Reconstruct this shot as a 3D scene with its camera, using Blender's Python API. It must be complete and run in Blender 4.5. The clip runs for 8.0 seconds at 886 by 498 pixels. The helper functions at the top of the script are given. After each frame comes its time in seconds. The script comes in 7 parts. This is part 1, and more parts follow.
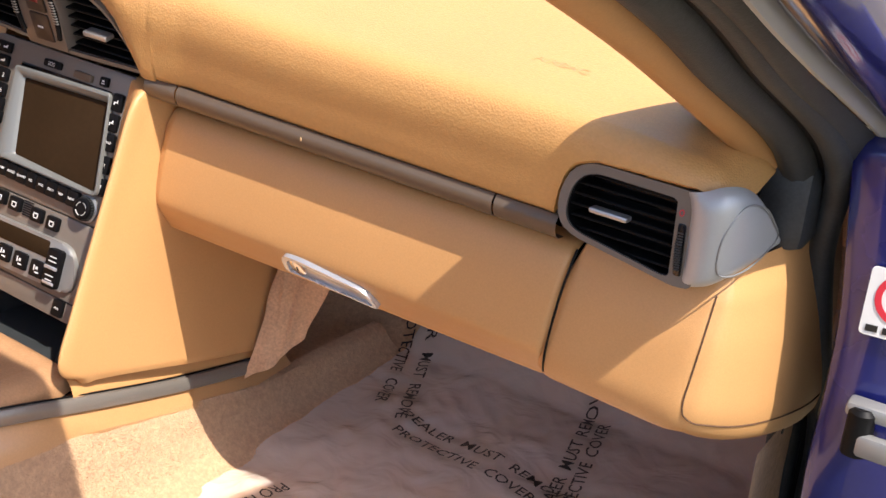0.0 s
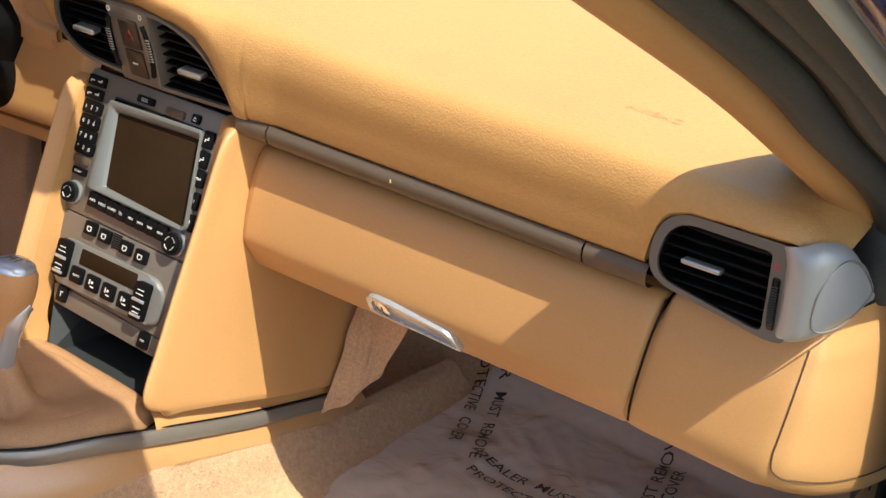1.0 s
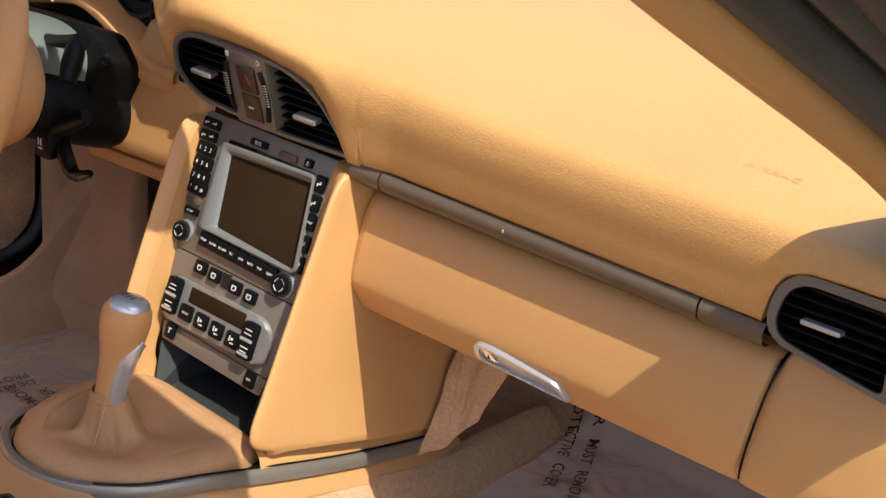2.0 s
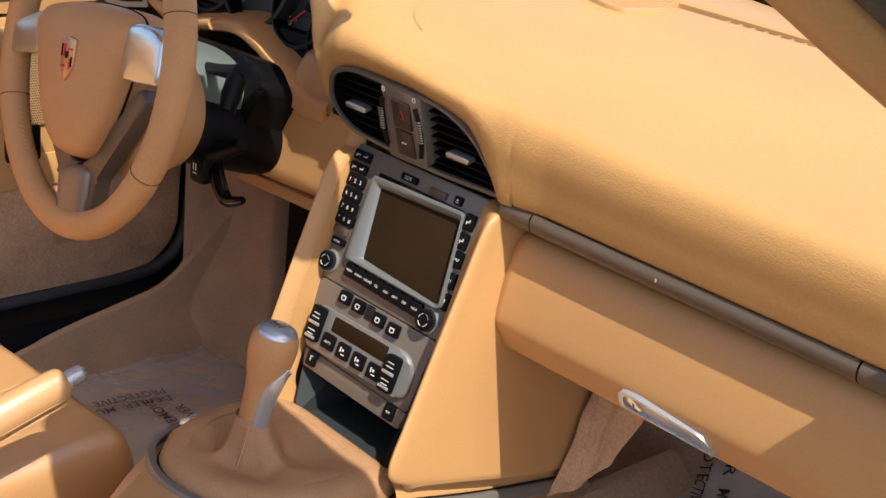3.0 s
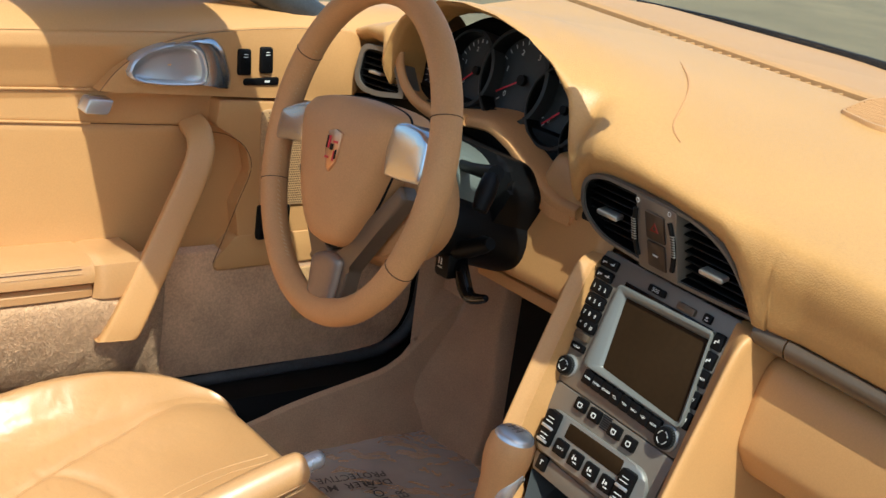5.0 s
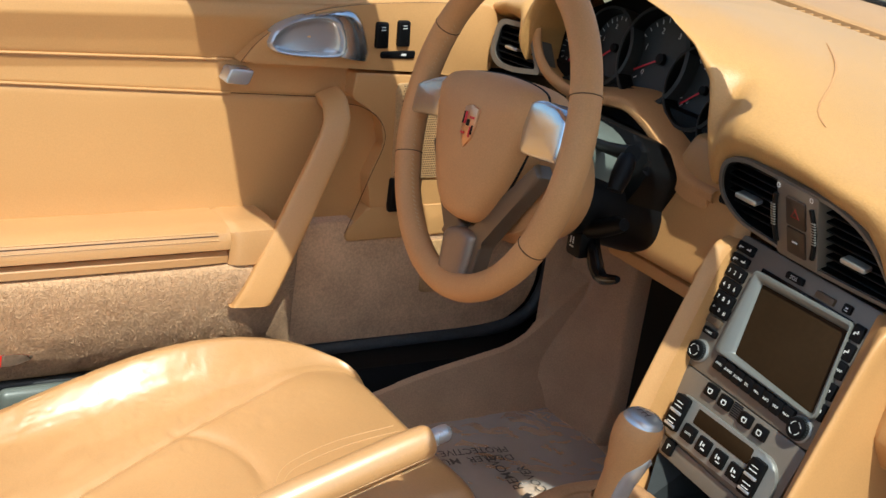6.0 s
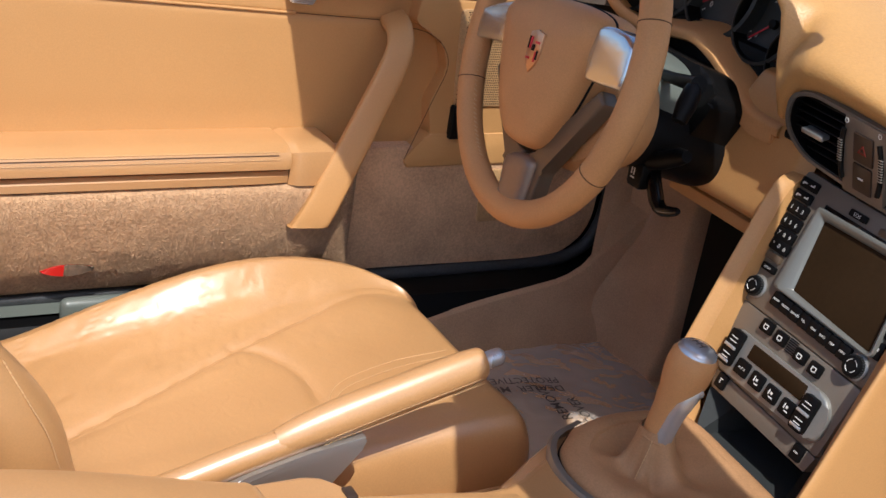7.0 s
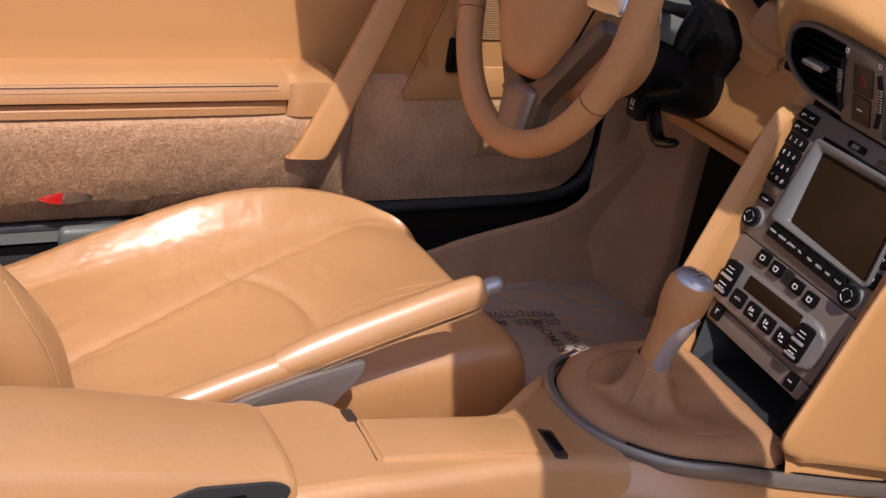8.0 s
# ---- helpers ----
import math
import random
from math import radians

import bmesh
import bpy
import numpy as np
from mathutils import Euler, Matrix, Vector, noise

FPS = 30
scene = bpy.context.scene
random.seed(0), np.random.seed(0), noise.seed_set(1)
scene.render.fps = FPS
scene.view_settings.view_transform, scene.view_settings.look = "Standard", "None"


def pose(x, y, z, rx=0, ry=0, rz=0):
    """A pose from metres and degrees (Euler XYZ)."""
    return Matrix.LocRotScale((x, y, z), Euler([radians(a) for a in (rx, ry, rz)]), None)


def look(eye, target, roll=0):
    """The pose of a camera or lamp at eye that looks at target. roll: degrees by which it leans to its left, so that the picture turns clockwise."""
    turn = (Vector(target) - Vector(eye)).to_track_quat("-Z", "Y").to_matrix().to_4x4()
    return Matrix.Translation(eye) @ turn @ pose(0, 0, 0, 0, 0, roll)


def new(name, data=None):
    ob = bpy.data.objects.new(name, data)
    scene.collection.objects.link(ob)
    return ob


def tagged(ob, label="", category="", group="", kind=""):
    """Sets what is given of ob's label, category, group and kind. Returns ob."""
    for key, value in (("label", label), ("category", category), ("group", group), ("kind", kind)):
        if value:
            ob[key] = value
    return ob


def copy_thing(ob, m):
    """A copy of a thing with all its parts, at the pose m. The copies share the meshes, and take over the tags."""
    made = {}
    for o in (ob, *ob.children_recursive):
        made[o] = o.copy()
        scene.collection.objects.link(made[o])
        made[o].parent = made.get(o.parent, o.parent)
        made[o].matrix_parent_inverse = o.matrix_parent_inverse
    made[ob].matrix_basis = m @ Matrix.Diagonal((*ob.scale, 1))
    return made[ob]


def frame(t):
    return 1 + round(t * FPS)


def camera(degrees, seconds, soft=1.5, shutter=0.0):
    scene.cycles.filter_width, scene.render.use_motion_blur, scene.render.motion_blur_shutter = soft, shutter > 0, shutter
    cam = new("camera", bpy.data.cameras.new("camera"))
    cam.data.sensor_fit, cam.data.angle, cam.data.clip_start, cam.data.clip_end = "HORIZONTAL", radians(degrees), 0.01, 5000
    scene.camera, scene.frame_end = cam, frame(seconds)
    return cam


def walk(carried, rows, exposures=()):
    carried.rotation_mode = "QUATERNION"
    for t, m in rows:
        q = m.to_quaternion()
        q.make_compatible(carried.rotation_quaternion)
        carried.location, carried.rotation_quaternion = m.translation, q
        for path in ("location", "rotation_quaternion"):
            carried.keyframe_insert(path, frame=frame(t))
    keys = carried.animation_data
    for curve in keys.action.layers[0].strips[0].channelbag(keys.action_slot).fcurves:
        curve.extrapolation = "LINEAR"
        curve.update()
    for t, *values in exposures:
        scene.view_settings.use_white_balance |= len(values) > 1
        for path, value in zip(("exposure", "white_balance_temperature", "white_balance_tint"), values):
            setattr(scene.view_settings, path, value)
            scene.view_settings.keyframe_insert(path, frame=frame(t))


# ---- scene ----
cam = camera(39.0, 8.0)
PATH = [
    (0, (1.059, -0.59, 0.885), (0.131, 1.0, 0.102), 5.0),
    (0.5, (1.048, -0.6, 0.892), (0.073, 0.969, 0.124), 5.1),
    (1, (1.033, -0.604, 0.898), (0.017, 0.947, 0.149), 5.3),
    (1.2, (1.026, -0.608, 0.903), (-0.007, 0.935, 0.16), 5.2),
    (2.3, (0.987, -0.64, 0.918), (-0.165, 0.836, 0.214), 5.9),
    (2.5, (0.978, -0.645, 0.922), (-0.197, 0.812, 0.219), 6.1),
    (3, (0.959, -0.66, 0.929), (-0.293, 0.736, 0.233), 6.5),
    (3.5, (0.939, -0.672, 0.938), (-0.379, 0.673, 0.264), 7.1),
    (4, (0.924, -0.682, 0.95), (-0.448, 0.626, 0.311), 7.2),
    (4.2, (0.92, -0.684, 0.955), (-0.475, 0.606, 0.33), 7.3),
    (5.3, (0.901, -0.701, 0.958), (-0.618, 0.432, 0.32), 7.9),
    (5.5, (0.898, -0.704, 0.96), (-0.639, 0.399, 0.309), 8.0),
    (6, (0.895, -0.707, 0.959), (-0.684, 0.31, 0.27), 7.8),
    (6.5, (0.897, -0.711, 0.948), (-0.69, 0.258, 0.212), 8.6),
    (7, (0.901, -0.716, 0.939), (-0.681, 0.222, 0.154), 9.2),
    (7.5, (0.907, -0.721, 0.93), (-0.66, 0.216, 0.112), 9.6),
    (8, (0.912, -0.726, 0.918), (-0.63, 0.217, 0.062), 10.0),
]
EXPOSURES = [(0, 0.88, 6350, 16), (1.0, 0.71, 6450, 6), (2.5, 0.53, 6350, 10), (4, 0.40, 6050, 6), (5.5, 0.35, 5900, -3), (6.5, 0.26, 6000, 5), (7.2, 0.07, 6100, 15), (8, -0.13, 6300, 26)]
walk(cam, [(t, look(eye, target, roll)) for t, eye, target, roll in PATH], EXPOSURES)

# ---- light ----
world = bpy.data.worlds.new("sky")
scene.world = world
world.use_nodes = True
wn = world.node_tree.nodes
sky = wn.new("ShaderNodeTexSky")
sky.sky_type, sky.sun_disc = "NISHITA", False
sky.dust_density, sky.air_density, sky.ozone_density = 1.8, 1.0, 1.0
SUN = Vector((0.66, -0.22, 1.0)).normalized()
sky.sun_elevation = math.asin(SUN.z)
sky.sun_rotation = math.atan2(SUN.x, SUN.y)
world.node_tree.links.new(sky.outputs[0], wn["Background"].inputs[0])
wn["Background"].inputs[1].default_value = 0.165
sun = new("sun", bpy.data.lights.new("sun", "SUN"))
sun.data.energy, sun.data.angle, sun.data.color = 4.1, radians(0.55), (1.0, 0.940, 0.82)
sun.matrix_world = look(SUN * 20, (0, 0, 0))


# ---- materials ----
def lin(r, g, b):
    return tuple(((c / 255) / 12.92 if c / 255 <= 0.04045 else ((c / 255 + 0.055) / 1.055) ** 2.4) for c in (r, g, b)) + (1.0,)


def material(name, col, rough=0.5, metal=0.0, grain=0.0, scale=300.0, kind="noise", vary=0.12, vscale=6.0, coat=0.0,
             spec=0.5, sheen=0.0, var2=None, crough=0.08, cior=1.5, wrinkle=0.0):
    """Base colour with slow stains and fine relief. col is linear; grain the bump's strength; scale its cells per metre."""
    m = bpy.data.materials.new(name)
    m.use_nodes = True
    n, l = m.node_tree.nodes, m.node_tree.links
    b = n["Principled BSDF"]
    b.inputs["Base Color"].default_value = (*col[:3], 1)
    b.inputs["Roughness"].default_value = rough
    b.inputs["Metallic"].default_value = metal
    b.inputs["Coat Weight"].default_value = coat
    b.inputs["Coat Roughness"].default_value = crough
    b.inputs["Coat IOR"].default_value = cior
    b.inputs["Specular IOR Level"].default_value = spec
    b.inputs["Sheen Weight"].default_value = sheen
    geo = n.new("ShaderNodeNewGeometry")
    if vary:
        t1 = n.new("ShaderNodeTexNoise")
        t1.inputs["Scale"].default_value, t1.inputs["Detail"].default_value = vscale, 6
        l.new(geo.outputs["Position"], t1.inputs["Vector"])
        t2 = n.new("ShaderNodeTexNoise")
        t2.inputs["Scale"].default_value, t2.inputs["Detail"].default_value = scale * 0.6, 3
        l.new(geo.outputs["Position"], t2.inputs["Vector"])
        add = n.new("ShaderNodeMath")
        add.operation = "ADD"
        l.new(t1.outputs["Fac"], add.inputs[0])
        l.new(t2.outputs["Fac"], add.inputs[1])
        ramp = n.new("ShaderNodeMapRange")
        ramp.inputs[1].default_value, ramp.inputs[2].default_value = 0.7, 1.3
        l.new(add.outputs[0], ramp.inputs[0])
        mix = n.new("ShaderNodeMix")
        mix.data_type = "RGBA"
        lo = var2 or tuple(c * (1 - vary) for c in col[:3])
        hi = tuple(min(1, c * (1 + vary)) for c in col[:3])
        mix.inputs[6].default_value, mix.inputs[7].default_value = (*lo[:3], 1), (*hi, 1)
        l.new(ramp.outputs[0], mix.inputs[0])
        l.new(mix.outputs[2], b.inputs["Base Color"])
        rr = n.new("ShaderNodeMapRange")
        rr.inputs[3].default_value, rr.inputs[4].default_value = max(0.02, rough - 0.07), min(1, rough + 0.07)
        l.new(t1.outputs["Fac"], rr.inputs[0])
        l.new(rr.outputs[0], b.inputs["Roughness"])
    if grain:
        if kind == "voronoi":
            tex = n.new("ShaderNodeTexVoronoi")
            out = "Distance"
        else:
            tex = n.new("ShaderNodeTexNoise")
            tex.inputs["Detail"].default_value = 4
            out = "Fac"
        tex.inputs["Scale"].default_value = scale
        l.new(geo.outputs["Position"], tex.inputs["Vector"])
        bump = n.new("ShaderNodeBump")
        bump.inputs["Strength"].default_value, bump.inputs["Distance"].default_value = grain, 0.6 / scale
        l.new(tex.outputs[out], bump.inputs["Height"])
        l.new(bump.outputs[0], b.inputs["Normal"])
        if wrinkle:
            wr = n.new("ShaderNodeTexNoise")
            wr.inputs["Scale"].default_value, wr.inputs["Detail"].default_value, wr.inputs["Distortion"].default_value = 55, 5, 1.6
            l.new(geo.outputs["Position"], wr.inputs["Vector"])
            b2 = n.new("ShaderNodeBump")
            b2.inputs["Strength"].default_value, b2.inputs["Distance"].default_value = wrinkle, 0.002
            l.new(wr.outputs["Fac"], b2.inputs["Height"])
            l.new(bump.outputs[0], b2.inputs["Normal"])
            l.new(b2.outputs[0], b.inputs["Normal"])
    return m


LEATHER = material("tan_leather", (0.555, 0.298, 0.113), 0.42, grain=0.14, scale=900, kind="voronoi", vary=0.06, vscale=5)
LEATHER2 = material("seat_leather", (0.54, 0.290, 0.115), 0.40, grain=0.08, scale=800, kind="voronoi", vary=0.07, vscale=9, spec=0.8, coat=0.9, crough=0.33, cior=1.6, wrinkle=0.22)
# As light a tan as the other leathers, with less gloss.
WORN = material("handled_leather", (0.57, 0.295, 0.120), 0.55, spec=0.3, grain=0.10, scale=900, kind="voronoi", vary=0.09, vscale=14)
GRAINED = material("grained_leather", (0.55, 0.300, 0.103), 0.42, grain=0.24, scale=480, kind="voronoi", vary=0.07, vscale=5)
BRIGHT = material("bright_satin_metal", (0.66, 0.69, 0.72), 0.24, metal=0.95, grain=0.03, scale=1500, vary=0.03)
CAPGREY = material("satin_cap_grey", (0.44, 0.45, 0.45), 0.40, metal=0.35, grain=0.04, scale=1500, vary=0.04)
VENTRIM = material("satin_vent_rim", (0.17, 0.155, 0.135), 0.42, metal=0.30, grain=0.04, scale=1500, vary=0.05)
GAITER = material("boot_leather", (0.41, 0.225, 0.108), 0.6, spec=0.3, grain=0.14, scale=700, kind="voronoi", vary=0.14, vscale=22)
HARD = material("tan_plastic", (0.50, 0.272, 0.108), 0.5, grain=0.15, scale=700, vary=0.06)
CARPET = material("tan_carpet", (0.54, 0.345, 0.200), 0.95, grain=1.0, scale=420, vary=0.16, vscale=120, sheen=0.12, spec=0.1)
SUEDE = material("brown_felt", (0.56, 0.355, 0.210), 0.95, grain=0.5, scale=700, vary=0.16, vscale=9, sheen=0.3, spec=0.1)
TAUPE = material("taupe_trim", (0.135, 0.098, 0.066), 0.36, metal=0.25, grain=0.05, scale=900, vary=0.06)
FASCIA = material("taupe_fascia", (0.215, 0.182, 0.148), 0.42, metal=0.35, grain=0.05, scale=1200, vary=0.05)
SILVER = material("satin_silver", (0.50, 0.50, 0.49), 0.34, metal=0.75, grain=0.04, scale=1500, vary=0.03)
SILVER2 = material("grey_silver", (0.31, 0.31, 0.295), 0.40, metal=0.5, grain=0.04, scale=1500, vary=0.05)
SATIN = material("brushed_silver", (0.60, 0.62, 0.64), 0.26, metal=0.65, grain=0.03, scale=1500, vary=0.03)
TAUPE2 = material("satin_taupe", (0.26, 0.19, 0.14), 0.35, metal=0.4, vary=0.05)
# Grey plastic; on the column shroud it stands for sunlit black.
GREYGREEN = material("grey_and_sunlit_plastic", (0.13, 0.15, 0.135), 0.38, grain=0.08, scale=900, vary=0.06)
GREYMET = material("grey_metallic", (0.48, 0.50, 0.52), 0.36, metal=0.25, grain=0.03, scale=1500, vary=0.04)
BEZEL = material("screen_surround_grey", (0.21, 0.215, 0.20), 0.38, metal=0.35, grain=0.03, scale=1500, vary=0.05)
STRIPMET = material("taupe_grey_metal", (0.27, 0.245, 0.21), 0.34, metal=0.5, grain=0.04, scale=1500, vary=0.06)
DKBROWN = material("dark_brown_key", (0.045, 0.028, 0.020), 0.4, vary=0.08)
DARKRED = material("dark_red_print", (0.20, 0.02, 0.015), 0.5, vary=0)
CHROME = material("chrome", (0.80, 0.80, 0.80), 0.12, metal=1.0, vary=0)
BLACK = material("black_plastic", (0.0045, 0.0045, 0.005), 0.46, grain=0.1, scale=900, vary=0.2, spec=0.16)
GLOSSY = material("gloss_black", (0.006, 0.006, 0.007), 0.12, vary=0)
DARKBOX = material("charcoal_plastic", (0.030, 0.034, 0.036), 0.5, grain=0.15, scale=800, vary=0.15)
RUBBER = material("weathered_rubber", (0.036, 0.039, 0.042), 0.52, grain=0.2, scale=500, vary=0.3, vscale=30)
BLUE = material("blue_paint", (0.012, 0.016, 0.135), 0.25, metal=0.3, vary=0.05, coat=1.0)
SEAM = material("seam_shadow_gap", (0.10, 0.05, 0.022), 0.8, vary=0.1)
THREAD = material("tan_thread", (0.62, 0.40, 0.20), 0.7, vary=0.05)
PALE = material("pale_felt", (0.58, 0.355, 0.205), 0.95, grain=0.4, scale=500, vary=0.24, vscale=16, sheen=0.3, spec=0.1)
INK = material("black_print", (0.015, 0.013, 0.012), 0.5, vary=0)
WHITE = material("white_print", (0.72, 0.72, 0.70), 0.5, vary=0)
RED = material("red_lens", (0.60, 0.02, 0.015), 0.2, vary=0, coat=0.6)
REDINK = material("red_print", (0.62, 0.03, 0.05), 0.4, vary=0)
GOLD = material("brass", (0.66, 0.40, 0.24), 0.3, metal=0.8, vary=0.1)
ASPHALT = material("asphalt", (0.17, 0.14, 0.075), 0.9, grain=0.5, scale=120, vary=0.25, vscale=1.5)
CLEARLENS = material("clear_lamp_lens", (0.30, 0.22, 0.16), 0.12, metal=0.6, vary=0.3, vscale=120, coat=1.0)
# Brown base carries the tan cabin's reflection; the gloss itself is nearly off.
SCREEN = material("dark_reflecting_display", (0.030, 0.017, 0.008), 0.5, vary=0.1, vscale=20, spec=0.05)
MESH = material("perforated_cloth", (0.50, 0.30, 0.135), 0.7, grain=0.8, scale=480, kind="voronoi", vary=0.2)


def clear(name, tint, rough, alpha, crumpled=0.45):
    """Thin clear sheet: mostly lets light straight through, with a gloss."""
    m = bpy.data.materials.new(name)
    m.use_nodes = True
    n, l = m.node_tree.nodes, m.node_tree.links
    b = n["Principled BSDF"]
    b.inputs["Base Color"].default_value = (*tint, 1)
    b.inputs["Roughness"].default_value = rough
    b.inputs["Alpha"].default_value = alpha
    geo = n.new("ShaderNodeNewGeometry")
    t = n.new("ShaderNodeTexNoise")
    t.inputs["Scale"].default_value, t.inputs["Detail"].default_value, t.inputs["Distortion"].default_value = 19, 2.6, 0.9
    l.new(geo.outputs["Position"], t.inputs["Vector"])
    bump = n.new("ShaderNodeBump")
    bump.inputs["Strength"].default_value, bump.inputs["Distance"].default_value = crumpled, 0.016
    l.new(t.outputs["Fac"], bump.inputs["Height"])
    l.new(bump.outputs[0], b.inputs["Normal"])
    return m


# Haze and pale tint brighten the dim passenger footwell; the driver's copy is darker.
FILM = clear("brightened_film", (0.97, 0.86, 0.74), 0.06, 0.50)
FILMFLAT = clear("flat_darker_film", (0.90, 0.84, 0.78), 0.08, 0.32, 0.18)
GLASS = clear("clear_glass", (0.30, 0.34, 0.33), 0.02, 0.06)


# ---- building helpers ----
def part(name, bm, mat, parent, label="", smooth=True):
    bmesh.ops.recalc_face_normals(bm, faces=bm.faces[:])
    me = bpy.data.meshes.new(name)
    bm.to_mesh(me)
    bm.free()
    me.materials.append(mat)
    if smooth:
        me.shade_smooth()
        me.set_sharp_from_angle(angle=radians(38))
    ob = new(name, me)
    ob.parent = parent
    if parent is not None and parent.type == "EMPTY":
        ob.matrix_parent_inverse = Matrix.Translation(-parent.location)
    if label:
        ob["label"] = label
    return ob


def thing(name, label, category, at=(0, 0, 0), group="", kind=""):
    ob = new(name)
    ob.empty_display_size = 0.05
    ob.location = at
    return tagged(ob, label, category, group, kind)


def whole(name, bm, mat, label, category, group="", kind="", smooth=True):
    """A thing that is one mesh."""
    return tagged(part(name, bm, mat, None, "", smooth), label, category, group, kind)


def mesh():
    return bmesh.new()


def grid(pts, close_u=False, close_v=False, bm=None):
    """pts[i][j] -> quads."""
    bm = bm or mesh()
    vs = [[bm.verts.new(p) for p in row] for row in pts]
    nu, nv = len(vs), len(vs[0])
    for i in range(nu if close_u else nu - 1):
        for j in range(nv if close_v else nv - 1):
            bm.faces.new((vs[i][j], vs[(i + 1) % nu][j], vs[(i + 1) % nu][(j + 1) % nv], vs[i][(j + 1) % nv]))
    return bm, vs


def loft(rings, caps=True, bm=None):
    """Closed rings of equal length."""
    bm, vs = grid(rings, close_v=True, bm=bm)
    if caps:
        bm.faces.new(vs[0][::-1])
        bm.faces.new(vs[-1])
    return bm


def spline(pts, n):
    """Points evenly along a Catmull-Rom curve through pts (tuples of any length)."""
    p = np.array(pts, float)
    q = np.vstack([2 * p[0] - p[1], p, 2 * p[-1] - p[-2]])
    out = []
    for s in np.linspace(0, len(p) - 1, n):
        k = min(int(s), len(p) - 2)
        t = s - k
        a, b, c, d = q[k:k + 4]
        out.append(0.5 * (2 * b + (c - a) * t + (2 * a - 5 * b + 4 * c - d) * t * t + (3 * b - a - 3 * c + d) * t ** 3))
    return np.array(out)


def lerp_table(table, x):
    xs = [r[0] for r in table]
    return float(np.interp(x, xs, [r[1] for r in table]))


def tube(pts, rad, n=12, closed=False, bm=None, flat=1.0, up=(0, 0, 1), caps=True):
    """Sweep of an ellipse along pts. rad: one radius or one for each point; flat squeezes it along the side."""
    P = [Vector(p) for p in pts]
    R = [float(r) for r in rad] if hasattr(rad, "__len__") else [rad] * len(P)
    rings = []
    for i, p in enumerate(P):
        a = P[i - 1] if (i or closed) else p
        b = P[(i + 1) % len(P)] if (i < len(P) - 1 or closed) else p
        d = (b - a).normalized()
        s = d.cross(Vector(up))
        s = s.normalized() if s.length > 1e-4 else Vector((1, 0, 0))
        u = s.cross(d).normalized()
        rings.append([p + R[i] * (math.cos(k * 2 * math.pi / n) * s * flat + math.sin(k * 2 * math.pi / n) * u) for k in range(n)])
    if closed:
        return grid(rings, True, True, bm)[0]
    return loft(rings, caps, bm)


def box(cx, cy, cz, sx, sy, sz, bev=0.0, m=None, bm=None, seg=2):
    bm2 = mesh()
    bmesh.ops.create_cube(bm2, size=1)
    bmesh.ops.scale(bm2, vec=(sx, sy, sz), verts=bm2.verts)
    if bev:
        bmesh.ops.bevel(bm2, geom=bm2.edges[:], offset=bev, segments=seg, profile=0.5, affect="EDGES")
    bmesh.ops.translate(bm2, vec=(cx, cy, cz), verts=bm2.verts)
    if m is not None:
        bmesh.ops.transform(bm2, matrix=m, verts=bm2.verts)
    if bm is None:
        return bm2
    tmp = bpy.data.meshes.new("tmp")
    bm2.to_mesh(tmp)
    bm2.free()
    bm.from_mesh(tmp)
    bpy.data.meshes.remove(tmp)
    return bm


def prism(outline, m, lo, hi, bev=0.0, seg=2):
    """A plate: 2-D outline in the frame m, from lo to hi along its z, with rounded rim."""
    bm = mesh()
    a = [bm.verts.new((x, y, lo)) for x, y in outline]
    b = [bm.verts.new((x, y, hi)) for x, y in outline]
    bm.faces.new(a[::-1])
    top = bm.faces.new(b)
    for i in range(len(a)):
        j = (i + 1) % len(a)
        bm.faces.new((a[i], a[j], b[j], b[i]))
    if bev:
        bmesh.ops.bevel(bm, geom=list(top.edges), offset=bev, segments=seg, profile=0.5, affect="EDGES")
    bmesh.ops.transform(bm, matrix=m, verts=bm.verts)
    return bm


def ringplate(outer, inner, m, lo, hi):
    """A frame between two outlines with equal counts, lo to hi."""
    bm = mesh()
    o0 = [bm.verts.new((x, y, lo)) for x, y in outer]
    o1 = [bm.verts.new((x, y, hi)) for x, y in outer]
    i1 = [bm.verts.new((x, y, hi)) for x, y in inner]
    i0 = [bm.verts.new((x, y, lo)) for x, y in inner]
    n = len(o0)
    for k in range(n):
        j = (k + 1) % n
        for p, q in ((o0, o1), (o1, i1), (i1, i0)):
            bm.faces.new((p[k], p[j], q[j], q[k]))
    bmesh.ops.transform(bm, matrix=m, verts=bm.verts)
    return bm


def rounded(pts, r, n=5):
    """A closed outline with rounded corners. r: one radius or one for each corner."""
    out = []
    k = len(pts)
    for i in range(k):
        p, a, b = Vector(pts[i]), Vector(pts[i - 1]), Vector(pts[(i + 1) % k])
        rr = r[i] if hasattr(r, "__len__") else r
        da, db = (a - p), (b - p)
        la, lb = da.length, db.length
        ra = min(rr, la * 0.49, lb * 0.49)
        s, e = p + da / la * ra, p + db / lb * ra
        for t in np.linspace(0, 1, n):
            out.append(tuple((1 - t) ** 2 * s + 2 * t * (1 - t) * p + t * t * e))
    return out


def axes(o, x, y):
    """Frame with origin o, x axis and (about) y axis."""
    X = Vector(x).normalized()
    Z = X.cross(Vector(y)).normalized()
    Y = Z.cross(X)
    m = Matrix((X, Y, Z)).transposed().to_4x4()
    m.translation = o
    return m


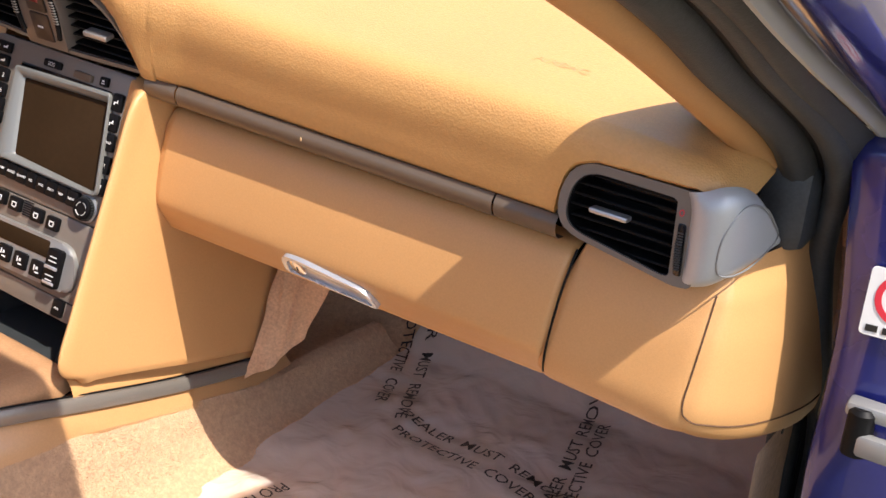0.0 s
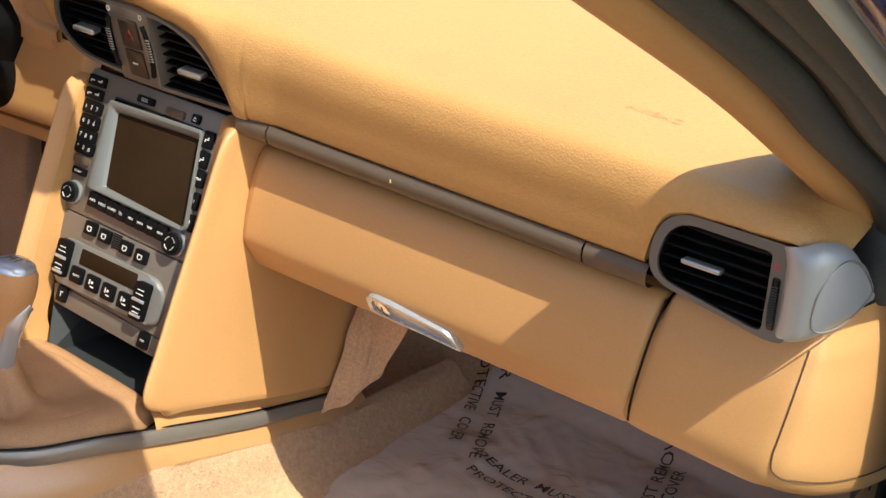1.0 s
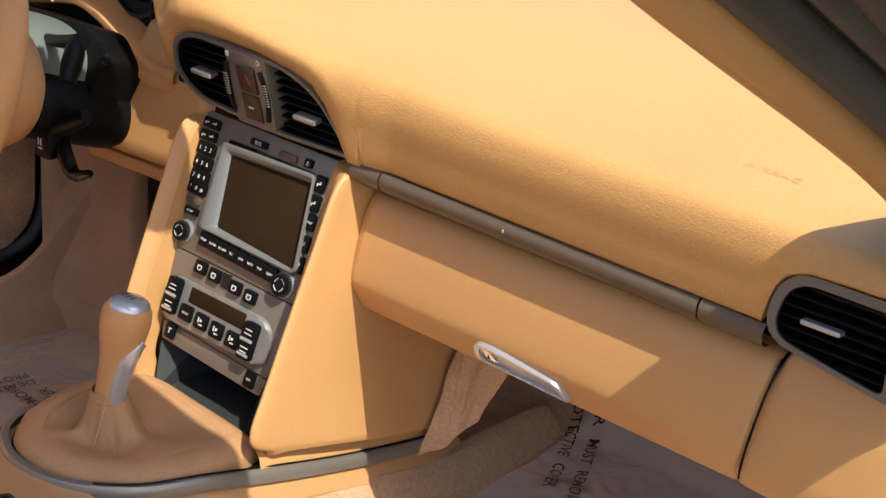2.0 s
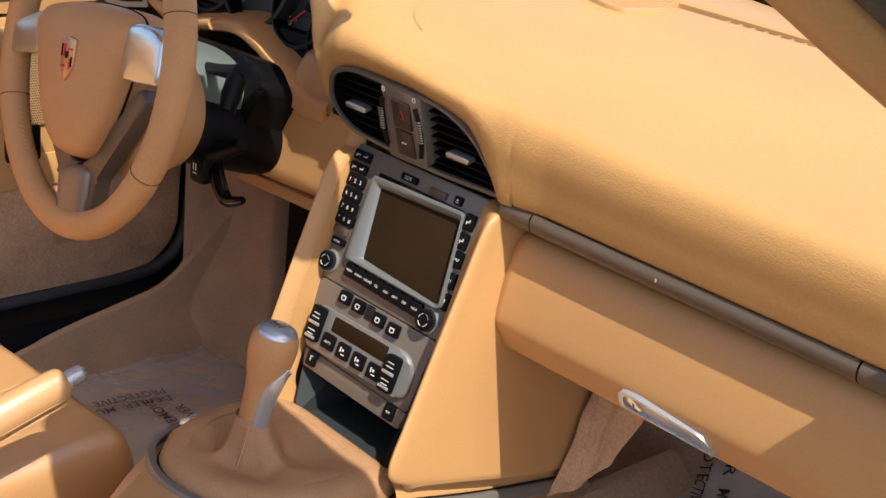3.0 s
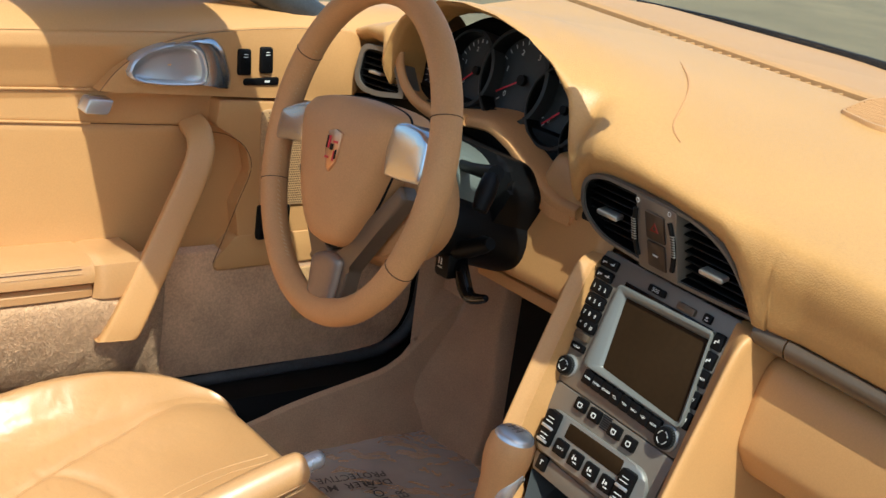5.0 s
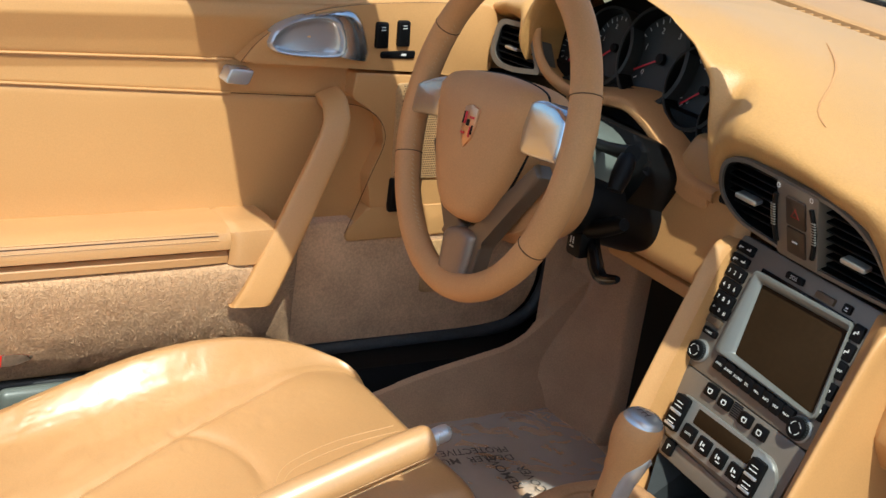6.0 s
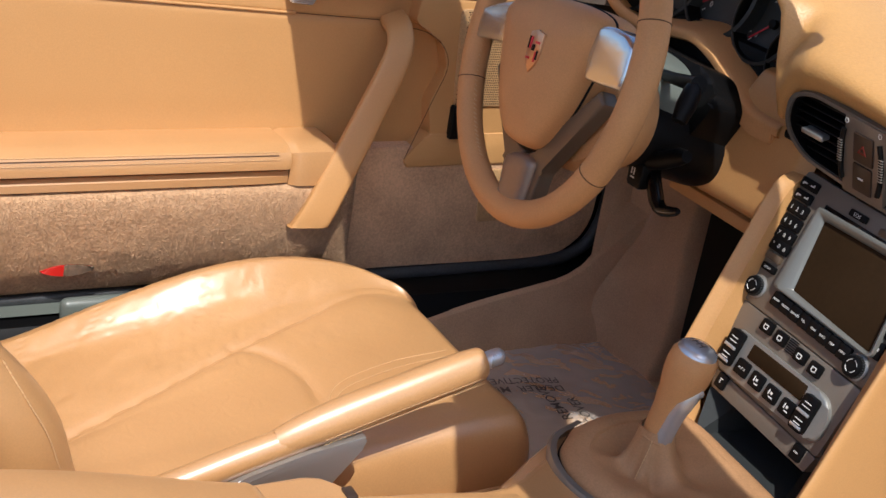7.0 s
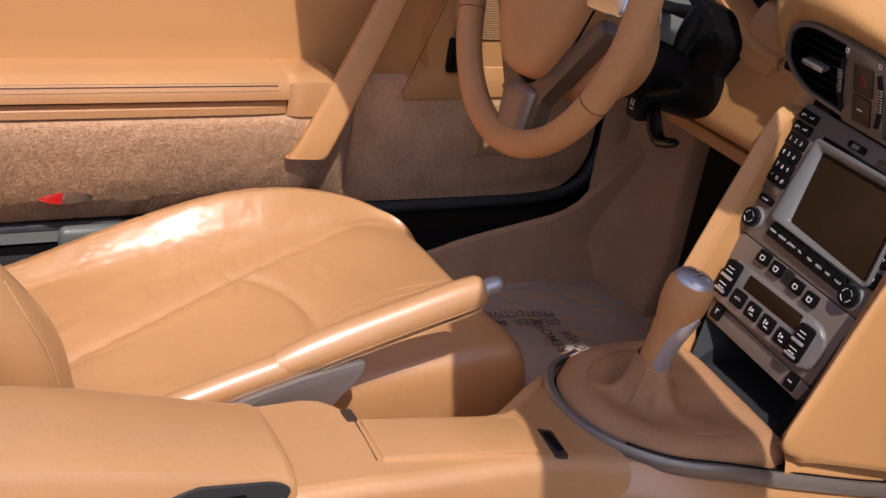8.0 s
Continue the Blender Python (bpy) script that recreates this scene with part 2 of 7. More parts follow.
def lathe(profile, m, n=28, bm=None):
    """profile: (radius, height) along the frame's z."""
    rings = [[m @ Vector((r * math.cos(k * 2 * math.pi / n), r * math.sin(k * 2 * math.pi / n), h)) for k in range(n)] for r, h in profile]
    return loft(rings, True, bm)


def lettering(text, size, m, bm=None, depth=0.0004, bold=0.0):
    """Raised characters in the frame m, as a mesh."""
    cu = bpy.data.curves.new("txt", "FONT")
    cu.body, cu.size, cu.extrude, cu.resolution_u = text, size, depth, 2
    cu.offset = bold
    ob = bpy.data.objects.new("txt", cu)
    scene.collection.objects.link(ob)
    dg = bpy.context.evaluated_depsgraph_get()
    me = bpy.data.meshes.new_from_object(ob.evaluated_get(dg))
    bm = bm or mesh()
    me.transform(m)
    bm.from_mesh(me)
    bpy.data.objects.remove(ob)
    bpy.data.meshes.remove(me)
    bpy.data.curves.remove(cu)
    return bm


def bars(rows, m, bm=None):
    """Plain bars that stand for small writing: (x, y, width, height)."""
    bm = bm or mesh()
    for x, y, w, h in rows:
        box(x, y, 0, w, h, 0.0004, m=m, bm=bm)
    return bm


def stitches(pts, parent, every=0.007, r=0.0007, length=0.0045, name="stitching", label="pale thread stitching"):
    """A row of separate stitches along a curve."""
    P = spline(pts, max(8, int(sum((Vector(pts[i + 1]) - Vector(pts[i])).length for i in range(len(pts) - 1)) / every) * 4))
    bm = mesh()
    for i in range(0, len(P) - 3, 4):
        a, b = Vector(P[i]), Vector(P[i + 3])
        tube([a, (a + b) / 2, b], [r * 0.6, r, r * 0.6], 5, bm=bm)
    return part(name, bm, THREAD, parent, label)


def line(name, pts, r, mat, parent, n=40, label=""):
    return part(name, tube(spline(pts, n), r, 6), mat, parent, label)


def pile(rows, count, seed, parent, name="carpet_nap", length=0.0020, width=0.0008, tilt=0.6):
    """Short tufts scattered over a sheet of points: one small leaning spike each, as one mesh."""
    P = np.array(rows, float)
    rng = np.random.default_rng(seed)
    nu, nv = P.shape[0] - 1, P.shape[1] - 1
    du, dv = np.linalg.norm(P[1:, :-1] - P[:-1, :-1], axis=2), np.linalg.norm(P[:-1, 1:] - P[:-1, :-1], axis=2)
    area = (du * dv).ravel()
    cell = rng.choice(nu * nv, size=count, p=area / area.sum())
    i, j = cell // nv, cell % nv
    a, b = rng.random(count)[:, None], rng.random(count)[:, None]
    c = P[i, j] * (1 - a) * (1 - b) + P[i + 1, j] * a * (1 - b) + P[i, j + 1] * (1 - a) * b + P[i + 1, j + 1] * a * b
    eu, ev = P[i + 1, j] - P[i, j], P[i, j + 1] - P[i, j]
    eu /= np.linalg.norm(eu, axis=1)[:, None]
    n = np.cross(eu, ev)
    n /= np.linalg.norm(n, axis=1)[:, None]
    ev = np.cross(n, eu)
    n *= np.sign(n[:, :1] * 0.5 + n[:, 2:] + 1e-6)
    turn = rng.random(count) * 6.283
    verts = np.empty((count, 4, 3))
    for k in range(3):
        t = (turn + k * 2.094)[:, None]
        verts[:, k] = c + width * (np.cos(t) * eu + np.sin(t) * ev) - 0.0004 * n
    lean_to = (rng.random((count, 2)) - 0.5) * 2 * tilt
    verts[:, 3] = c + length * (0.7 + 0.6 * rng.random(count)[:, None]) * (n + lean_to[:, :1] * eu + lean_to[:, 1:] * ev)
    faces = [(4 * k + p_, 4 * k + q_, 4 * k + 3) for k in range(count) for p_, q_ in ((0, 1), (1, 2), (2, 0))]
    me = bpy.data.meshes.new(name)
    me.from_pydata(verts.reshape(-1, 3).tolist(), [], faces)
    me.materials.append(CARPET)
    me.shade_smooth()
    ob = new(name, me)
    ob.parent = parent
    if parent.type == "EMPTY":
        ob.matrix_parent_inverse = Matrix.Translation(-parent.location)
    ob["kind"] = "stuff"
    ob["label"] = "short tan carpet tufts"
    return ob


# ---- the car's shell: ground, floor, walls, windscreen, pillars ----
def floor_z(y):
    return 0.012 if y < 0.80 else 0.012 + (y - 0.80) * 0.75


gr = [[(x, y, -0.22 + 0.004 * noise.noise((x * 0.4, y * 0.4, 0))) for y in (-400, -60, -12, -6, -3, 0, 3, 6, 12, 60, 400)] for x in (-400, -60, -12, -6, -3, 0, 3, 6, 12, 60, 400)]
whole("ground", grid(gr)[0], ASPHALT, "sunlit grey-brown asphalt under and around the car", "ground", kind="structure")

fl = []
for x in np.linspace(-0.80, 0.86, 84):
    fl.append([(x, y, floor_z(y) + 0.004 * noise.noise((x * 9, y * 9, 3))) for y in np.linspace(-0.95, 1.12, 104)])
whole("floor", grid(fl)[0], CARPET, "tan cut-pile carpet over the footwells", "floor", kind="structure")
whole("underbody", box(0, 0.1, -0.06, 1.7, 2.2, 0.09, 0.01), BLACK, "black steel floor pan under the carpet", "floor", kind="structure")
whole("wall_front", box(0, 1.13, 0.30, 1.7, 0.04, 0.70), SUEDE, "felt-covered bulkhead behind the dashboard", "wall", kind="structure")


def rib(pts, r, flat=1.0, n=10, up=(0, 0, 1)):
    return tube(spline(pts, 36), r, n, flat=flat, up=up)


# windscreen glass between scuttle and header
ws = []
for u in np.linspace(-1, 1, 25):
    ws.append([(u * (0.73 - 0.12 * v), 1.10 - 0.42 * u * u - (1.12 - 0.36 * u * u) * v, 0.672 - 0.10 * u * u + (0.275 + 0.06 * u * u) * v + 0.02 * math.sin(v * math.pi)) for v in np.linspace(0, 1, 13)])
g = whole("windscreen", grid(ws)[0], GLASS, "raked clear laminated windscreen glass", "windscreen", kind="structure")
g.visible_shadow = False
whole("trim_scuttle", rib([(-0.78, 1.02, 0.698), (-0.60, 1.085, 0.694), (-0.33, 1.115, 0.686), (-0.1, 1.07, 0.683), (0.03, 1.025, 0.682), (0.3, 0.93, 0.665), (0.55, 0.78, 0.63), (0.74, 0.60, 0.57)], 0.015, 1.0), BLACK, "black rubber seal along the windscreen's foot", "seal", kind="structure")
whole("hood", grid([[(x, y, 0.60 - 0.10 * (y - 1.05) ** 2 - 0.14 * abs(x) ** 3) for y in np.linspace(1.05, 2.3, 16)] for x in np.linspace(-0.9, 0.9, 24)])[0], BLUE, "deep blue painted front lid beyond the glass", "bonnet", kind="structure")

header = thing("windscreen_header", "unseen tan header rail with visors, outline notched to shape the cabin's shadow", "header rail", (0, -0.09, 0.92), kind="structure")
# Unseen rail: outline notched so its shadow and sun patches fall right in the cabin.
shade_plan = [(-0.74, -0.20), (-0.60, -0.185), (-0.45, -0.160), (-0.28, -0.156), (-0.13, -0.110), (0.0, -0.072), (0.17, -0.072), (0.28, -0.165), (0.34, -0.192), (0.50, -0.200), (0.66, -0.205), (0.78, -0.12), (0.80, 0.0), (0.66, 0.03), (0.40, 0.06), (0.226, 0.078), (0.220, 0.128), (0.275, 0.155), (0.265, 0.20), (0.19, 0.221), (0.05, 0.221), (0.03, 0.205), (0.01, 0.135), (-0.20, 0.120), (-0.36, 0.108), (-0.474, 0.066), (-0.56, 0.05), (-0.74, 0.0)]
part("rail", prism(rounded(shade_plan, 0.012, 4), pose(0, 0, 0), 0.925, 0.965, 0.012, 3), HARD, header)
# Visors are added under the rail, out of view.
for s in (-1, 1):
    part("sun_visor", box(0.36 * s, -0.03, 0.9185, 0.40, 0.090, 0.012, 0.005), LEATHER, header, "unseen tan leather sun visor added under the header rail")
# Unseen mirror, sized and placed only for its round shadow on the dash pad.
mirror = thing("interior_mirror", "unseen black interior mirror, sized and set for its shadow on the pad", "mirror", (0.0, 0.29, 0.88), kind="structure")
part("housing", box(-0.020, 0.278, 0.868, 0.080, 0.028, 0.042, 0.013, seg=3), BLACK, mirror)

for s, nm in ((1, "passenger"), (-1, "driver")):
    pts = [(0.798, 0.545, 0.50), (0.778, 0.488, 0.535), (0.755, 0.411, 0.583), (0.740, 0.264, 0.660), (0.732, 0.111, 0.733), (0.704, -0.107, 0.835), (0.65, -0.197, 0.90), (0.57, -0.205, 0.935), (0.45, -0.17, 0.948)]
    if s > 0:
        pts = [(x + float(np.interp(z, [0.47, 0.6, 0.75], [0, 0.012, 0.022])), y, z) for x, y, z in pts]
    bm = tube(spline([(s * x - (0.02 if s < 0 else 0), y, z) for x, y, z in pts], 40), 0.021, 16, flat=1.05)
    whole("trim_pillar_" + nm, bm, HARD, "tan moulded windscreen pillar trim", "pillar trim", kind="structure")
    # Hidden bar added behind the trim to widen the pillar's shadow.
    skin = [(x - 0.022, y + 0.058, z - 0.004) for x, y, z in pts[2:6]]
    whole("pillar_shade_bar_" + nm, tube(spline([(s * x - (0.02 if s < 0 else 0), y, z) for x, y, z in skin], 24), 0.026, 12), RUBBER, "unseen black bar behind the pillar trim, added to widen its shadow", "pillar", kind="structure")
    pts2 = [(0.872, 0.60, 0.545), (0.890, 0.47, 0.610), (0.889, 0.335, 0.668), (0.888, 0.16, 0.738), (0.884, -0.01, 0.812), (0.868, -0.16, 0.885), (0.80, -0.235, 0.93), (0.66, -0.25, 0.955)]
    whole("pillar_" + nm, tube(spline([(s * x, y, z) for x, y, z in pts2], 40), 0.026, 14, flat=0.9), BLUE, "glossy blue painted windscreen pillar", "pillar", kind="structure")


# ---- dashboard ----
dash = thing("dashboard", "tan leather dashboard with airbag pad, glovebox and vents", "dashboard", (0.04, 0.45, 0.0))


def dpart(name, bm, mat, label="", parent=None):
    return part(name, bm, mat, parent or dash, label)


EDGE = [(-0.74, 0.640), (-0.68, 0.652), (-0.65, 0.662), (-0.605, 0.658), (-0.592, 0.625), (-0.585, 0.60), (-0.575, 0.655), (-0.545, 0.700), (-0.50, 0.730), (-0.44, 0.748),
        (-0.38, 0.755), (-0.32, 0.750), (-0.26, 0.734), (-0.215, 0.708), (-0.18, 0.672), (-0.168, 0.63), (-0.160, 0.585), (-0.152, 0.560), (-0.142, 0.570), (-0.133, 0.590), (-0.115, 0.607),
        (-0.083, 0.613), (-0.041, 0.614), (0.011, 0.611), (0.062, 0.602), (0.092, 0.590), (0.112, 0.570), (0.130, 0.540), (0.143, 0.517), (0.20, 0.516), (0.57, 0.500),
        (0.628, 0.498), (0.634, 0.530), (0.645, 0.550), (0.665, 0.557), (0.70, 0.557), (0.75, 0.556), (0.80, 0.550)]
EDGE_Y = [(-0.74, 0.36), (-0.66, 0.345), (-0.60, 0.345), (-0.55, 0.33), (-0.38, 0.305), (-0.22, 0.325), (-0.15, 0.332), (-0.11, 0.318), (0.05, 0.314), (0.12, 0.325), (0.20, 0.336), (0.62, 0.334), (0.74, 0.332), (0.775, 0.338), (0.80, 0.365)]
CREST = [(-0.74, 0.66), (-0.66, 0.682), (-0.58, 0.705), (-0.50, 0.735), (-0.43, 0.752), (-0.37, 0.757), (-0.30, 0.748), (-0.22, 0.722), (-0.15, 0.690), (-0.08, 0.668), (0.0, 0.650),
         (0.10, 0.632), (0.20, 0.618), (0.35, 0.608), (0.50, 0.602), (0.62, 0.598), (0.70, 0.590), (0.76, 0.580), (0.80, 0.566)]


def back_z(x):
    return 0.683 - 0.045 * x - 0.03 * max(0, x - 0.55)


def pad_end(x):
    return 0.778 if x < 0.48 else 0.778 - 0.20 * ((x - 0.48) / 0.32) ** 1.2


def pad_section(x):
    ye, ze, zc = lerp_table(EDGE_Y, x), lerp_table(EDGE, x), lerp_table(CREST, x)
    if x > 0.60:
        ze = 0.498 - 0.03 * (x - 0.60)
    h = max(zc - ze, 0.004)
    zb = back_z(x)
    k = min(1.0, h / 0.09)
    yb = pad_end(x)
    w = min(1.0, max(0.0, (x - 0.03) / 0.12))
    soft_front = [(ye - 0.004 - 0.010 * k, ze + 0.30 * h), (ye - 0.002 - 0.004 * k, ze + 0.62 * h), (ye + 0.022, ze + 0.86 * h), (ye + 0.062, zc)]
    flat_front = [(ye - 0.007, ze + 0.30 * h), (ye - 0.012, ze + 0.64 * h), (ye - 0.002, ze + 0.90 * h), (ye + 0.038, zc + 0.001)]
    front = [(a[0] * (1 - w) + b[0] * w, a[1] * (1 - w) + b[1] * w) for a, b in zip(soft_front, flat_front)]
    return [(ye + 0.06, ze - 0.012), (ye + 0.012, ze - 0.006), (ye, ze), *front, (ye + 0.13, zc + 0.22 * (zb - zc) + 0.004), (ye + 0.13 + 0.46 * (yb - ye - 0.13), zc + 0.70 * (zb - zc)), (yb, zb), (yb + 0.004, zb - 0.022)]


def pad_row(x):
    """The pad's section at x; over the passenger vent its front is cut off along the vent's upper rim."""
    full = spline(pad_section(x), 44)
    if x < 0.16:
        return full
    ze = max(lerp_table(EDGE, x), 0.4975 - 0.03 * max(0.0, x - 0.60))
    fine = spline(pad_section(x), 431)
    i0 = next(i for i in range(60, 300) if fine[i, 1] >= ze)
    cut = np.linspace(i0, 240, 23).astype(int)
    row = full.copy()
    row[2:25] = fine[cut]
    row[1] = fine[i0] + np.array((0.004, -0.003))
    row[0] = fine[i0] + np.array((0.05, -0.006))
    return row


xs = [float(v) for v in np.linspace(-0.74, 0.785, 300)]
pad = np.array([[(x, y, z) for y, z in pad_row(x)] for x in xs])
soft = pad.copy()
for k in range(3):
    last = soft.copy()
    for i in range(len(xs)):
        h = min(12, i, len(xs) - 1 - i)
        soft[i, :, 1:] = last[i - h:i + h + 1, :, 1:].mean(axis=0)
for j in range(44):
    f = min(1.0, max(0.0, (j - 19) / 6.0))
    pad[:, j, 1:] = pad[:, j, 1:] * (1 - f) + soft[:, j, 1:] * f
for i, x in enumerate(xs):
    u = min(1.0, max(0.0, (x - 0.748) / 0.037))
    pad[i, :, 2] -= 0.030 * (1 - math.sqrt(1 - u * u))
dpart("upper_pad", grid([[tuple(p_) for p_ in row] for row in pad])[0], GRAINED, "smooth tan leather airbag pad with grained front roll")

# ledge behind the demister slot, and the slot's teeth
led = []
for x in np.linspace(-0.74, 0.62, 60):
    z, c = back_z(x), float(np.interp(x, [-0.78, -0.33, 0.03, 0.3, 0.55, 0.8], [1.03, 1.11, 1.02, 0.93, 0.83, 0.81]))
    e = pad_end(x) + 0.024
    z += 0.005
    led.append([(x, e, z - 0.025), (x, e + 0.001, z - 0.003), (x, e + 0.005, z), (x, e + 0.022, z + 0.001), (x, 0.5 * (e + 0.022 + c), z - 0.003), (x, c, z - 0.012)])
dpart("rear_ledge", grid(led)[0], HARD, "tan moulded ledge at the foot of the windscreen")
bm = mesh()
for x in np.arange(-0.52, 0.56, 0.019):
    if not -0.13 < x < 0.10:
        box(x, pad_end(x) + 0.012, back_z(x) - 0.004, 0.004, 0.018, 0.006, 0.001, bm=bm, seg=1)
dpart("demister_comb", bm, HARD)["kind"] = "stuff"
bm = box(-0.10, 0.79, 0.655, 1.2, 0.02, 0.01)
dpart("slot_floor", bm, SEAM)
def grille_z(x, y):
    return 0.683 - 0.06 * (x - 0.016) + (y - 0.68) * 0.04


# perforated cover of the centre loudspeaker, ribbed within a raised rim
go = [(-0.058, 0.683), (-0.086, 0.777), (-0.088, 0.929), (-0.081, 0.956), (-0.031, 0.950), (0.047, 0.737), (0.027, 0.677), (0.002, 0.670)]
gc = (sum(p_[0] for p_ in go) / 8, sum(p_[1] for p_ in go) / 8)
gi = [(gc[0] + (x - gc[0]) * 0.93, gc[1] + (y - gc[1]) * 0.955) for x, y in go]
go, gi = rounded(go, [0.012, 0.02, 0.008, 0.006, 0.01, 0.008, 0.008, 0.02], 5), rounded(gi, [0.011, 0.019, 0.007, 0.005, 0.009, 0.007, 0.007, 0.019], 5)
bm = grid([[(x, y, grille_z(x, y) + d) for x, y in ring] for ring, d in ((go, -0.03), (go, -0.001), ([(0.8 * x + 0.2 * u, 0.8 * y + 0.2 * v) for (x, y), (u, v) in zip(go, gi)], 0.001), (gi, 0.001), (gi, -0.004))], close_v=True)[0]
cover = dpart("speaker_rim", bm, HARD, "raised rim of the centre loudspeaker cover")
bm = mesh()
bm.faces.new([bm.verts.new((x, y, grille_z(x, y) - 0.0012)) for x, y in gi])
part("cloth", bm, GAITER, cover, "ribbed tan loudspeaker cover", smooth=False)
bm = mesh()
for i in range(28):
    x = -0.086 + 0.0047 * i
    cut = sorted(p_[1] + (q_[1] - p_[1]) * (x - p_[0]) / (q_[0] - p_[0]) for p_, q_ in zip(gi, gi[1:] + gi[:1]) if (p_[0] - x) * (q_[0] - x) < 0)
    if len(cut) >= 2:
        ya, yb = cut[0] + 0.002, cut[-1] - 0.002
        tube([(x, ya, grille_z(x, ya) - 0.0004), (x, (ya + yb) / 2, grille_z(x, (ya + yb) / 2) - 0.0004), (x, yb, grille_z(x, yb) - 0.0004)], 0.0011, 5, bm=bm)
part("ribs", bm, HARD, cover)["kind"] = "stuff"
dpart("sun_sensor", lathe([(0.001, 0.0095), (0.006, 0.0085), (0.0092, 0.0050), (0.0100, 0)], pose(-0.060, 0.906, grille_z(-0.060, 0.906) - 0.001), 16), GLOSSY, "small black domed sun sensor")
# crease of the pad above the centre vents
cp = [(-0.254, 0.586), (-0.166, 0.512), (-0.113, 0.45), (-0.072, 0.393), (-0.039, 0.374)]


def pad_z(x, y):
    row = pad[int(np.argmin(np.abs(np.array(xs) - x))), 22:42]
    return float(np.interp(y, row[:, 1], row[:, 2]))


cr = [(x, y, pad_z(x, y) + 0.0008) for x, y in spline(cp, 14)]
dpart("crease", tube(cr, [0.0004] + [0.0012] * 12 + [0.0004], 6, flat=1.3), WORN, "shallow scuffed crease in the pad leather")
# embossed word on the airbag cover
em = axes((0.556, 0.403, pad_z(0.58, 0.403) + 0.002), (1, -0.03, -0.03), (0.03, 1, 0.22))
bm = lettering("AIRBAG", 0.016, em, depth=0.0)
bmesh.ops.triangulate(bm, faces=bm.faces[:])
bmesh.ops.subdivide_edges(bm, edges=[e for e in bm.edges if e.calc_length() > 0.005], cuts=1)
for v in bm.verts:
    v.co.z = pad_z(v.co.x, v.co.y) + 0.0005
dpart("embossing", bm, LEATHER, "small word pressed into the airbag cover")

ring = [(0.700 + 0.030 * math.cos(t), 0.452 + 0.030 * math.sin(t)) for t in np.linspace(0, 2 * math.pi, 40, endpoint=False)]
dpart("round_cover", tube([(x, y, pad_z(x, y) + 0.0002) for x, y in ring], 0.0007, 6, closed=True), SEAM, "round cover let into the pad beside the pillar")
# trim strip in three lengths
for a, b in ((0.144, 0.1865), (0.1885, 0.567), (0.569, 0.632)):
    rows = []
    for x in np.linspace(a, b, 30):
        z = 0.502 - 0.042 * (x - 0.19)
        rows.append([(x, 0.345, z + 0.0115), (x, 0.336, z + 0.011), (x, 0.3315, z + 0.006), (x, 0.331, z - 0.001), (x, 0.334, z - 0.008), (x, 0.341, z - 0.0125), (x, 0.352, z - 0.0135)])
    bm, vs = grid(rows)
    dpart("trim_strip", bm, TAUPE, "satin taupe trim strip")
dpart("strip_gap", tube(spline([(0.143, 0.344, 0.5165), (0.2, 0.342, 0.5145), (0.4, 0.342, 0.506), (0.63, 0.341, 0.496)], 30), 0.0026, 6), BLACK)
dpart("strip_scratch", box(0.352, 0.3308, 0.497, 0.002, 0.001, 0.004, 0.0004, seg=1), THREAD)


# glovebox lid, knee panel beside it
def bulge(x0, x1, proud=0.0, rl=0.014, rr=0.010, zl=0.0):
    rows = []
    prof = [(0.385, 0.479), (0.369, 0.4785), (0.360, 0.474), (0.352, 0.462), (0.3445, 0.435), (0.3395, 0.402), (0.3378, 0.381), (0.3400, 0.3715), (0.3470, 0.3600), (0.3560, 0.3470), (0.3640, 0.3390), (0.40, 0.3325), (0.46, 0.330)]
    prof = spline(prof, 56)
    us = sorted(set(list(np.linspace(x0, x1, 24)) + [x0 + rl * t for t in (0.05, 0.15, 0.3, 0.6, 1)] + [x1 - rr * t for t in (0.05, 0.15, 0.3, 0.6, 1)]))
    for x in us:
        a = max(0, 1 - (x - x0) / rl)
        b = max(0, 1 - (x1 - x) / rr)
        inset = rl * (1 - math.sqrt(max(0, 1 - a * a))) + rr * (1 - math.sqrt(max(0, 1 - b * b)))
        dz = -0.033 * (x - 0.14)
        rows.append([(x + zl * (z - 0.34), y - proud + inset, z + dz + (inset * 0.9 if z < 0.40 else -inset * 0.5)) for y, z in prof])
    return grid(rows)[0]


glove = dpart("glovebox_lid", bulge(0.132, 0.6275, 0.0, 0.022, 0.007, 0.10), LEATHER, "tan leather glovebox lid, closed")
lm = axes((0.386, 0.3450, 0.3520), (1, 0, -0.06), (0, -0.52, 0.86))
lo = rounded([(-0.060, -0.012), (0.058, -0.013), (0.047, 0.010), (-0.035, 0.017), (-0.060, 0.015)], [0.004, 0.004, 0.02, 0.03, 0.014], 7)
li = [(x * 0.90, y * 0.78 - 0.001) for x, y in lo]
latch = part("latch", ringplate(lo, li, lm, -0.010, 0.0032), SATIN, glove, "bright metal latch surround")
latch2 = part("latch_flap", prism(li, lm, -0.010, 0.0008, 0.001), SILVER, glove, "satin metal latch flap")
lock = part("lock", lathe([(0.0105, 0.0), (0.0105, 0.0025), (0.008, 0.0035), (0.0005, 0.0035)], lm @ pose(-0.040, 0.002, 0), 24), CHROME, glove, "round chrome lock barrel")
part("keyhole", box(-0.040, 0.002, 0.0036, 0.0015, 0.006, 0.0006, m=lm), BLACK, glove)

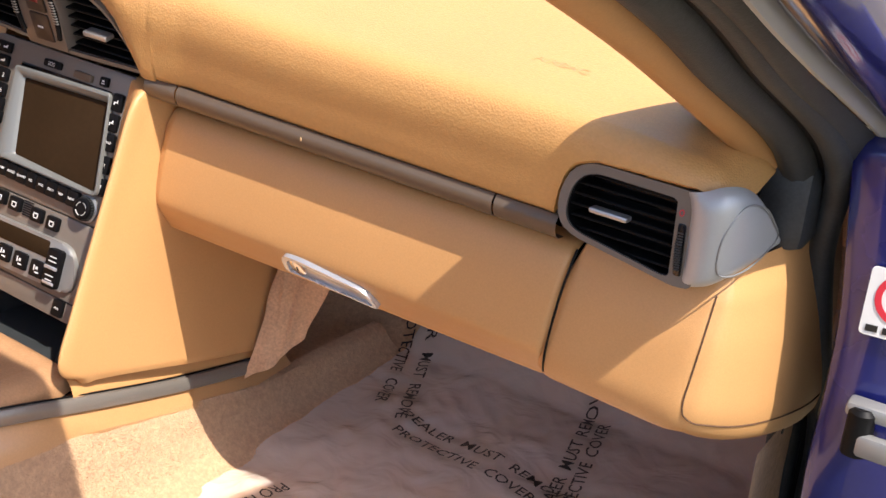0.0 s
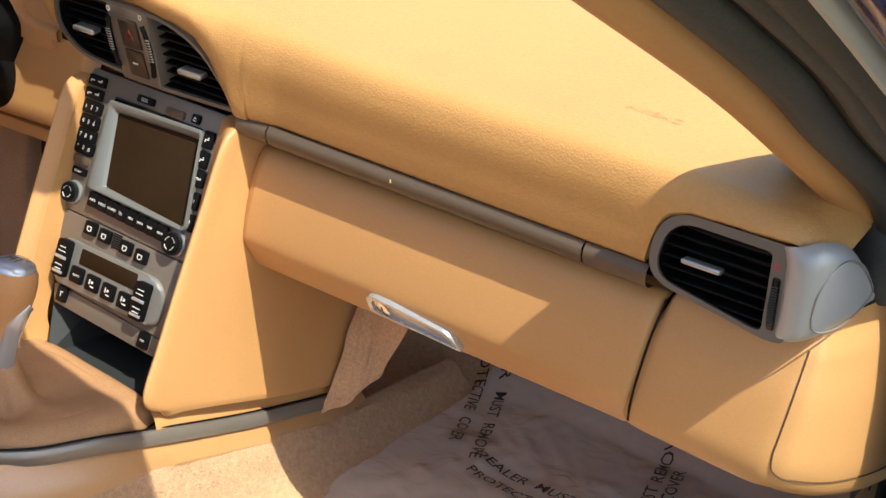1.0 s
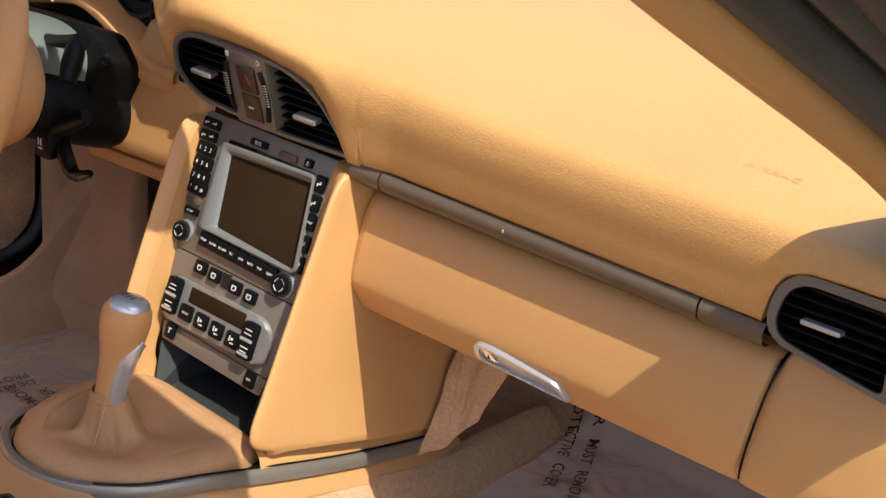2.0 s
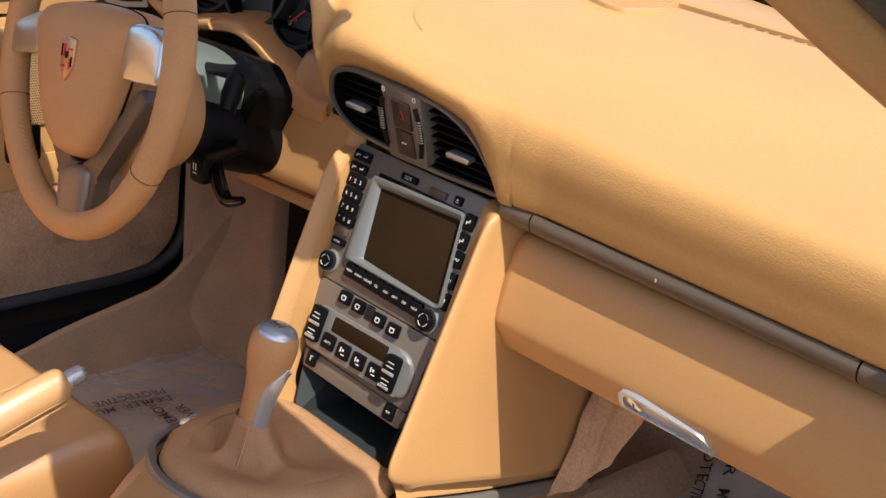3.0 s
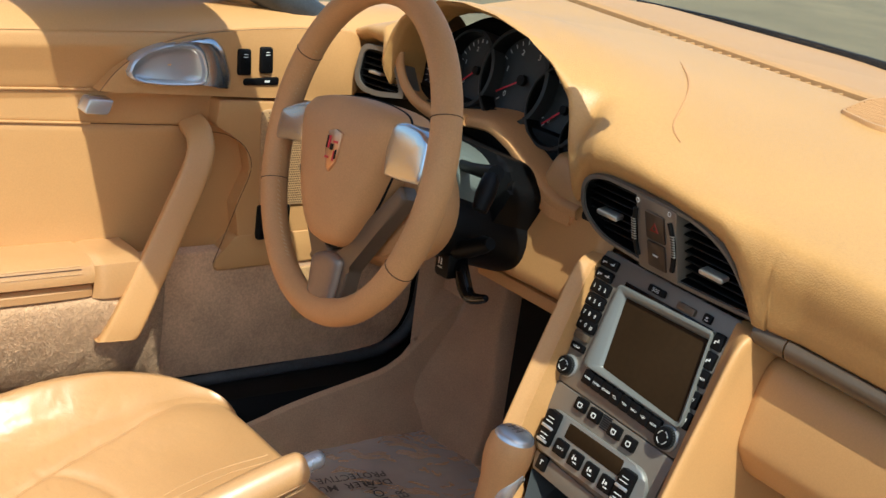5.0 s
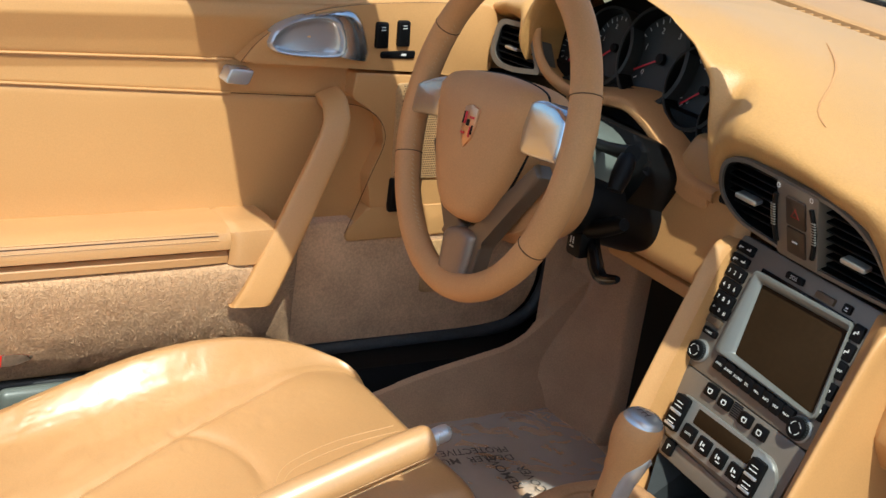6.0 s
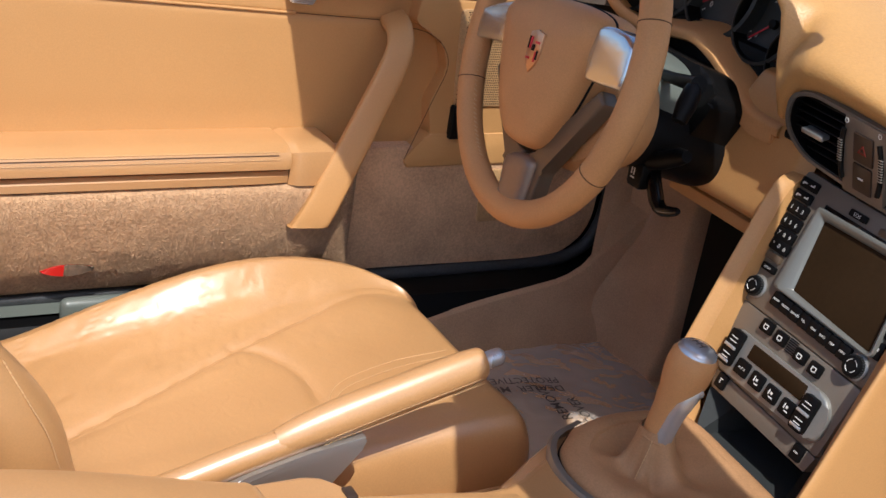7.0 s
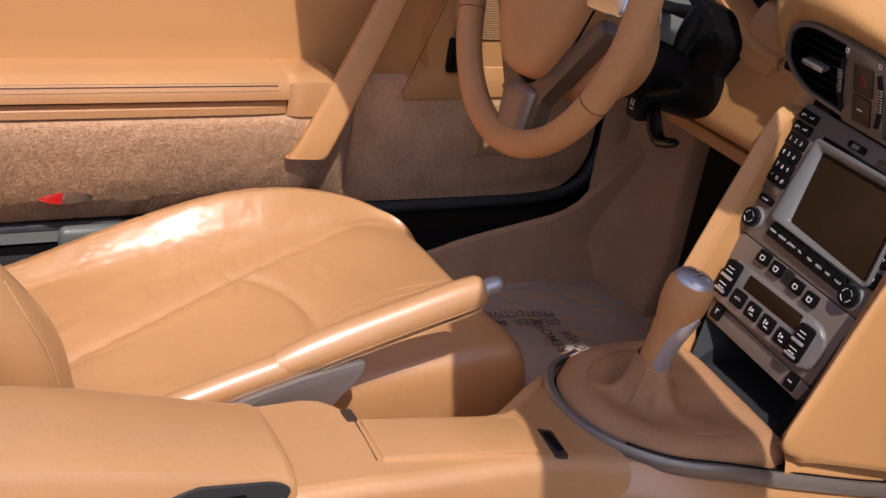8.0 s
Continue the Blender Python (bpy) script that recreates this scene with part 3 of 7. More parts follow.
# knee panel that wraps round to the door opening, with a seam
prof = spline([(0.016, 0.505), (0.008, 0.490), (0.0, 0.475), (-0.004, 0.462), (-0.012, 0.435), (-0.018, 0.400), (-0.021, 0.372), (-0.016, 0.352), (-0.004, 0.342), (0.02, 0.336)], 40)


def lean(x, z):
    """Sideways lean of the panel joints with height."""
    return (0.10 + 0.04 * (x - 0.63) / 0.13) * (z - 0.34) * min(1.0, max(0.0, (0.82 - x) / 0.05))


way = spline([(0.6300, 0.380), (0.633, 0.366), (0.641, 0.360), (0.69, 0.356), (0.742, 0.3525), (0.760, 0.3545), (0.772, 0.364), (0.792, 0.400), (0.812, 0.454), (0.826, 0.51), (0.83, 0.55)], 90)
skin = []
for k, (x, y) in enumerate(way):
    d = Vector((*(way[min(89, k + 1)] - way[max(0, k - 1)]), 0)).normalized()
    out = Vector((d.y, -d.x, 0))
    f = max(0.0, min(1.0, (x - 0.765) / 0.065))
    row = []
    for dy, z in prof:
        drop = 0.033 * (x - 0.14) * (1 - f) + f * (0.0206 + 0.047 * (0.505 - z) / 0.169)
        p_ = Vector((x + lean(x, z), y, z - drop)) - out * dy * (1 - 0.55 * f)
        row.append(tuple(p_))
    skin.append(row)
dpart("knee_panel", grid(skin)[0], LEATHER, "tan leather knee panel wrapping round to the door opening")
dpart("knee_gap", tube(spline([(0.6295 + lean(0.63, z), y - 0.002, z - 0.016) for y, z in ((0.362, 0.474), (0.348, 0.44), (0.342, 0.40), (0.342, 0.372), (0.348, 0.352))], 30), 0.0012, 6), BLACK, "dark joint beside the glovebox lid")
i0 = next(k for k in range(90) if way[k][0] > 0.757)
track = [skin[i0][j_] for j_ in range(8, 25, 2)] + [skin[i0 + 1][26], skin[i0 + 3][27], skin[i0 + 6][28]] + [skin[k][28] for k in range(i0 + 10, 90, 5)]
dpart("end_panel_seam", tube(spline([(x + 0.0003, y - 0.0004, z) for x, y, z in track], 80), 0.0008, 6), SEAM, "fine seam round the end panel")
dpart("end_screw", lathe([(0.003, 0.001), (0.003, 0), ], axes((0.822, 0.495, 0.276), (0, 1, 0), (0, 0, 1)), 10), BLACK)
# body under the dashboard, dark
dpart("carrier", box(0.02, 0.60, 0.50, 1.46, 0.34, 0.20, 0.02), BLACK, "black carrier inside the dashboard")
dpart("under_cover", box(0.40, 0.62, 0.375, 0.70, 0.44, 0.03, 0.01), SUEDE)


# ---- air vents ----
def vent(name, outer, inner, m, slats, tabs, depth=0.035, wall=BLACK, rim=SILVER2, label=""):
    """Recessed vent: rim, dark box behind, blades that follow the opening, silver sliders."""
    rm = dpart(name, ringplate(outer, inner, m, -depth, 0.0), rim, label)
    bk = part("back", prism(inner, m, -depth - 0.002, -depth + 0.002), GLOSSY, rm)
    mx, my = sum(p[0] for p in inner) / len(inner), sum(p[1] for p in inner) / len(inner)
    part("sleeve", ringplate(inner, [(mx + (x - mx) * 0.985, my + (y - my) * 0.975) for x, y in inner], m, -depth, -0.0025), BLACK, rm, "black sleeve inside the vent")
    ix = [p[0] for p in inner]
    iy = [p[1] for p in inner]
    for k in range(slats):
        y = min(iy) + (max(iy) - min(iy)) * (k + 0.6) / slats
        cut = []
        n = len(inner)
        for a in range(n):
            (x0, y0), (x1, y1) = inner[a], inner[(a + 1) % n]
            if (y0 - y) * (y1 - y) < 0:
                cut.append(x0 + (x1 - x0) * (y - y0) / (y1 - y0))
        if len(cut) < 2:
            continue
        a, b = min(cut), max(cut)
        s = part("slat", box((a + b) / 2, y, -0.016, b - a, 0.0024, 0.020, 0.0008, m=m @ Matrix.Identity(4), seg=1), BLACK, rm)
    for tx, ty, w in tabs:
        bm = box(tx, ty, -0.001, w, 0.005, 0.012, 0.002, m=m)
        part("slider", bm, SILVER, rm, "silver vent slider")
    return rm


# passenger vent
pm = axes((0.690, 0.322, 0.513), (1, -0.02, -0.02), (0, 0.08, 1))
po = rounded([(-0.058, -0.024), (-0.050, 0.040), (0.058, 0.040), (0.072, 0.036), (0.076, -0.040), (0.060, -0.042)], [0.03, 0.034, 0.004, 0.004, 0.006, 0.006], 7)
pi_ = rounded([(-0.049, -0.020), (-0.042, 0.032), (0.046, 0.031), (0.0500, 0.029), (0.055, -0.035), (0.048, -0.036)], [0.022, 0.026, 0.004, 0.004, 0.004, 0.004], 7)
pv = vent("passenger_vent", po, pi_, pm, 7, [(-0.006, 0.001, 0.036)], rim=VENTRIM, label="silver-rimmed air vent with black blades")
part("wheel_slot", prism(rounded([(0.0545, 0.012), (0.0615, 0.012), (0.0655, -0.032), (0.0585, -0.032)], 0.002, 3), pm, -0.004, 0.0012, 0.0004), GLOSSY, pv, "black slot of the thumbwheel")
bm = mesh()
for k in range(15):
    y = 0.004 - 0.0022 * k
    box(0.0585 - 0.09 * y, y, 0.0028 - 0.00005 * (k - 7) ** 2, 0.0055, 0.0012, 0.0032, m=pm, bm=bm)
part("thumbwheel", bm, DARKBOX, pv, "black ribbed thumbwheel")
part("dial_mark", ringplate([(0.0555 + 0.0022 * math.cos(t), 0.0205 + 0.003 * math.sin(t)) for t in np.linspace(0, 2 * math.pi, 16, endpoint=False)], [(0.0555 + 0.0014 * math.cos(t), 0.0205 + 0.002 * math.sin(t)) for t in np.linspace(0, 2 * math.pi, 16, endpoint=False)], pm, 0.0, 0.0006), REDINK, pv)
rows = []
for x, y, z0, z1 in spline([(0.749, 0.332, 0.474, 0.545), (0.758, 0.317, 0.472, 0.551), (0.772, 0.314, 0.473, 0.556), (0.785, 0.322, 0.475, 0.561), (0.794, 0.343, 0.479, 0.557), (0.799, 0.370, 0.482, 0.543), (0.801, 0.395, 0.485, 0.524), (0.802, 0.424, 0.488, 0.496)], 34):
    rows.append([(x - 0.009 * (2 * t - 1) ** 6, y + 0.006 * (2 * t - 1) ** 6, z0 + (z1 - z0) * t) for t in np.linspace(0, 1, 22)])
cap = dpart("end_cap", grid(rows)[0], CAPGREY, "satin silver end cap beside the vent")
plug = spline([(0.782, 0.3185, 0.500), (0.7835, 0.3195, 0.520), (0.7885, 0.3285, 0.538), (0.7945, 0.343, 0.546), (0.7995, 0.370, 0.537), (0.8015, 0.395, 0.518), (0.8022, 0.412, 0.500), (0.8010, 0.385, 0.492), (0.7970, 0.355, 0.487), (0.7905, 0.333, 0.486), (0.7845, 0.321, 0.490), (0.782, 0.3185, 0.500)], 60)[:-1]
part("cap_plug", tube([tuple(p_) for p_ in plug], 0.0009, 6, closed=True), SILVER2, cap, "fine joint of the oval plug in the cap")
dpart("end_filler", box(0.795, 0.468, 0.530, 0.05, 0.075, 0.105, 0.015), RUBBER, "black filler beside the door seal")

# centre vents: one eyebrow-shaped surround leaning over, two openings, switch stack between
cm = axes((0.0, 0.325, 0.560), (1, 0, -0.03), (0, -0.24, 1))
co = rounded([(-0.134, -0.006), (-0.128, 0.036), (-0.095, 0.050), (0.055, 0.046), (0.105, 0.024), (0.148, -0.040), (0.030, -0.044), (-0.100, -0.034)], [0.02, 0.02, 0.02, 0.03, 0.03, 0.003, 0.02, 0.03], 6)
ci = [((x - 0.005) * 0.965 + 0.005, (y - 0.003) * 0.90 + 0.003) for x, y in co]
sur = dpart("centre_vent", ringplate(co, ci, cm, -0.04, 0.0015), VENTRIM, "taupe-grey surround of the paired centre vents")
part("back", prism(ci, cm, -0.042, -0.038), GLOSSY, sur)
part("sleeve", ringplate(ci, [((x - 0.005) * 0.988 + 0.005, (y - 0.003) * 0.975 + 0.003) for x, y in ci], cm, -0.038, -0.002), BLACK, sur, "black sleeve inside the vents")


def cut_at(y, outline):
    c = []
    for a in range(len(outline)):
        (x0, y0), (x1, y1) = outline[a], outline[(a + 1) % len(outline)]
        if (y0 - y) * (y1 - y) < 0:
            c.append(x0 + (x1 - x0) * (y - y0) / (y1 - y0))
    return (min(c), max(c)) if len(c) > 1 else None


stack_l = lambda y: -0.036 - 0.10 * (y - 0.04)
stack_r = lambda y: 0.026 - 0.10 * (y - 0.04)
for k in range(8):
    y = -0.034 + 0.0100 * k
    c = cut_at(y, ci)
    if not c:
        continue
    for a, b in ((c[0] + 0.001, stack_l(y) - 0.001), (stack_r(y) + 0.001, c[1] - 0.001)):
        if b - a > 0.01:
            part("slat", box((a + b) / 2, y, -0.018, b - a, 0.0024, 0.020, 0.0008, m=cm, seg=1), BLACK, sur)
so = rounded([(-0.028, -0.043), (0.034, -0.043), (0.027, 0.045), (-0.036, 0.047)], 0.003, 3)
part("switch_panel", prism(so, cm, -0.03, 0.003, 0.0015), FASCIA, sur, "taupe panel between the vents")
bt = lambda x0, x1, y0, y1: rounded([(x0 + 0.002, y0), (x1 + 0.002, y0), (x1 - 0.002, y1), (x0 - 0.002, y1)], 0.002, 3)
part("hazard_switch", prism(bt(-0.017, 0.012, 0.000, 0.032), cm, 0.002, 0.0055, 0.001), DKBROWN, sur, "brown hazard switch with red triangle")
part("lock_switch", prism(bt(-0.013, 0.015, -0.034, -0.003), cm, 0.002, 0.005, 0.001), DKBROWN, sur)
tri = [(-0.009, 0.011), (0.004, 0.011), (-0.0025, 0.022)]
tri_i = [(-0.0064, 0.0125), (0.0014, 0.0125), (-0.0025, 0.0188)]
part("hazard_triangle", ringplate(tri, tri_i, cm, 0.005, 0.0062), DARKRED, sur)
part("lock_mark", bars([(0.0, -0.018, 0.008, 0.002)], cm @ pose(0, 0, 0.0055)), WHITE, sur)
for sx in (-1, 1):
    x0 = -0.0285 if sx < 0 else 0.0215
    arc = [cm @ Vector((x0 - 0.0007 * 1 - 0.10 * y + sx * (0.006 - 5 * y * y), y, 0.004)) for y in np.linspace(-0.028, 0.030, 14)]
    part("thumbwheel", tube(arc, 0.0032, 8), BLACK, sur, "black ribbed thumbwheel")
    bm = mesh()
    for y in np.linspace(-0.008, 0.016, 9):
        box(x0 - 0.10 * y + sx * 0.006, y, 0.0062, 0.006, 0.0011, 0.0022, m=cm, bm=bm)
    part("wheel_rib", bm, SILVER2, sur)
    part("dial_mark", ringplate(rounded([(-0.0025, -0.003), (0.0025, -0.003), (0.0025, 0.003), (-0.0025, 0.003)], 0.002, 3), rounded([(-0.0016, -0.002), (0.0016, -0.002), (0.0016, 0.002), (-0.0016, 0.002)], 0.0015, 3), cm @ pose(x0 - 0.004, 0.0395, 0), 0.003, 0.0036), WHITE, sur)
for tx, ty in ((-0.082, 0.002), (0.083, -0.010)):
    part("slider", box(tx, ty, -0.001, 0.034, 0.006, 0.014, 0.002, m=cm), SILVER, sur, "silver vent slider")

# driver's side vent beside the door
dm = axes((-0.618, 0.340, 0.618), (1, 0.10, 0.02), (0, 0.10, 1))
do = rounded([(-0.050, -0.022), (-0.044, 0.032), (0.030, 0.034), (0.072, -0.030), (0.010, -0.040), (-0.030, -0.038)], [0.02, 0.02, 0.02, 0.008, 0.02, 0.02], 6)
di_ = [((x - 0.004) * 0.82 + 0.004, (y + 0.002) * 0.80 - 0.002) for x, y in do]
vent("driver_vent", do, di_, dm, 6, [(0.002, -0.006, 0.028)], rim=VENTRIM, label="silver-rimmed air vent beside the driver's door")

# lower rim of the instrument opening, driver's knee bolster
lip = [(-0.535, 0.332, 0.715), (-0.558, 0.334, 0.685), (-0.566, 0.334, 0.655), (-0.560, 0.334, 0.628), (-0.540, 0.333, 0.606), (-0.505, 0.332, 0.591), (-0.450, 0.330, 0.585), (-0.387, 0.328, 0.596), (-0.34, 0.327, 0.600), (-0.29, 0.327, 0.600), (-0.252, 0.328, 0.596), (-0.230, 0.329, 0.586), (-0.217, 0.330, 0.572), (-0.194, 0.331, 0.567), (-0.164, 0.331, 0.573)]
lip = [(x - 0.012, y + 0.017, z) for x, y, z in lip]
dpart("cluster_lip", tube(spline(lip[:8], 44), 0.0085, 12, flat=0.75), WORN, "leather ring round the instruments")
rows = []
for x, y, z in spline([(-0.480, 0.347, 0.582), (-0.440, 0.346, 0.590), (-0.407, 0.345, 0.596), (-0.353, 0.345, 0.602), (-0.312, 0.345, 0.591), (-0.288, 0.345, 0.580), (-0.251, 0.345, 0.563), (-0.227, 0.345, 0.548), (-0.200, 0.345, 0.542), (-0.160, 0.345, 0.541)], 60):
    rows.append([(x, y + dy, z + dz) for dy, dz in ((0.075, 0.016), (0.050, 0.012), (0.025, 0.008), (0.008, 0.0050), (0.003, 0.0036), (0.0005, 0.0010), (0.0, -0.003), (0.001, -0.009), (0.004, -0.0115), (0.020, -0.013))])
dpart("cluster_ledge", grid(rows)[0], WORN, "moulded ledge under the instruments")
bo_ = rounded([(-0.276, 0.572), (-0.250, 0.560), (-0.226, 0.546), (-0.170, 0.541), (-0.168, 0.518), (-0.212, 0.518), (-0.243, 0.532), (-0.274, 0.550)], [0.008, 0.01, 0.012, 0.006, 0.006, 0.012, 0.012, 0.008], 5)
boss = dpart("cluster_boss", prism(bo_, axes((0, 0.349, 0), (1, 0, 0), (0, 0, 1)), -0.02, 0.003, 0.004, 3), WORN, "moulded corner under the instruments")
part("screw", lathe([(0.0035, 0.002), (0.0035, 0.0036), (0.0005, 0.0036)], axes((-0.252, 0.349, 0.549), (1, 0, 0), (0, 0, 1)), 14), BLACK, boss)
inner = [(-0.545, 0.392, 0.712), (-0.568, 0.392, 0.684), (-0.582, 0.392, 0.651), (-0.580, 0.392, 0.624), (-0.562, 0.392, 0.600), (-0.528, 0.392, 0.586), (-0.470, 0.392, 0.578)]
rows = []
for (ax_, ay_, az_), (bx_, by_, bz_) in zip(spline(lip[:7], 30), spline(inner, 30)):
    rows.append([(ax_ + (bx_ - ax_) * t - 0.006 * math.sin(t * 3.1), ay_ + (by_ - ay_) * t, az_ + (bz_ - az_) * t) for t in np.linspace(0, 1, 8)])
dpart("pod_lining", grid(rows)[0], LEATHER, "leather lining inside the instrument pod")
BOLSTER_X = -0.285
rows = []
for x in np.linspace(BOLSTER_X, -0.100, 34):
    d = 0.008 * max(0, 1 - (x - BOLSTER_X) / 0.012) ** 2 + 0.012 * max(0, 1 - (-0.100 - x) / 0.02)
    rows.append([(x + 0.30 * max(0.0, z - 0.44) * (-0.10 - x) / 0.185, y + d, z + 0.02 * (x + 0.2)) for y, z in spline([(0.40, 0.600), (0.380, 0.596), (0.366, 0.585), (0.350, 0.52), (0.340, 0.455), (0.338, 0.434), (0.342, 0.424), (0.357, 0.420), (0.42, 0.418)], 36)])
dpart("knee_bolster", grid(rows)[0], LEATHER, "tan leather knee bolster beside the column")
dpart("bolster_flange", box(-0.212, 0.367, 0.406, 0.245, 0.036, 0.018, 0.004), HARD, "tan moulded flange under the knee bolster")
# Added plate that stops a stray sun patch on the driver's floor.
dpart("driver_sun_block", box(-0.215, 0.455, 0.410, 0.25, 0.15, 0.012, 0.004), BLACK, "black plate added under the driver's bolster to keep sun off the floor")
dpart("column_surround", box(-0.46, 0.395, 0.50, 0.48, 0.02, 0.22, 0.01), BLACK, "black panel round the steering column")
dpart("bolster_cheek", box(BOLSTER_X + 0.008, 0.385, 0.50, 0.006, 0.04, 0.14, 0.002), BLACK)
dpart("bolster_shadow_gap", box(-0.125, 0.345, 0.545, 0.03, 0.02, 0.012, 0.004), BLACK)


# ---- centre console ----
con = thing("centre_console", "leather-covered centre console with taupe fascia and open tray", "console", (0.0, 0.2, 0.012))
FO, FX, FV = Vector((0, 0.30, 0.365)), Vector((0.9992, 0, -0.04)), Vector((0, 0.33, 1.0))
fm = axes(FO, FX, FV)
fo = rounded([(-0.104, 0.152), (0.113, 0.152), (0.110, -0.017), (-0.094, -0.015)], 0.006, 3)
part("fascia_upper", prism(fo, fm, -0.02, 0.0, 0.001), FASCIA, con, "taupe upper fascia")
fo = rounded([(-0.093, -0.0165), (0.109, -0.0185), (0.105, -0.108), (-0.077, -0.102)], 0.004, 3)
part("fascia_lower", prism(fo, fm, -0.02, 0.0, 0.001), FASCIA, con, "taupe lower fascia")
fo = rounded([(-0.0765, -0.1035), (0.1045, -0.1095), (0.100, -0.131), (-0.070, -0.1255)], 0.003, 3)
part("fascia_sill", prism(fo, fm, -0.02, -0.001, 0.001), FASCIA, con)
# open tray under the fascia
tb = mesh()
tv = lambda x, y, z: tb.verts.new((x, y, z))
top_l, top_r = fm @ Vector((-0.070, -0.128, -0.002)), fm @ Vector((0.100, -0.133, -0.002))
fr_l, fr_r = Vector((-0.052, 0.232, 0.196)), Vector((0.098, 0.232, 0.192))
bk_l, bk_r = Vector((-0.06, 0.36, 0.185)), Vector((0.09, 0.36, 0.180))
bt_l, bt_r = Vector((-0.065, 0.37, 0.26)), Vector((0.095, 0.37, 0.255))
q = {k: tv(*v) for k, v in dict(tl=top_l, tr=top_r, fl=fr_l, fr=fr_r, bl=bk_l, br=bk_r, ul=bt_l, ur=bt_r).items()}
for f in (("fl", "fr", "br", "bl"), ("bl", "br", "ur", "ul"), ("fl", "bl", "ul", "tl"), ("fr", "tr", "ur", "br")):
    tb.faces.new([q[k] for k in f])
part("open_tray", tb, DARKBOX, con, "charcoal open tray", smooth=False)
part("tray_lip", tube([fr_l + Vector((-0.006, -0.004, 0.002)), (fr_l + fr_r) / 2 + Vector((0, -0.006, 0.001)), fr_r + Vector((0.004, -0.004, 0.002))], 0.006, 8), DARKBOX, con)


def wing(s, xin, xout, name):
    """Leather flank with a rolled rear edge that runs from the vents down to the tunnel."""
    rear = spline([(0.352, 0.505), (0.318, 0.490), (0.285, 0.42), (0.252, 0.345), (0.222, 0.275), (0.204, 0.232), (0.208, 0.211), (0.228, 0.199)], 30)
    front = spline([(0.42, 0.505), (0.42, 0.490), (0.45, 0.42), (0.50, 0.35), (0.545, 0.28), (0.565, 0.22), (0.545, 0.15), (0.514, 0.128)], 30)
    rows = []
    for k, ((y0, z0), (y1, z1)) in enumerate(zip(rear, front)):
        f = k / 29
        wi = xin[0] + (xin[1] - xin[0]) * f
        wo = xout[0] + (xout[1] - xout[0]) * f
        w = wo - wi
        yf = max(y0 + 0.004, 0.30 + 0.33 * (z0 - 0.365)) if s > 0 else y0 + 0.012
        p_ = yf - y0
        row = [(s * wi, yf + 0.04, z0), (s * wi, yf - 0.001, z0), (s * (wi + 0.28 * w), yf - 0.30 * p_, z0), (s * (wi + 0.58 * w), yf - 0.72 * p_, z0), (s * (wi + 0.82 * w), y0, z0), (s * (wi + 0.95 * w), y0 + 0.006, z0), (s * wo, y0 + 0.026, z0 - 0.002)]
        for t in (0.25, 0.5, 0.75, 1.0):
            row.append((s * (wo + 0.006 * math.sin(t * 3.1)), y0 + 0.026 + (y1 - y0 - 0.026) * t, z0 + (z1 - z0) * t))
        rows.append(row[:1] + [tuple(p_) for p_ in spline(row[1:], 40)])
    z = rows[-1]
    rows.append([(s * xin[1] if i < 2 else px * 0.985, py + 0.006, pz - 0.008) for i, (px, py, pz) in enumerate(z)])
    rows.append([(s * xin[1] if i < 2 else px * 0.93, py + 0.012, pz - 0.010) for i, (px, py, pz) in enumerate(z)])
    part(name, grid(rows)[0], LEATHER, con, "tan leather console flank")


wing(1, (0.114, 0.104), (0.147, 0.150), "side_flank")
wing(-1, (0.104, 0.070), (0.124, 0.098), "side_flank")
# tunnel body with leather sides
rows = []
for y, w, zt in spline([(-0.75, 0.072, 0.20), (-0.40, 0.070, 0.19), (-0.34, 0.070, 0.14), (-0.06, 0.074, 0.14), (-0.01, 0.080, 0.165), (0.03, 0.092, 0.186), (0.10, 0.126, 0.186), (0.20, 0.142, 0.176), (0.33, 0.146, 0.146), (0.52, 0.146, 0.094), (0.60, 0.146, 0.075)], 44):
    rows.append([(-w - 0.01, y, 0.0), (-w, y, zt * 0.5), (-w + 0.004, y, zt - 0.012), (-w + 0.014, y, zt), (0, y, zt + 0.004), (w - 0.014, y, zt), (w - 0.002, y, zt - 0.012), (w + 0.010, y, zt - 0.035), (w + 0.008, y, zt - (0.045 if y > 0.2 else 0.075)), (w - 0.01, y, zt - 0.09), (w - 0.03, y, 0.0)])
part("tunnel_cover", grid(rows)[0], LEATHER2, con, "tan leather sides of the tunnel")
rows = []
for y in np.linspace(-0.75, 0.80, 90):
    w = float(np.interp(y, [-0.06, 0.10, 0.20, 0.8], [0.09, 0.135, 0.150, 0.152]))
    zt = float(np.interp(y, [-0.06, 0.2, 0.33, 0.52, 0.8], [0.14, 0.135, 0.108, 0.058, 0.04]))
    rows.append([(w + dx + 0.003 * noise.noise((y * 25, dz * 9, 1)), y, zt * dz + 0.012) for dx, dz in ((-0.012, 1.0), (0.002, 0.96), (0.010, 0.8), (0.018, 0.55), (0.030, 0.3), (0.050, 0.12), (0.08, 0.02))])
part("tunnel_carpet", grid(rows)[0], CARPET, con, "tan carpet on the tunnel's flank")
pile([r_ for r_ in rows if 0.0 < r_[0][1] < 0.62], 14000, 5, con)
sp = spline([(0.1475, 0.53, 0.094), (0.1485, 0.42, 0.119), (0.1475, 0.34, 0.138), (0.145, 0.24, 0.165), (0.134, 0.15, 0.186), (0.108, 0.085, 0.190), (0.062, 0.040, 0.192), (0.012, 0.022, 0.193), (-0.040, 0.026, 0.194), (-0.082, 0.052, 0.195), (-0.105, 0.10, 0.195)], 80)
rows = []
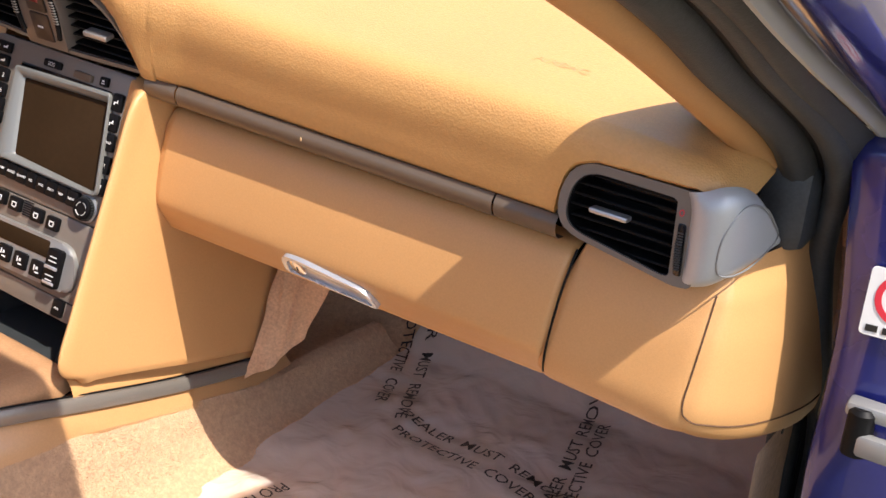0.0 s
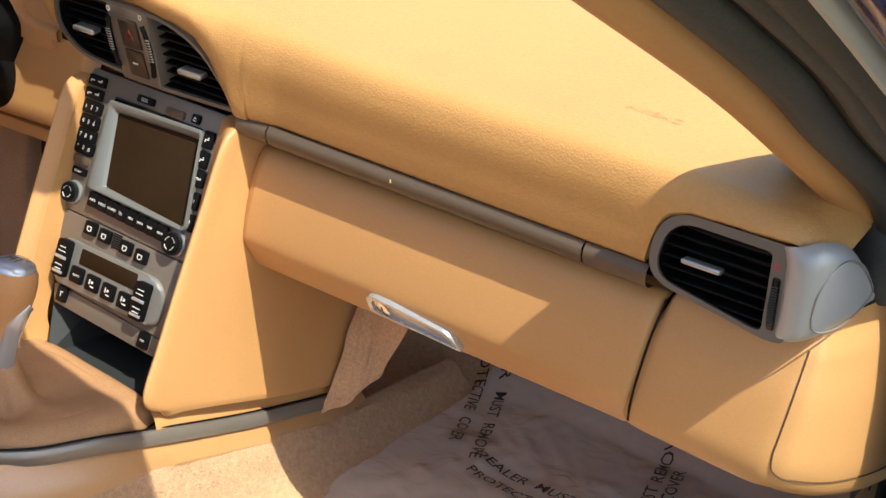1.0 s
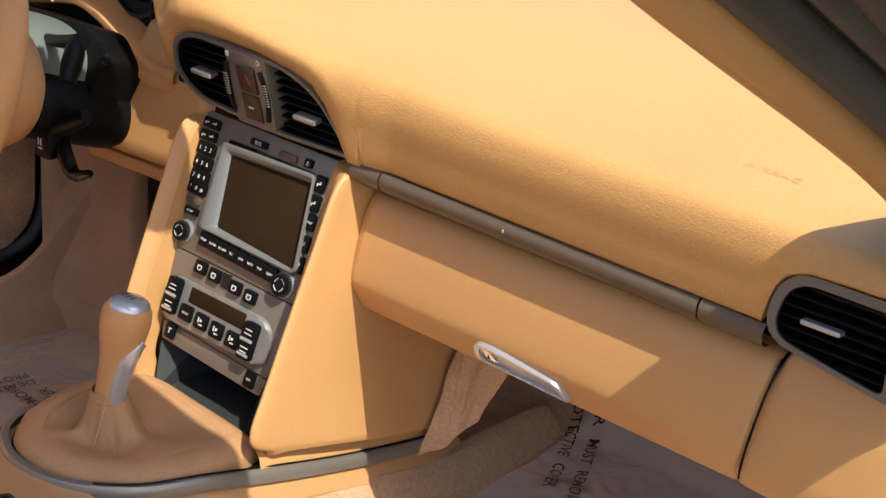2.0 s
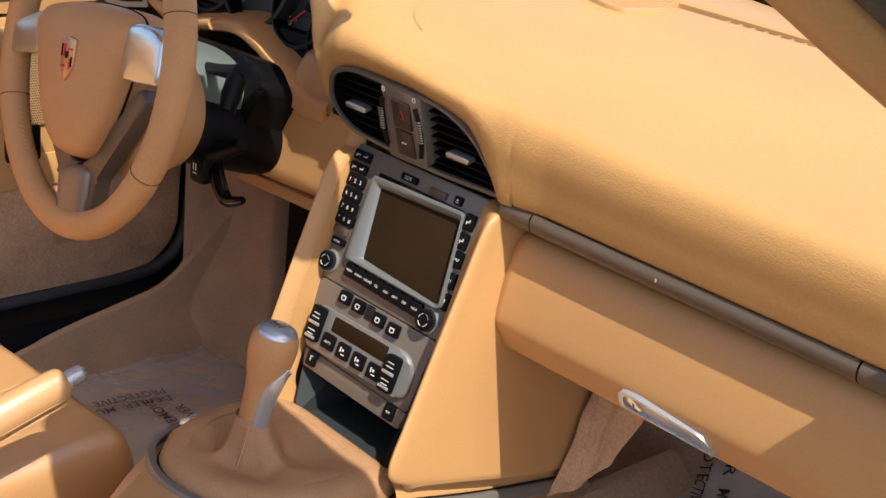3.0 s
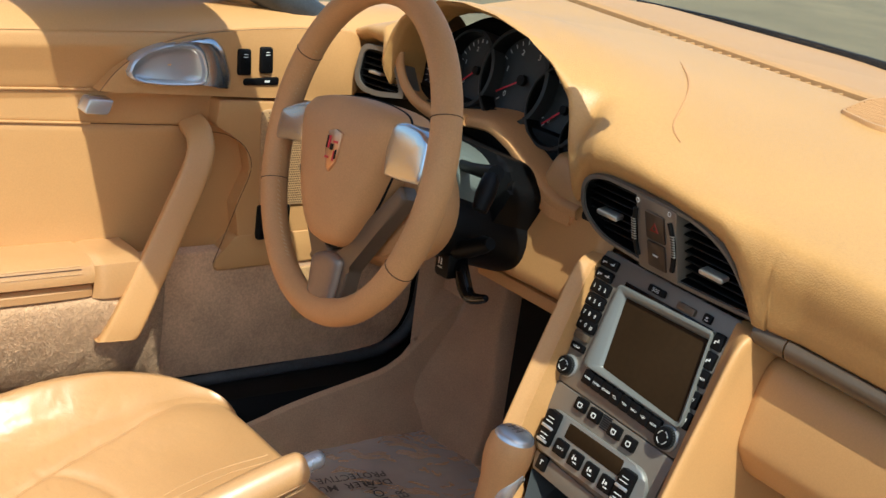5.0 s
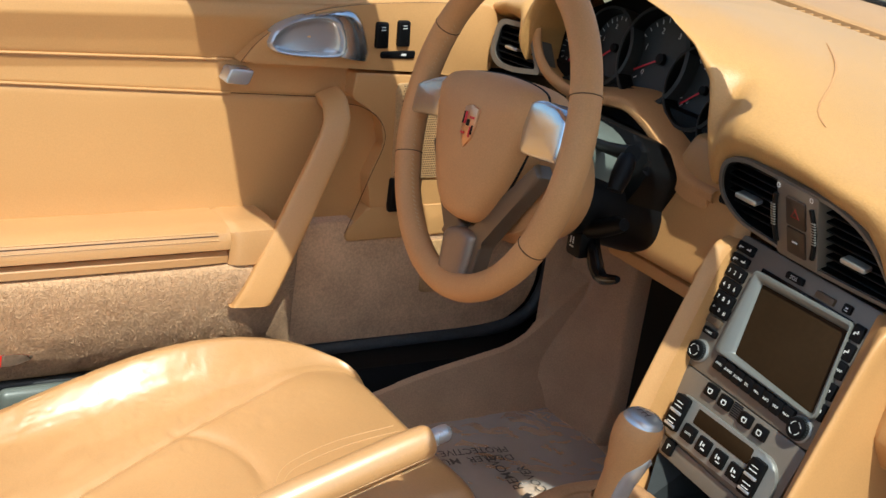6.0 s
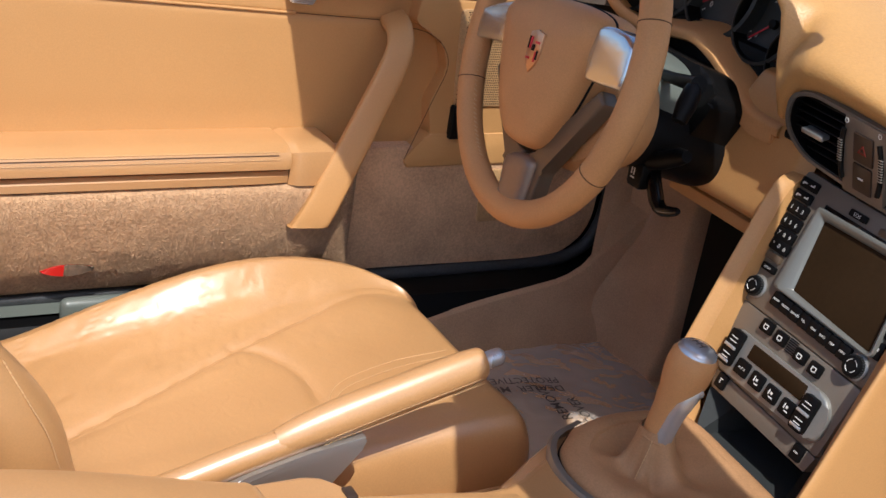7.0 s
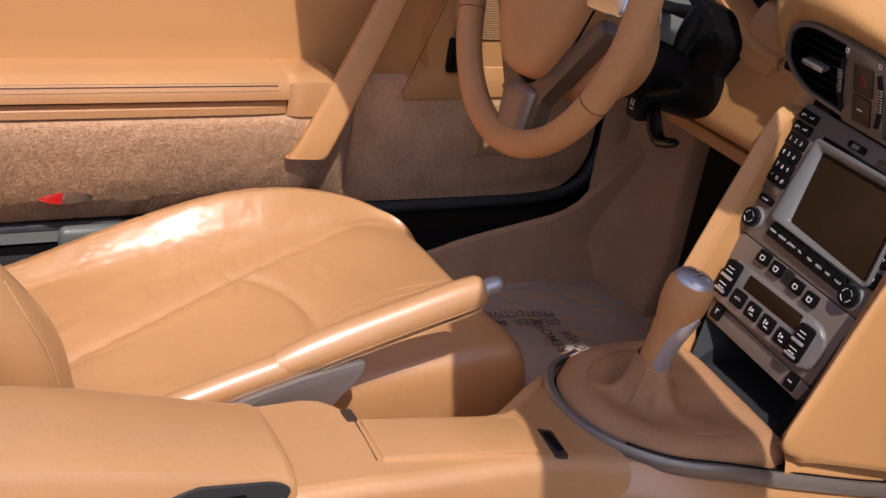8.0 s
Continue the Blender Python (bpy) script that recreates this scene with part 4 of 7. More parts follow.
for i, p_ in enumerate(sp):
    a, b = Vector(sp[max(0, i - 1)]), Vector(sp[min(len(sp) - 1, i + 1)])
    d = (b - a).normalized()
    n_ = d.cross(Vector((0, 0, 1))).normalized()
    if n_.dot(Vector(p_) - Vector((0.0, 0.30, p_[2]))) < 0:
        n_ = -n_
    rows.append([tuple(Vector(p_) + n_ * o + Vector((0, 0, h))) for o, h in ((-0.006, 0.0095), (0.001, 0.0092), (0.0032, 0.0065), (0.0042, 0), (0.0032, -0.007), (0.001, -0.0090), (-0.006, -0.0095))])
part("side_strip", grid(rows)[0], STRIPMET, con, "satin taupe-grey metal strip round the shifter")
rows = []
for y in np.linspace(0.222, 0.535, 24):
    z = float(np.interp(y, [0.15, 0.24, 0.34, 0.42, 0.53], [0.186, 0.165, 0.138, 0.119, 0.094]))
    rows.append([(0.100, y, z + 0.030), (0.118, y, z + 0.034), (0.132, y, z + 0.030), (0.1395, y, z + 0.020), (0.1420, y, z + 0.010), (0.1420, y, z - 0.01)])
part("tunnel_shoulder", grid(rows)[0], LEATHER, con, "tan leather shoulder above the metal strip")
part("strip_groove", tube([(x - 0.0035, y, z + 0.0104) for x, y, z in sp[:46]], 0.0012, 6), BLACK, con)
# shifter platform: padded collar that falls into the boot's well
pl = [(-0.086, 0.080), (-0.050, 0.044), (0.002, 0.034), (0.056, 0.050), (0.104, 0.095), (0.124, 0.155), (0.122, 0.222), (0.098, 0.240), (-0.055, 0.250), (-0.095, 0.22), (-0.100, 0.14)]
po2 = [tuple(p_) for p_ in spline(pl + [pl[0]], 80)[:-1]]
part("strip_gap", tube([(0.006 + (x - 0.006) * 1.034, 0.138 + (y - 0.138) * 1.034, 0.1975 - 0.10 * max(0, y - 0.12) - 0.012 * max(0, (x - 0.09) / 0.03)) for x, y in po2], 0.0014, 6, closed=True), BLACK, con)
rings = []
for f, z in ((1.035, 0.176), (1.035, 0.193), (1.02, 0.1985), (0.98, 0.2050), (0.93, 0.2090), (0.88, 0.2112), (0.80, 0.2120), (0.74, 0.2105), (0.70, 0.200), (0.66, 0.19), (0.30, 0.188), (0.02, 0.188)):
    rings.append([(0.006 + (x - 0.006) * f, 0.138 + (y - 0.138) * f, z - 0.06 * max(0, y - 0.15) + 0.006 * max(0, -x / 0.1)) for x, y in po2])
part("shifter_platform", loft(rings), GAITER, con, "leather shoulder round the shifter boot")
# rear part: small oddments lid, switch and joints
def console_edges(y):
    ys = [-0.34, -0.262, -0.245, -0.230, -0.215, -0.15, -0.08, -0.05, -0.02, 0.01, 0.045]
    far = [-0.072, -0.073, -0.068, -0.052, -0.028, -0.018, -0.006, -0.010, -0.026, -0.048, -0.070]
    near = [0.074, 0.076, 0.077, 0.078, 0.079, 0.081, 0.083, 0.084, 0.085, 0.087, 0.094]
    top = [0.2125, 0.2125, 0.2125, 0.2120, 0.2110, 0.2100, 0.2080, 0.2055, 0.2020, 0.1975, 0.1930]
    return float(np.interp(y, ys, far)), float(np.interp(y, ys, near)), float(np.interp(y, ys, top))


rows = []
for y in np.linspace(-0.335, 0.045, 64):
    a, b, zt = console_edges(y)
    if y < -0.325:
        zt -= 0.012 * ((-0.325 - y) / 0.01) ** 2
    rows.append([(a - 0.010, y, 0.06), (a - 0.008, y, zt - 0.05), (a - 0.005, y, zt - 0.016), (a, y, zt - 0.005), (a + 0.007, y, zt - 0.0008), (a + 0.016, y, zt), (0.5 * (a + b), y, zt + 0.0012), (b - 0.016, y, zt), (b - 0.006, y, zt - 0.001), (b + 0.002, y, zt - 0.006), (b + 0.007, y, zt - 0.018), (b + 0.012, y, zt - 0.06), (b + 0.010, y, 0.06)])
rows = [[tuple(p_) for p_ in spline(r_, 48)] for r_ in rows]
bm, vs = grid(rows)
bm.faces.new(vs[0])
part("console_top", bm, LEATHER2, con, "tan leather console top behind the shifter")
lid_o = rounded([(-0.018, -0.222), (0.048, -0.226), (0.074, -0.064), (0.018, -0.058)], 0.003, 3)
part("oddments_lid", prism(lid_o, pose(0, 0, 0, -0.8, 0, 0), 0.204, 0.2124, 0.0014, 2), LEATHER2, con, "flat oddments lid")
part("lid_joint", tube([(0.0275 - 0.0455 * t, -0.2275 + 0.004 * t, 0.2122) for t in np.linspace(-0.45, 1.0, 8)], 0.0010, 6), SEAM, con)
part("lid_hinge", box(-0.029, -0.226, 0.2120, 0.020, 0.012, 0.006, 0.002), DKBROWN, con, "small dark finger pull of the lid")
sw = part("window_switch", prism(rounded([(0.030, -0.036), (0.037, -0.021), (0.082, -0.027), (0.080, -0.042)], 0.003, 3), pose(0, 0, 0, 0, 0, 0), 0.196, 0.2055, 0.001), DKBROWN, con, "dark brown switch plate set in the console")
part("rocker", box(0.057, -0.0315, 0.2065, 0.032, 0.0075, 0.003, 0.0012, m=pose(0, 0, 0)), BLACK, sw)


# ---- head unit in the fascia ----
hu = thing("head_unit", "radio and navigation unit with dark screen and black keys", "radio", (0.005, 0.32, 0.43))


def key(parent, u, v, w, h, name="key", mat=BLACK, z=0.0045, mark=None, rot=0.0, r=0.0022):
    o = rounded([(-w / 2, -h / 2), (w / 2, -h / 2), (w / 2, h / 2), (-w / 2, h / 2)], min(r, w / 3, h / 3), 3)
    k = part(name, prism(o, fm @ pose(u, v, 0, 0, 0, rot), -0.002, z, 0.0012), mat, parent)
    if mark:
        text, size = mark
        bm = lettering(text, size, fm @ pose(u, v, z + 0.0001, 0, 0, rot) @ pose(-len(text) * size * 0.31, -size * 0.35, 0), depth=0.0001)
        part("legend", bm, WHITE, k)
    return k


def glyph(parent, u, v, rows, z=0.0047):
    part("legend", bars(rows, fm @ pose(u, v, z)), WHITE, parent)


bo = rounded([(-0.060, 0.124), (0.088, 0.128), (0.104, 0.022), (0.100, 0.0160), (-0.060, 0.0185)], [0.006, 0.004, 0.004, 0.004, 0.006], 5)
so_ = rounded([(-0.045, 0.1125), (0.0868, 0.117), (0.0938, 0.0215), (0.090, 0.020), (-0.034, 0.027)], [0.002, 0.002, 0.002, 0.002, 0.002], 5)
bz = [[fm @ Vector((x + (u - x) * f, y + (v - y) * f, d)) for (x, y), (u, v) in zip(bo, so_)] for f, d in ((0.0, -0.002), (0.0, 0.0060), (0.12, 0.0078), (0.35, 0.0080), (0.80, 0.0045), (0.97, 0.0014), (1.0, 0.0002))]
part("bezel", grid(bz, close_v=True)[0], BEZEL, hu, "grey metallic screen surround, sloping in")
part("screen", prism(so_, fm, -0.006, 0.0010, 0.0003), SCREEN, hu, "switched-off dark screen, brown cabin reflection put into its colour")
part("disc_slot", box(0.015, 0.1255, 0.002, 0.138, 0.0075, 0.003, 0.001, m=fm), GLOSSY, hu, "black disc slot")
for v, t in ((0.1385, "phone"), (0.1232, "set")):
    k = key(hu, -0.0885, v, 0.027, 0.0125)
    glyph(k, -0.0885, v, [(-0.006, 0, 0.006, 0.0016), (-0.0085, -0.001, 0.0016, 0.003), (0.006, 0, 0.006, 0.0016), (0.0085, 0.001, 0.0016, 0.003)])
for r_, (v, row) in enumerate(((0.1076, "123"), (0.0905, "456"), (0.0742, "789"), (0.0600, "*0#"))):
    k = part("keypad", prism(rounded([(-0.0150, -0.0078), (0.0150, -0.0078), (0.0150, 0.0078), (-0.0150, 0.0078)], 0.003, 3), fm @ pose(-0.0855 + 0.0012 * r_, v, 0), -0.002, 0.0042, 0.001), BLACK, hu, "black number keys")
    for i, ch in enumerate(row):
        u = -0.0945 + 0.0012 * r_ + 0.009 * i
        part("legend", lettering(ch, 0.0072, fm @ pose(u - 0.002, v - 0.0026, 0.0043), depth=0.0001), WHITE, k)
key(hu, -0.0815, 0.0455, 0.024, 0.0095, mat=TAUPE)
key(hu, -0.080, 0.0318, 0.022, 0.009, mark=("REPEAT", 0.0034))


def knob(parent, u, v, r):
    k = part("rotary_knob", lathe([(r, -0.002), (r, 0.008), (r * 0.94, 0.0112), (r * 0.72, 0.0122), (r * 0.70, 0.0108), (0.0005, 0.0108)], fm @ pose(u, v, 0), 32), BLACK, parent, "black rotary knob with pale ring")
    part("collar", lathe([(r * 1.22, -0.002), (r * 1.22, 0.002), (r * 1.02, 0.0035), (r * 0.9, 0.0035)], fm @ pose(u, v, 0), 32), SILVER2, k)
    bm = mesh()
    for a in range(26):
        t = a * 2 * math.pi / 26
        box(r * 1.0 * math.cos(t), r * 1.0 * math.sin(t), 0.0045, 0.0013, 0.0013, 0.0075, m=fm @ pose(u, v, 0), bm=bm)
    part("knurl", bm, DARKBOX, k)
    bm = mesh()
    for a0 in (20, 110, 200, 290):
        arc = [fm @ Vector((u + r * 0.58 * math.cos(math.radians(a0 + d)), v + r * 0.58 * math.sin(math.radians(a0 + d)), 0.0111)) for d in range(0, 61, 12)]
        tube(arc, 0.00045, 5, bm=bm)
    part("legend", bm, WHITE, k)


knob(hu, -0.0826, 0.0057, 0.0115)
knob(hu, 0.0897, -0.0008, 0.0125)
key(hu, -0.0076, 0.137, 0.026, 0.0085, mark=("SOS", 0.0062))
key(hu, 0.040, 0.1352, 0.027, 0.0085, mat=TAUPE)
k = key(hu, 0.0717, 0.137, 0.0115, 0.0105)
glyph(k, 0.0717, 0.137, [(0, -0.002, 0.005, 0.001), (0, 0.0008, 0.003, 0.0018)])
for i, (u, v, t) in enumerate(((0.0964, 0.1203, ""), (0.0965, 0.0979, ""), (0.0982, 0.0766, "MAP"), (0.0995, 0.0518, "SET"), (0.1015, 0.0275, ""))):
    k = key(hu, u + 0.0005, v, 0.0140, 0.0195, mark=(t, 0.0045) if t else None)
    if not t:
        glyph(k, u, v, [(0, 0, 0.0055, 0.0012), (0.002, 0.0015, 0.0012, 0.003), (-0.002, -0.0015, 0.0012, 0.003)])
for i, t in enumerate(("MAIN", "AUDIO", "SOUND", "TEL", "MSG", "INFO", "TRIP", "NAVI")):
    key(hu, -0.0444 + 0.0161 * i, 0.0078 - 0.0005 * i, 0.0157, 0.0175, mark=(t, 0.0040), z=0.0062)

# ---- climate panel ----
cl = thing("climate_panel", "climate control panel with dark display and black keys", "control panel", (0.01, 0.28, 0.30))
for i, (u, v) in enumerate(((-0.0383, -0.0250), (-0.0137, -0.0263), (0.0221, -0.0287), (0.0476, -0.0305))):
    k = key(cl, u, v, 0.0185, 0.0155, z=0.005)
    glyph(k, u, v, [(0, 0.002, 0.007, 0.0012), (-0.003, -0.0005, 0.0012, 0.004), (0.003, -0.0005, 0.0012, 0.004), (0, -0.003, 0.005, 0.001)], z=0.0052)
bm = mesh()
for j in range(7):
    box(0.0042, -0.0345 + 0.0026 * j, 0.0005, 0.0135, 0.0011, 0.002, m=fm, bm=bm)
part("sensor_grille", bm, BLACK, cl)
co_ = rounded([(-0.077, -0.0455), (0.083, -0.0455), (0.099, -0.066), (0.098, -0.098), (-0.076, -0.0985)], [0.014, 0.014, 0.018, 0.014, 0.010], 6)
part("bezel", prism(co_, fm, -0.004, 0.0065, 0.004, 4), SILVER2, cl, "raised grey metallic surround")
part("display", prism(rounded([(-0.0385, -0.0683), (0.0555, -0.0683), (0.0545, -0.0490), (-0.0385, -0.0495)], 0.002, 3), fm, 0.002, 0.0072, 0.0004), SCREEN, cl, "dark climate display, brown cabin reflection put into its colour")
for u, v in ((-0.0625, -0.0688), (0.0705, -0.0752)):
    k = key(cl, u, v, 0.0215, 0.044, z=0.0135, name="temperature_rocker", r=0.004)
    glyph(k, u, v, [(0, 0.013, 0.010, 0.001), (0, 0.008, 0.012, 0.001), (0, -0.008, 0.012, 0.001), (0, -0.013, 0.010, 0.001)], z=0.0137)
    part("rocker_ridge", box(u, v + 0.001, 0.0138, 0.019, 0.004, 0.003, 0.001, m=fm), SATIN, k, "bright ridge")
    part("rocker_ridge", box(u, v - 0.0165, 0.0130, 0.018, 0.004, 0.002, 0.001, m=fm), SATIN, k, "bright ridge")
for i, u in enumerate((-0.0347, -0.0077, 0.0190, 0.0463)):
    k = key(cl, u, -0.0810 - 0.0009 * i, 0.0205, 0.0190, z=0.0105, mark=("AUTO", 0.0040) if i == 0 else None)
    if i:
        glyph(k, u, -0.0815 - 0.0009 * i, [(-0.003, 0.002, 0.0016, 0.006), (0.001, 0.002, 0.003, 0.003), (0.002, -0.003, 0.006, 0.0014)], z=0.0107)
for u, v in ((-0.0572, -0.1118), (0.0825, -0.1175)):
    k = key(cl, u, v, 0.0155, 0.019, z=0.0035, mark=("PSM", 0.0036) if u > 0 else None)
    if u < 0:
        glyph(k, u, v, [(0.001, 0.003, 0.005, 0.001), (0, 0, 0.001, 0.005)], z=0.0037)

# ---- gear lever ----
gl = thing("gear_lever", "leather gear lever with silver insert and gaitered boot", "gear lever", (-0.012, 0.14, 0.21))
A, B = Vector((-0.012, 0.137, 0.232)), Vector((0.006, 0.152, 0.350))
ax = (B - A).normalized()
lm2 = axes(A, (1, 0.15, -0.15), ax.cross(Vector((1, 0.15, -0.15)))) @ Matrix.Diagonal((1.0, 1.0, 1.07, 1.0))
L_ = (B - A).length
part("shaft", lathe([(0.0178, -0.012), (0.0180, 0.0), (0.0182, 0.02), (0.0192, 0.045), (0.0212, 0.060), (0.0242, 0.072), (0.0264, 0.084), (0.0272, 0.096), (0.0262, 0.106), (0.0218, 0.1135), (0.001, 0.1150)], lm2, 30), WORN, gl, "dull tan leather grip")
part("knob_cap", lathe([(0.0232, 0.1105), (0.0220, 0.1145), (0.0175, 0.1178), (0.0095, 0.1195), (0.0004, 0.1200)], lm2, 30), SATIN, gl, "polished cap with shift pattern")
bm = bars([(-0.008, 0, 0.001, 0.012), (-0.002, 0, 0.001, 0.012), (0.004, 0, 0.001, 0.012), (-0.002, 0, 0.013, 0.001)], lm2 @ pose(0, 0, 0.1201))
part("shift_pattern", bm, INK, gl)
ins = spline([(0.0092, -0.004, -0.006), (0.0098, -0.004, 0.020), (0.0112, -0.004, 0.042), (0.0142, -0.003, 0.058), (0.0176, 0.001, 0.070), (0.0200, 0.008, 0.077)], 24)
part("insert", tube([lm2 @ Vector(p_) for p_ in ins], [0.0128] * 13 + list(np.linspace(0.0128, 0.0085, 11)), 10, flat=0.9), SATIN, gl, "satin silver spine let into the grip")
rings = []
creases = ((-2.55, 0.26, 1.0), (-1.95, 0.22, -0.7), (-1.30, 0.16, 0.5), (-0.62, 0.24, 1.0), (0.10, 0.25, -0.6), (0.9, 0.3, 0.7), (1.8, 0.3, -0.5), (2.6, 0.28, 0.8))
pr = sorted((math.atan2(y - 0.138, x - 0.006), math.hypot(x - 0.006, y - 0.138)) for x, y in po2)
for u, z in spline([(1.06, 0.2060), (0.99, 0.2105), (0.90, 0.2100), (0.78, 0.2065), (0.66, 0.2020), (0.56, 0.1995), (0.47, 0.2015), (0.40, 0.2090), (0.345, 0.2190), (0.300, 0.2310), (0.268, 0.2410), (0.240, 0.2480)], 48):
    ring = []
    for t in np.linspace(0, 2 * math.pi, 96, endpoint=False) - math.pi:
        f = sum(a * math.exp(-(((t - c + math.pi) % (2 * math.pi) - math.pi) / w) ** 2) for c, w, a in creases)
        deep = math.sin(min(1.0, max(0.0, (1.0 - u) / 0.76)) * math.pi) ** 0.8
        k = min(1.0, max(0.0, (u - 0.25) / 0.75))
        r_ = (0.078 * (1 - k) + k * 0.80 * float(np.interp(t, [p_[0] for p_ in pr], [p_[1] for p_ in pr], period=2 * math.pi))) * u * (1 - 0.16 * f * deep)
        cx, cy = -0.012 + 0.018 * k, 0.137 + 0.001 * k
        x, y = cx + r_ * math.cos(t), cy + r_ * math.sin(t)
        ring.append((x, y, z - 0.009 * f * deep + 0.002 * noise.noise((x * 40, y * 40, 5)) * deep - 0.06 * max(0, y - 0.15) * u + 0.006 * max(0, -x / 0.1) * k))
    rings.append(ring)
part("boot", grid(rings, close_v=True)[0], GAITER, gl, "loosely folded tan leather boot")
part("boot_cuff", tube([lm2 @ Vector((0.0212 * math.cos(t), 0.0212 * math.sin(t), 0.006)) for t in np.linspace(0, 2 * math.pi, 24, endpoint=False)], 0.0014, 6, closed=True), GAITER, gl)
stitches([(0.002, 0.121, 0.2400), (0.009, 0.111, 0.2280), (0.015, 0.101, 0.2165), (0.022, 0.091, 0.2085)], gl, every=0.004, length=0.003)

# ---- hand brake ----
hb = thing("hand_brake", "leather-wrapped hand brake lever with chrome release button", "hand brake", (-0.138, -0.24, 0.19))
g1 = spline([(-0.1388, -0.262, 0.2075), (-0.138, -0.20, 0.228), (-0.137, -0.12, 0.252), (-0.137, -0.05, 0.272), (-0.1365, -0.024, 0.279)], 24)
part("grip", tube(g1, [0.0155, 0.0178, 0.0192, 0.0203, 0.0211, 0.0217, 0.0222] + [0.0226] * 8 + [0.0224, 0.0221, 0.0217, 0.0213, 0.0209, 0.0205, 0.0202, 0.0194, 0.016], 18, flat=0.85), LEATHER2, hb, "padded tan leather grip with a seam")
part("release_button", tube([(-0.1365, -0.026, 0.280), (-0.1362, -0.008, 0.2845), (-0.136, -0.004, 0.2855), (-0.136, -0.001, 0.286)], [0.0105, 0.0105, 0.0095, 0.006], 16), SATIN, hb, "chrome push button")
arm = spline([(-0.139, -0.42, 0.158), (-0.139, -0.36, 0.176), (-0.139, -0.30, 0.194), (-0.139, -0.235, 0.212)], 16)
part("lower_arm", tube(arm, 0.017, 14, flat=0.9), LEATHER2, hb, "leather sleeve of the lever's lower arm")
part("shroud", prism(rounded([(-0.36, 0.150), (-0.205, 0.150), (-0.165, 0.200), (-0.165, 0.212), (-0.235, 0.199), (-0.30, 0.181)], 0.006, 3), axes((-0.122, 0, 0), (0, 1, 0), (0, 0, 1)), -0.022, 0.0, 0.002), SILVER, hb, "satin silver plate under the grip")
stitches([(-0.1205, -0.215, 0.215), (-0.1178, -0.15, 0.237), (-0.1172, -0.08, 0.257), (-0.1180, -0.03, 0.270)], hb, every=0.005, r=0.00055)
stitches([(-0.1225, -0.215, 0.208), (-0.1193, -0.15, 0.229), (-0.1188, -0.08, 0.249), (-0.1200, -0.03, 0.262)], hb, every=0.005, r=0.00055)

# ---- centre armrest ----
ar = con
rows = []
for y, dz, dw in spline([(-0.318, -0.026, -0.010), (-0.320, -0.010, -0.003), (-0.328, -0.001, 0), (-0.36, 0.006, 0.0), (-0.55, 0.050, 0.004), (-0.80, 0.075, 0.006), (-0.815, 0.04, -0.004)], 30):
    w, c = 0.066 + dw, 0.010
    rows.append([(c - w + 0.002, y, 0.195), (c - w, y, 0.218 + dz), (c - w + 0.006, y, 0.230 + dz), (c - w + 0.022, y, 0.237 + dz), (c, y, 0.240 + dz), (c + w - 0.022, y, 0.236 + dz), (c + w - 0.006, y, 0.229 + dz), (c + w, y, 0.217 + dz), (c + w, y, 0.195)])
bm, vs = grid(rows)
bm.faces.new([v for v in vs[0]])
part("armrest_lid", bm, LEATHER2, ar, "soft leather lid")
part("armrest_bin", box(0.010, -0.575, 0.140, 0.130, 0.48, 0.13, 0.01), LEATHER, ar, "leather side of the bin")
latch_plate = part("latch_plate", prism(rounded([(-0.46, 0.196), (-0.350, 0.192), (-0.328, 0.222), (-0.345, 0.232), (-0.42, 0.240), (-0.455, 0.230)], 0.008, 4), axes((0.0765, 0, 0), (0, 1, 0), (0, 0, 1)), 0, 0.0045, 0.001), DARKBOX, ar, "charcoal latch plate")
part("latch_button", box(0.082, -0.405, 0.219, 0.006, 0.062, 0.015, 0.0025), BLACK, latch_plate, "black latch button")


# ---- steering wheel ----
sw_ = thing("steering_wheel", "three-spoke tan leather steering wheel with silver spoke caps", "steering wheel", (-0.362, 0.13, 0.556))
WM = axes((-0.311, 0.109, 0.587), (1, -0.0965, 0.0), (0, 0.204, 1))
RIM = 0.195
part("rim", tube([WM @ Vector((RIM * math.cos(t), RIM * math.sin(t), 0)) for t in np.linspace(0, 2 * math.pi, 96, endpoint=False)], [0.0172 + 0.0010 * max(0, math.cos(2 * t)) for t in np.linspace(0, 2 * math.pi, 96, endpoint=False)], 16, closed=True, up=tuple(WM.to_3x3() @ Vector((0, 0, 1)))), WORN, sw_, "thick dull tan leather rim")
for a in (26, 154, 207, 333):
    t = math.radians(a)
    c = Vector((RIM * math.cos(t), RIM * math.sin(t), 0))
    r_ = Vector((math.cos(t), math.sin(t), 0))
    part("rim_seam", tube([WM @ (c + 0.0178 * (math.cos(k) * r_ + math.sin(k) * Vector((0, 0, 1)))) for k in np.linspace(0, 2 * math.pi, 24, endpoint=False)], 0.0007, 5, closed=True), SEAM, sw_)
bm = mesh()
for t in np.linspace(math.radians(150), math.radians(245), 46):
    c = Vector(((RIM - 0.0172) * math.cos(t), (RIM - 0.0172) * math.sin(t), 0.002))
    d = Vector((-math.sin(t), math.cos(t), 0))
    tube([WM @ (c - 0.0015 * d + Vector((0, 0, 0.002))), WM @ (c + 0.0015 * d - Vector((0, 0, 0.002)))], 0.0006, 4, bm=bm)
part("rim_stitching", bm, THREAD, sw_)
HM = WM @ Matrix.Rotation(radians(8), 4, 'Z') @ Matrix.Diagonal((1.34, 1.22, 1.25, 1.0)) @ pose(0, 0, 0.004)
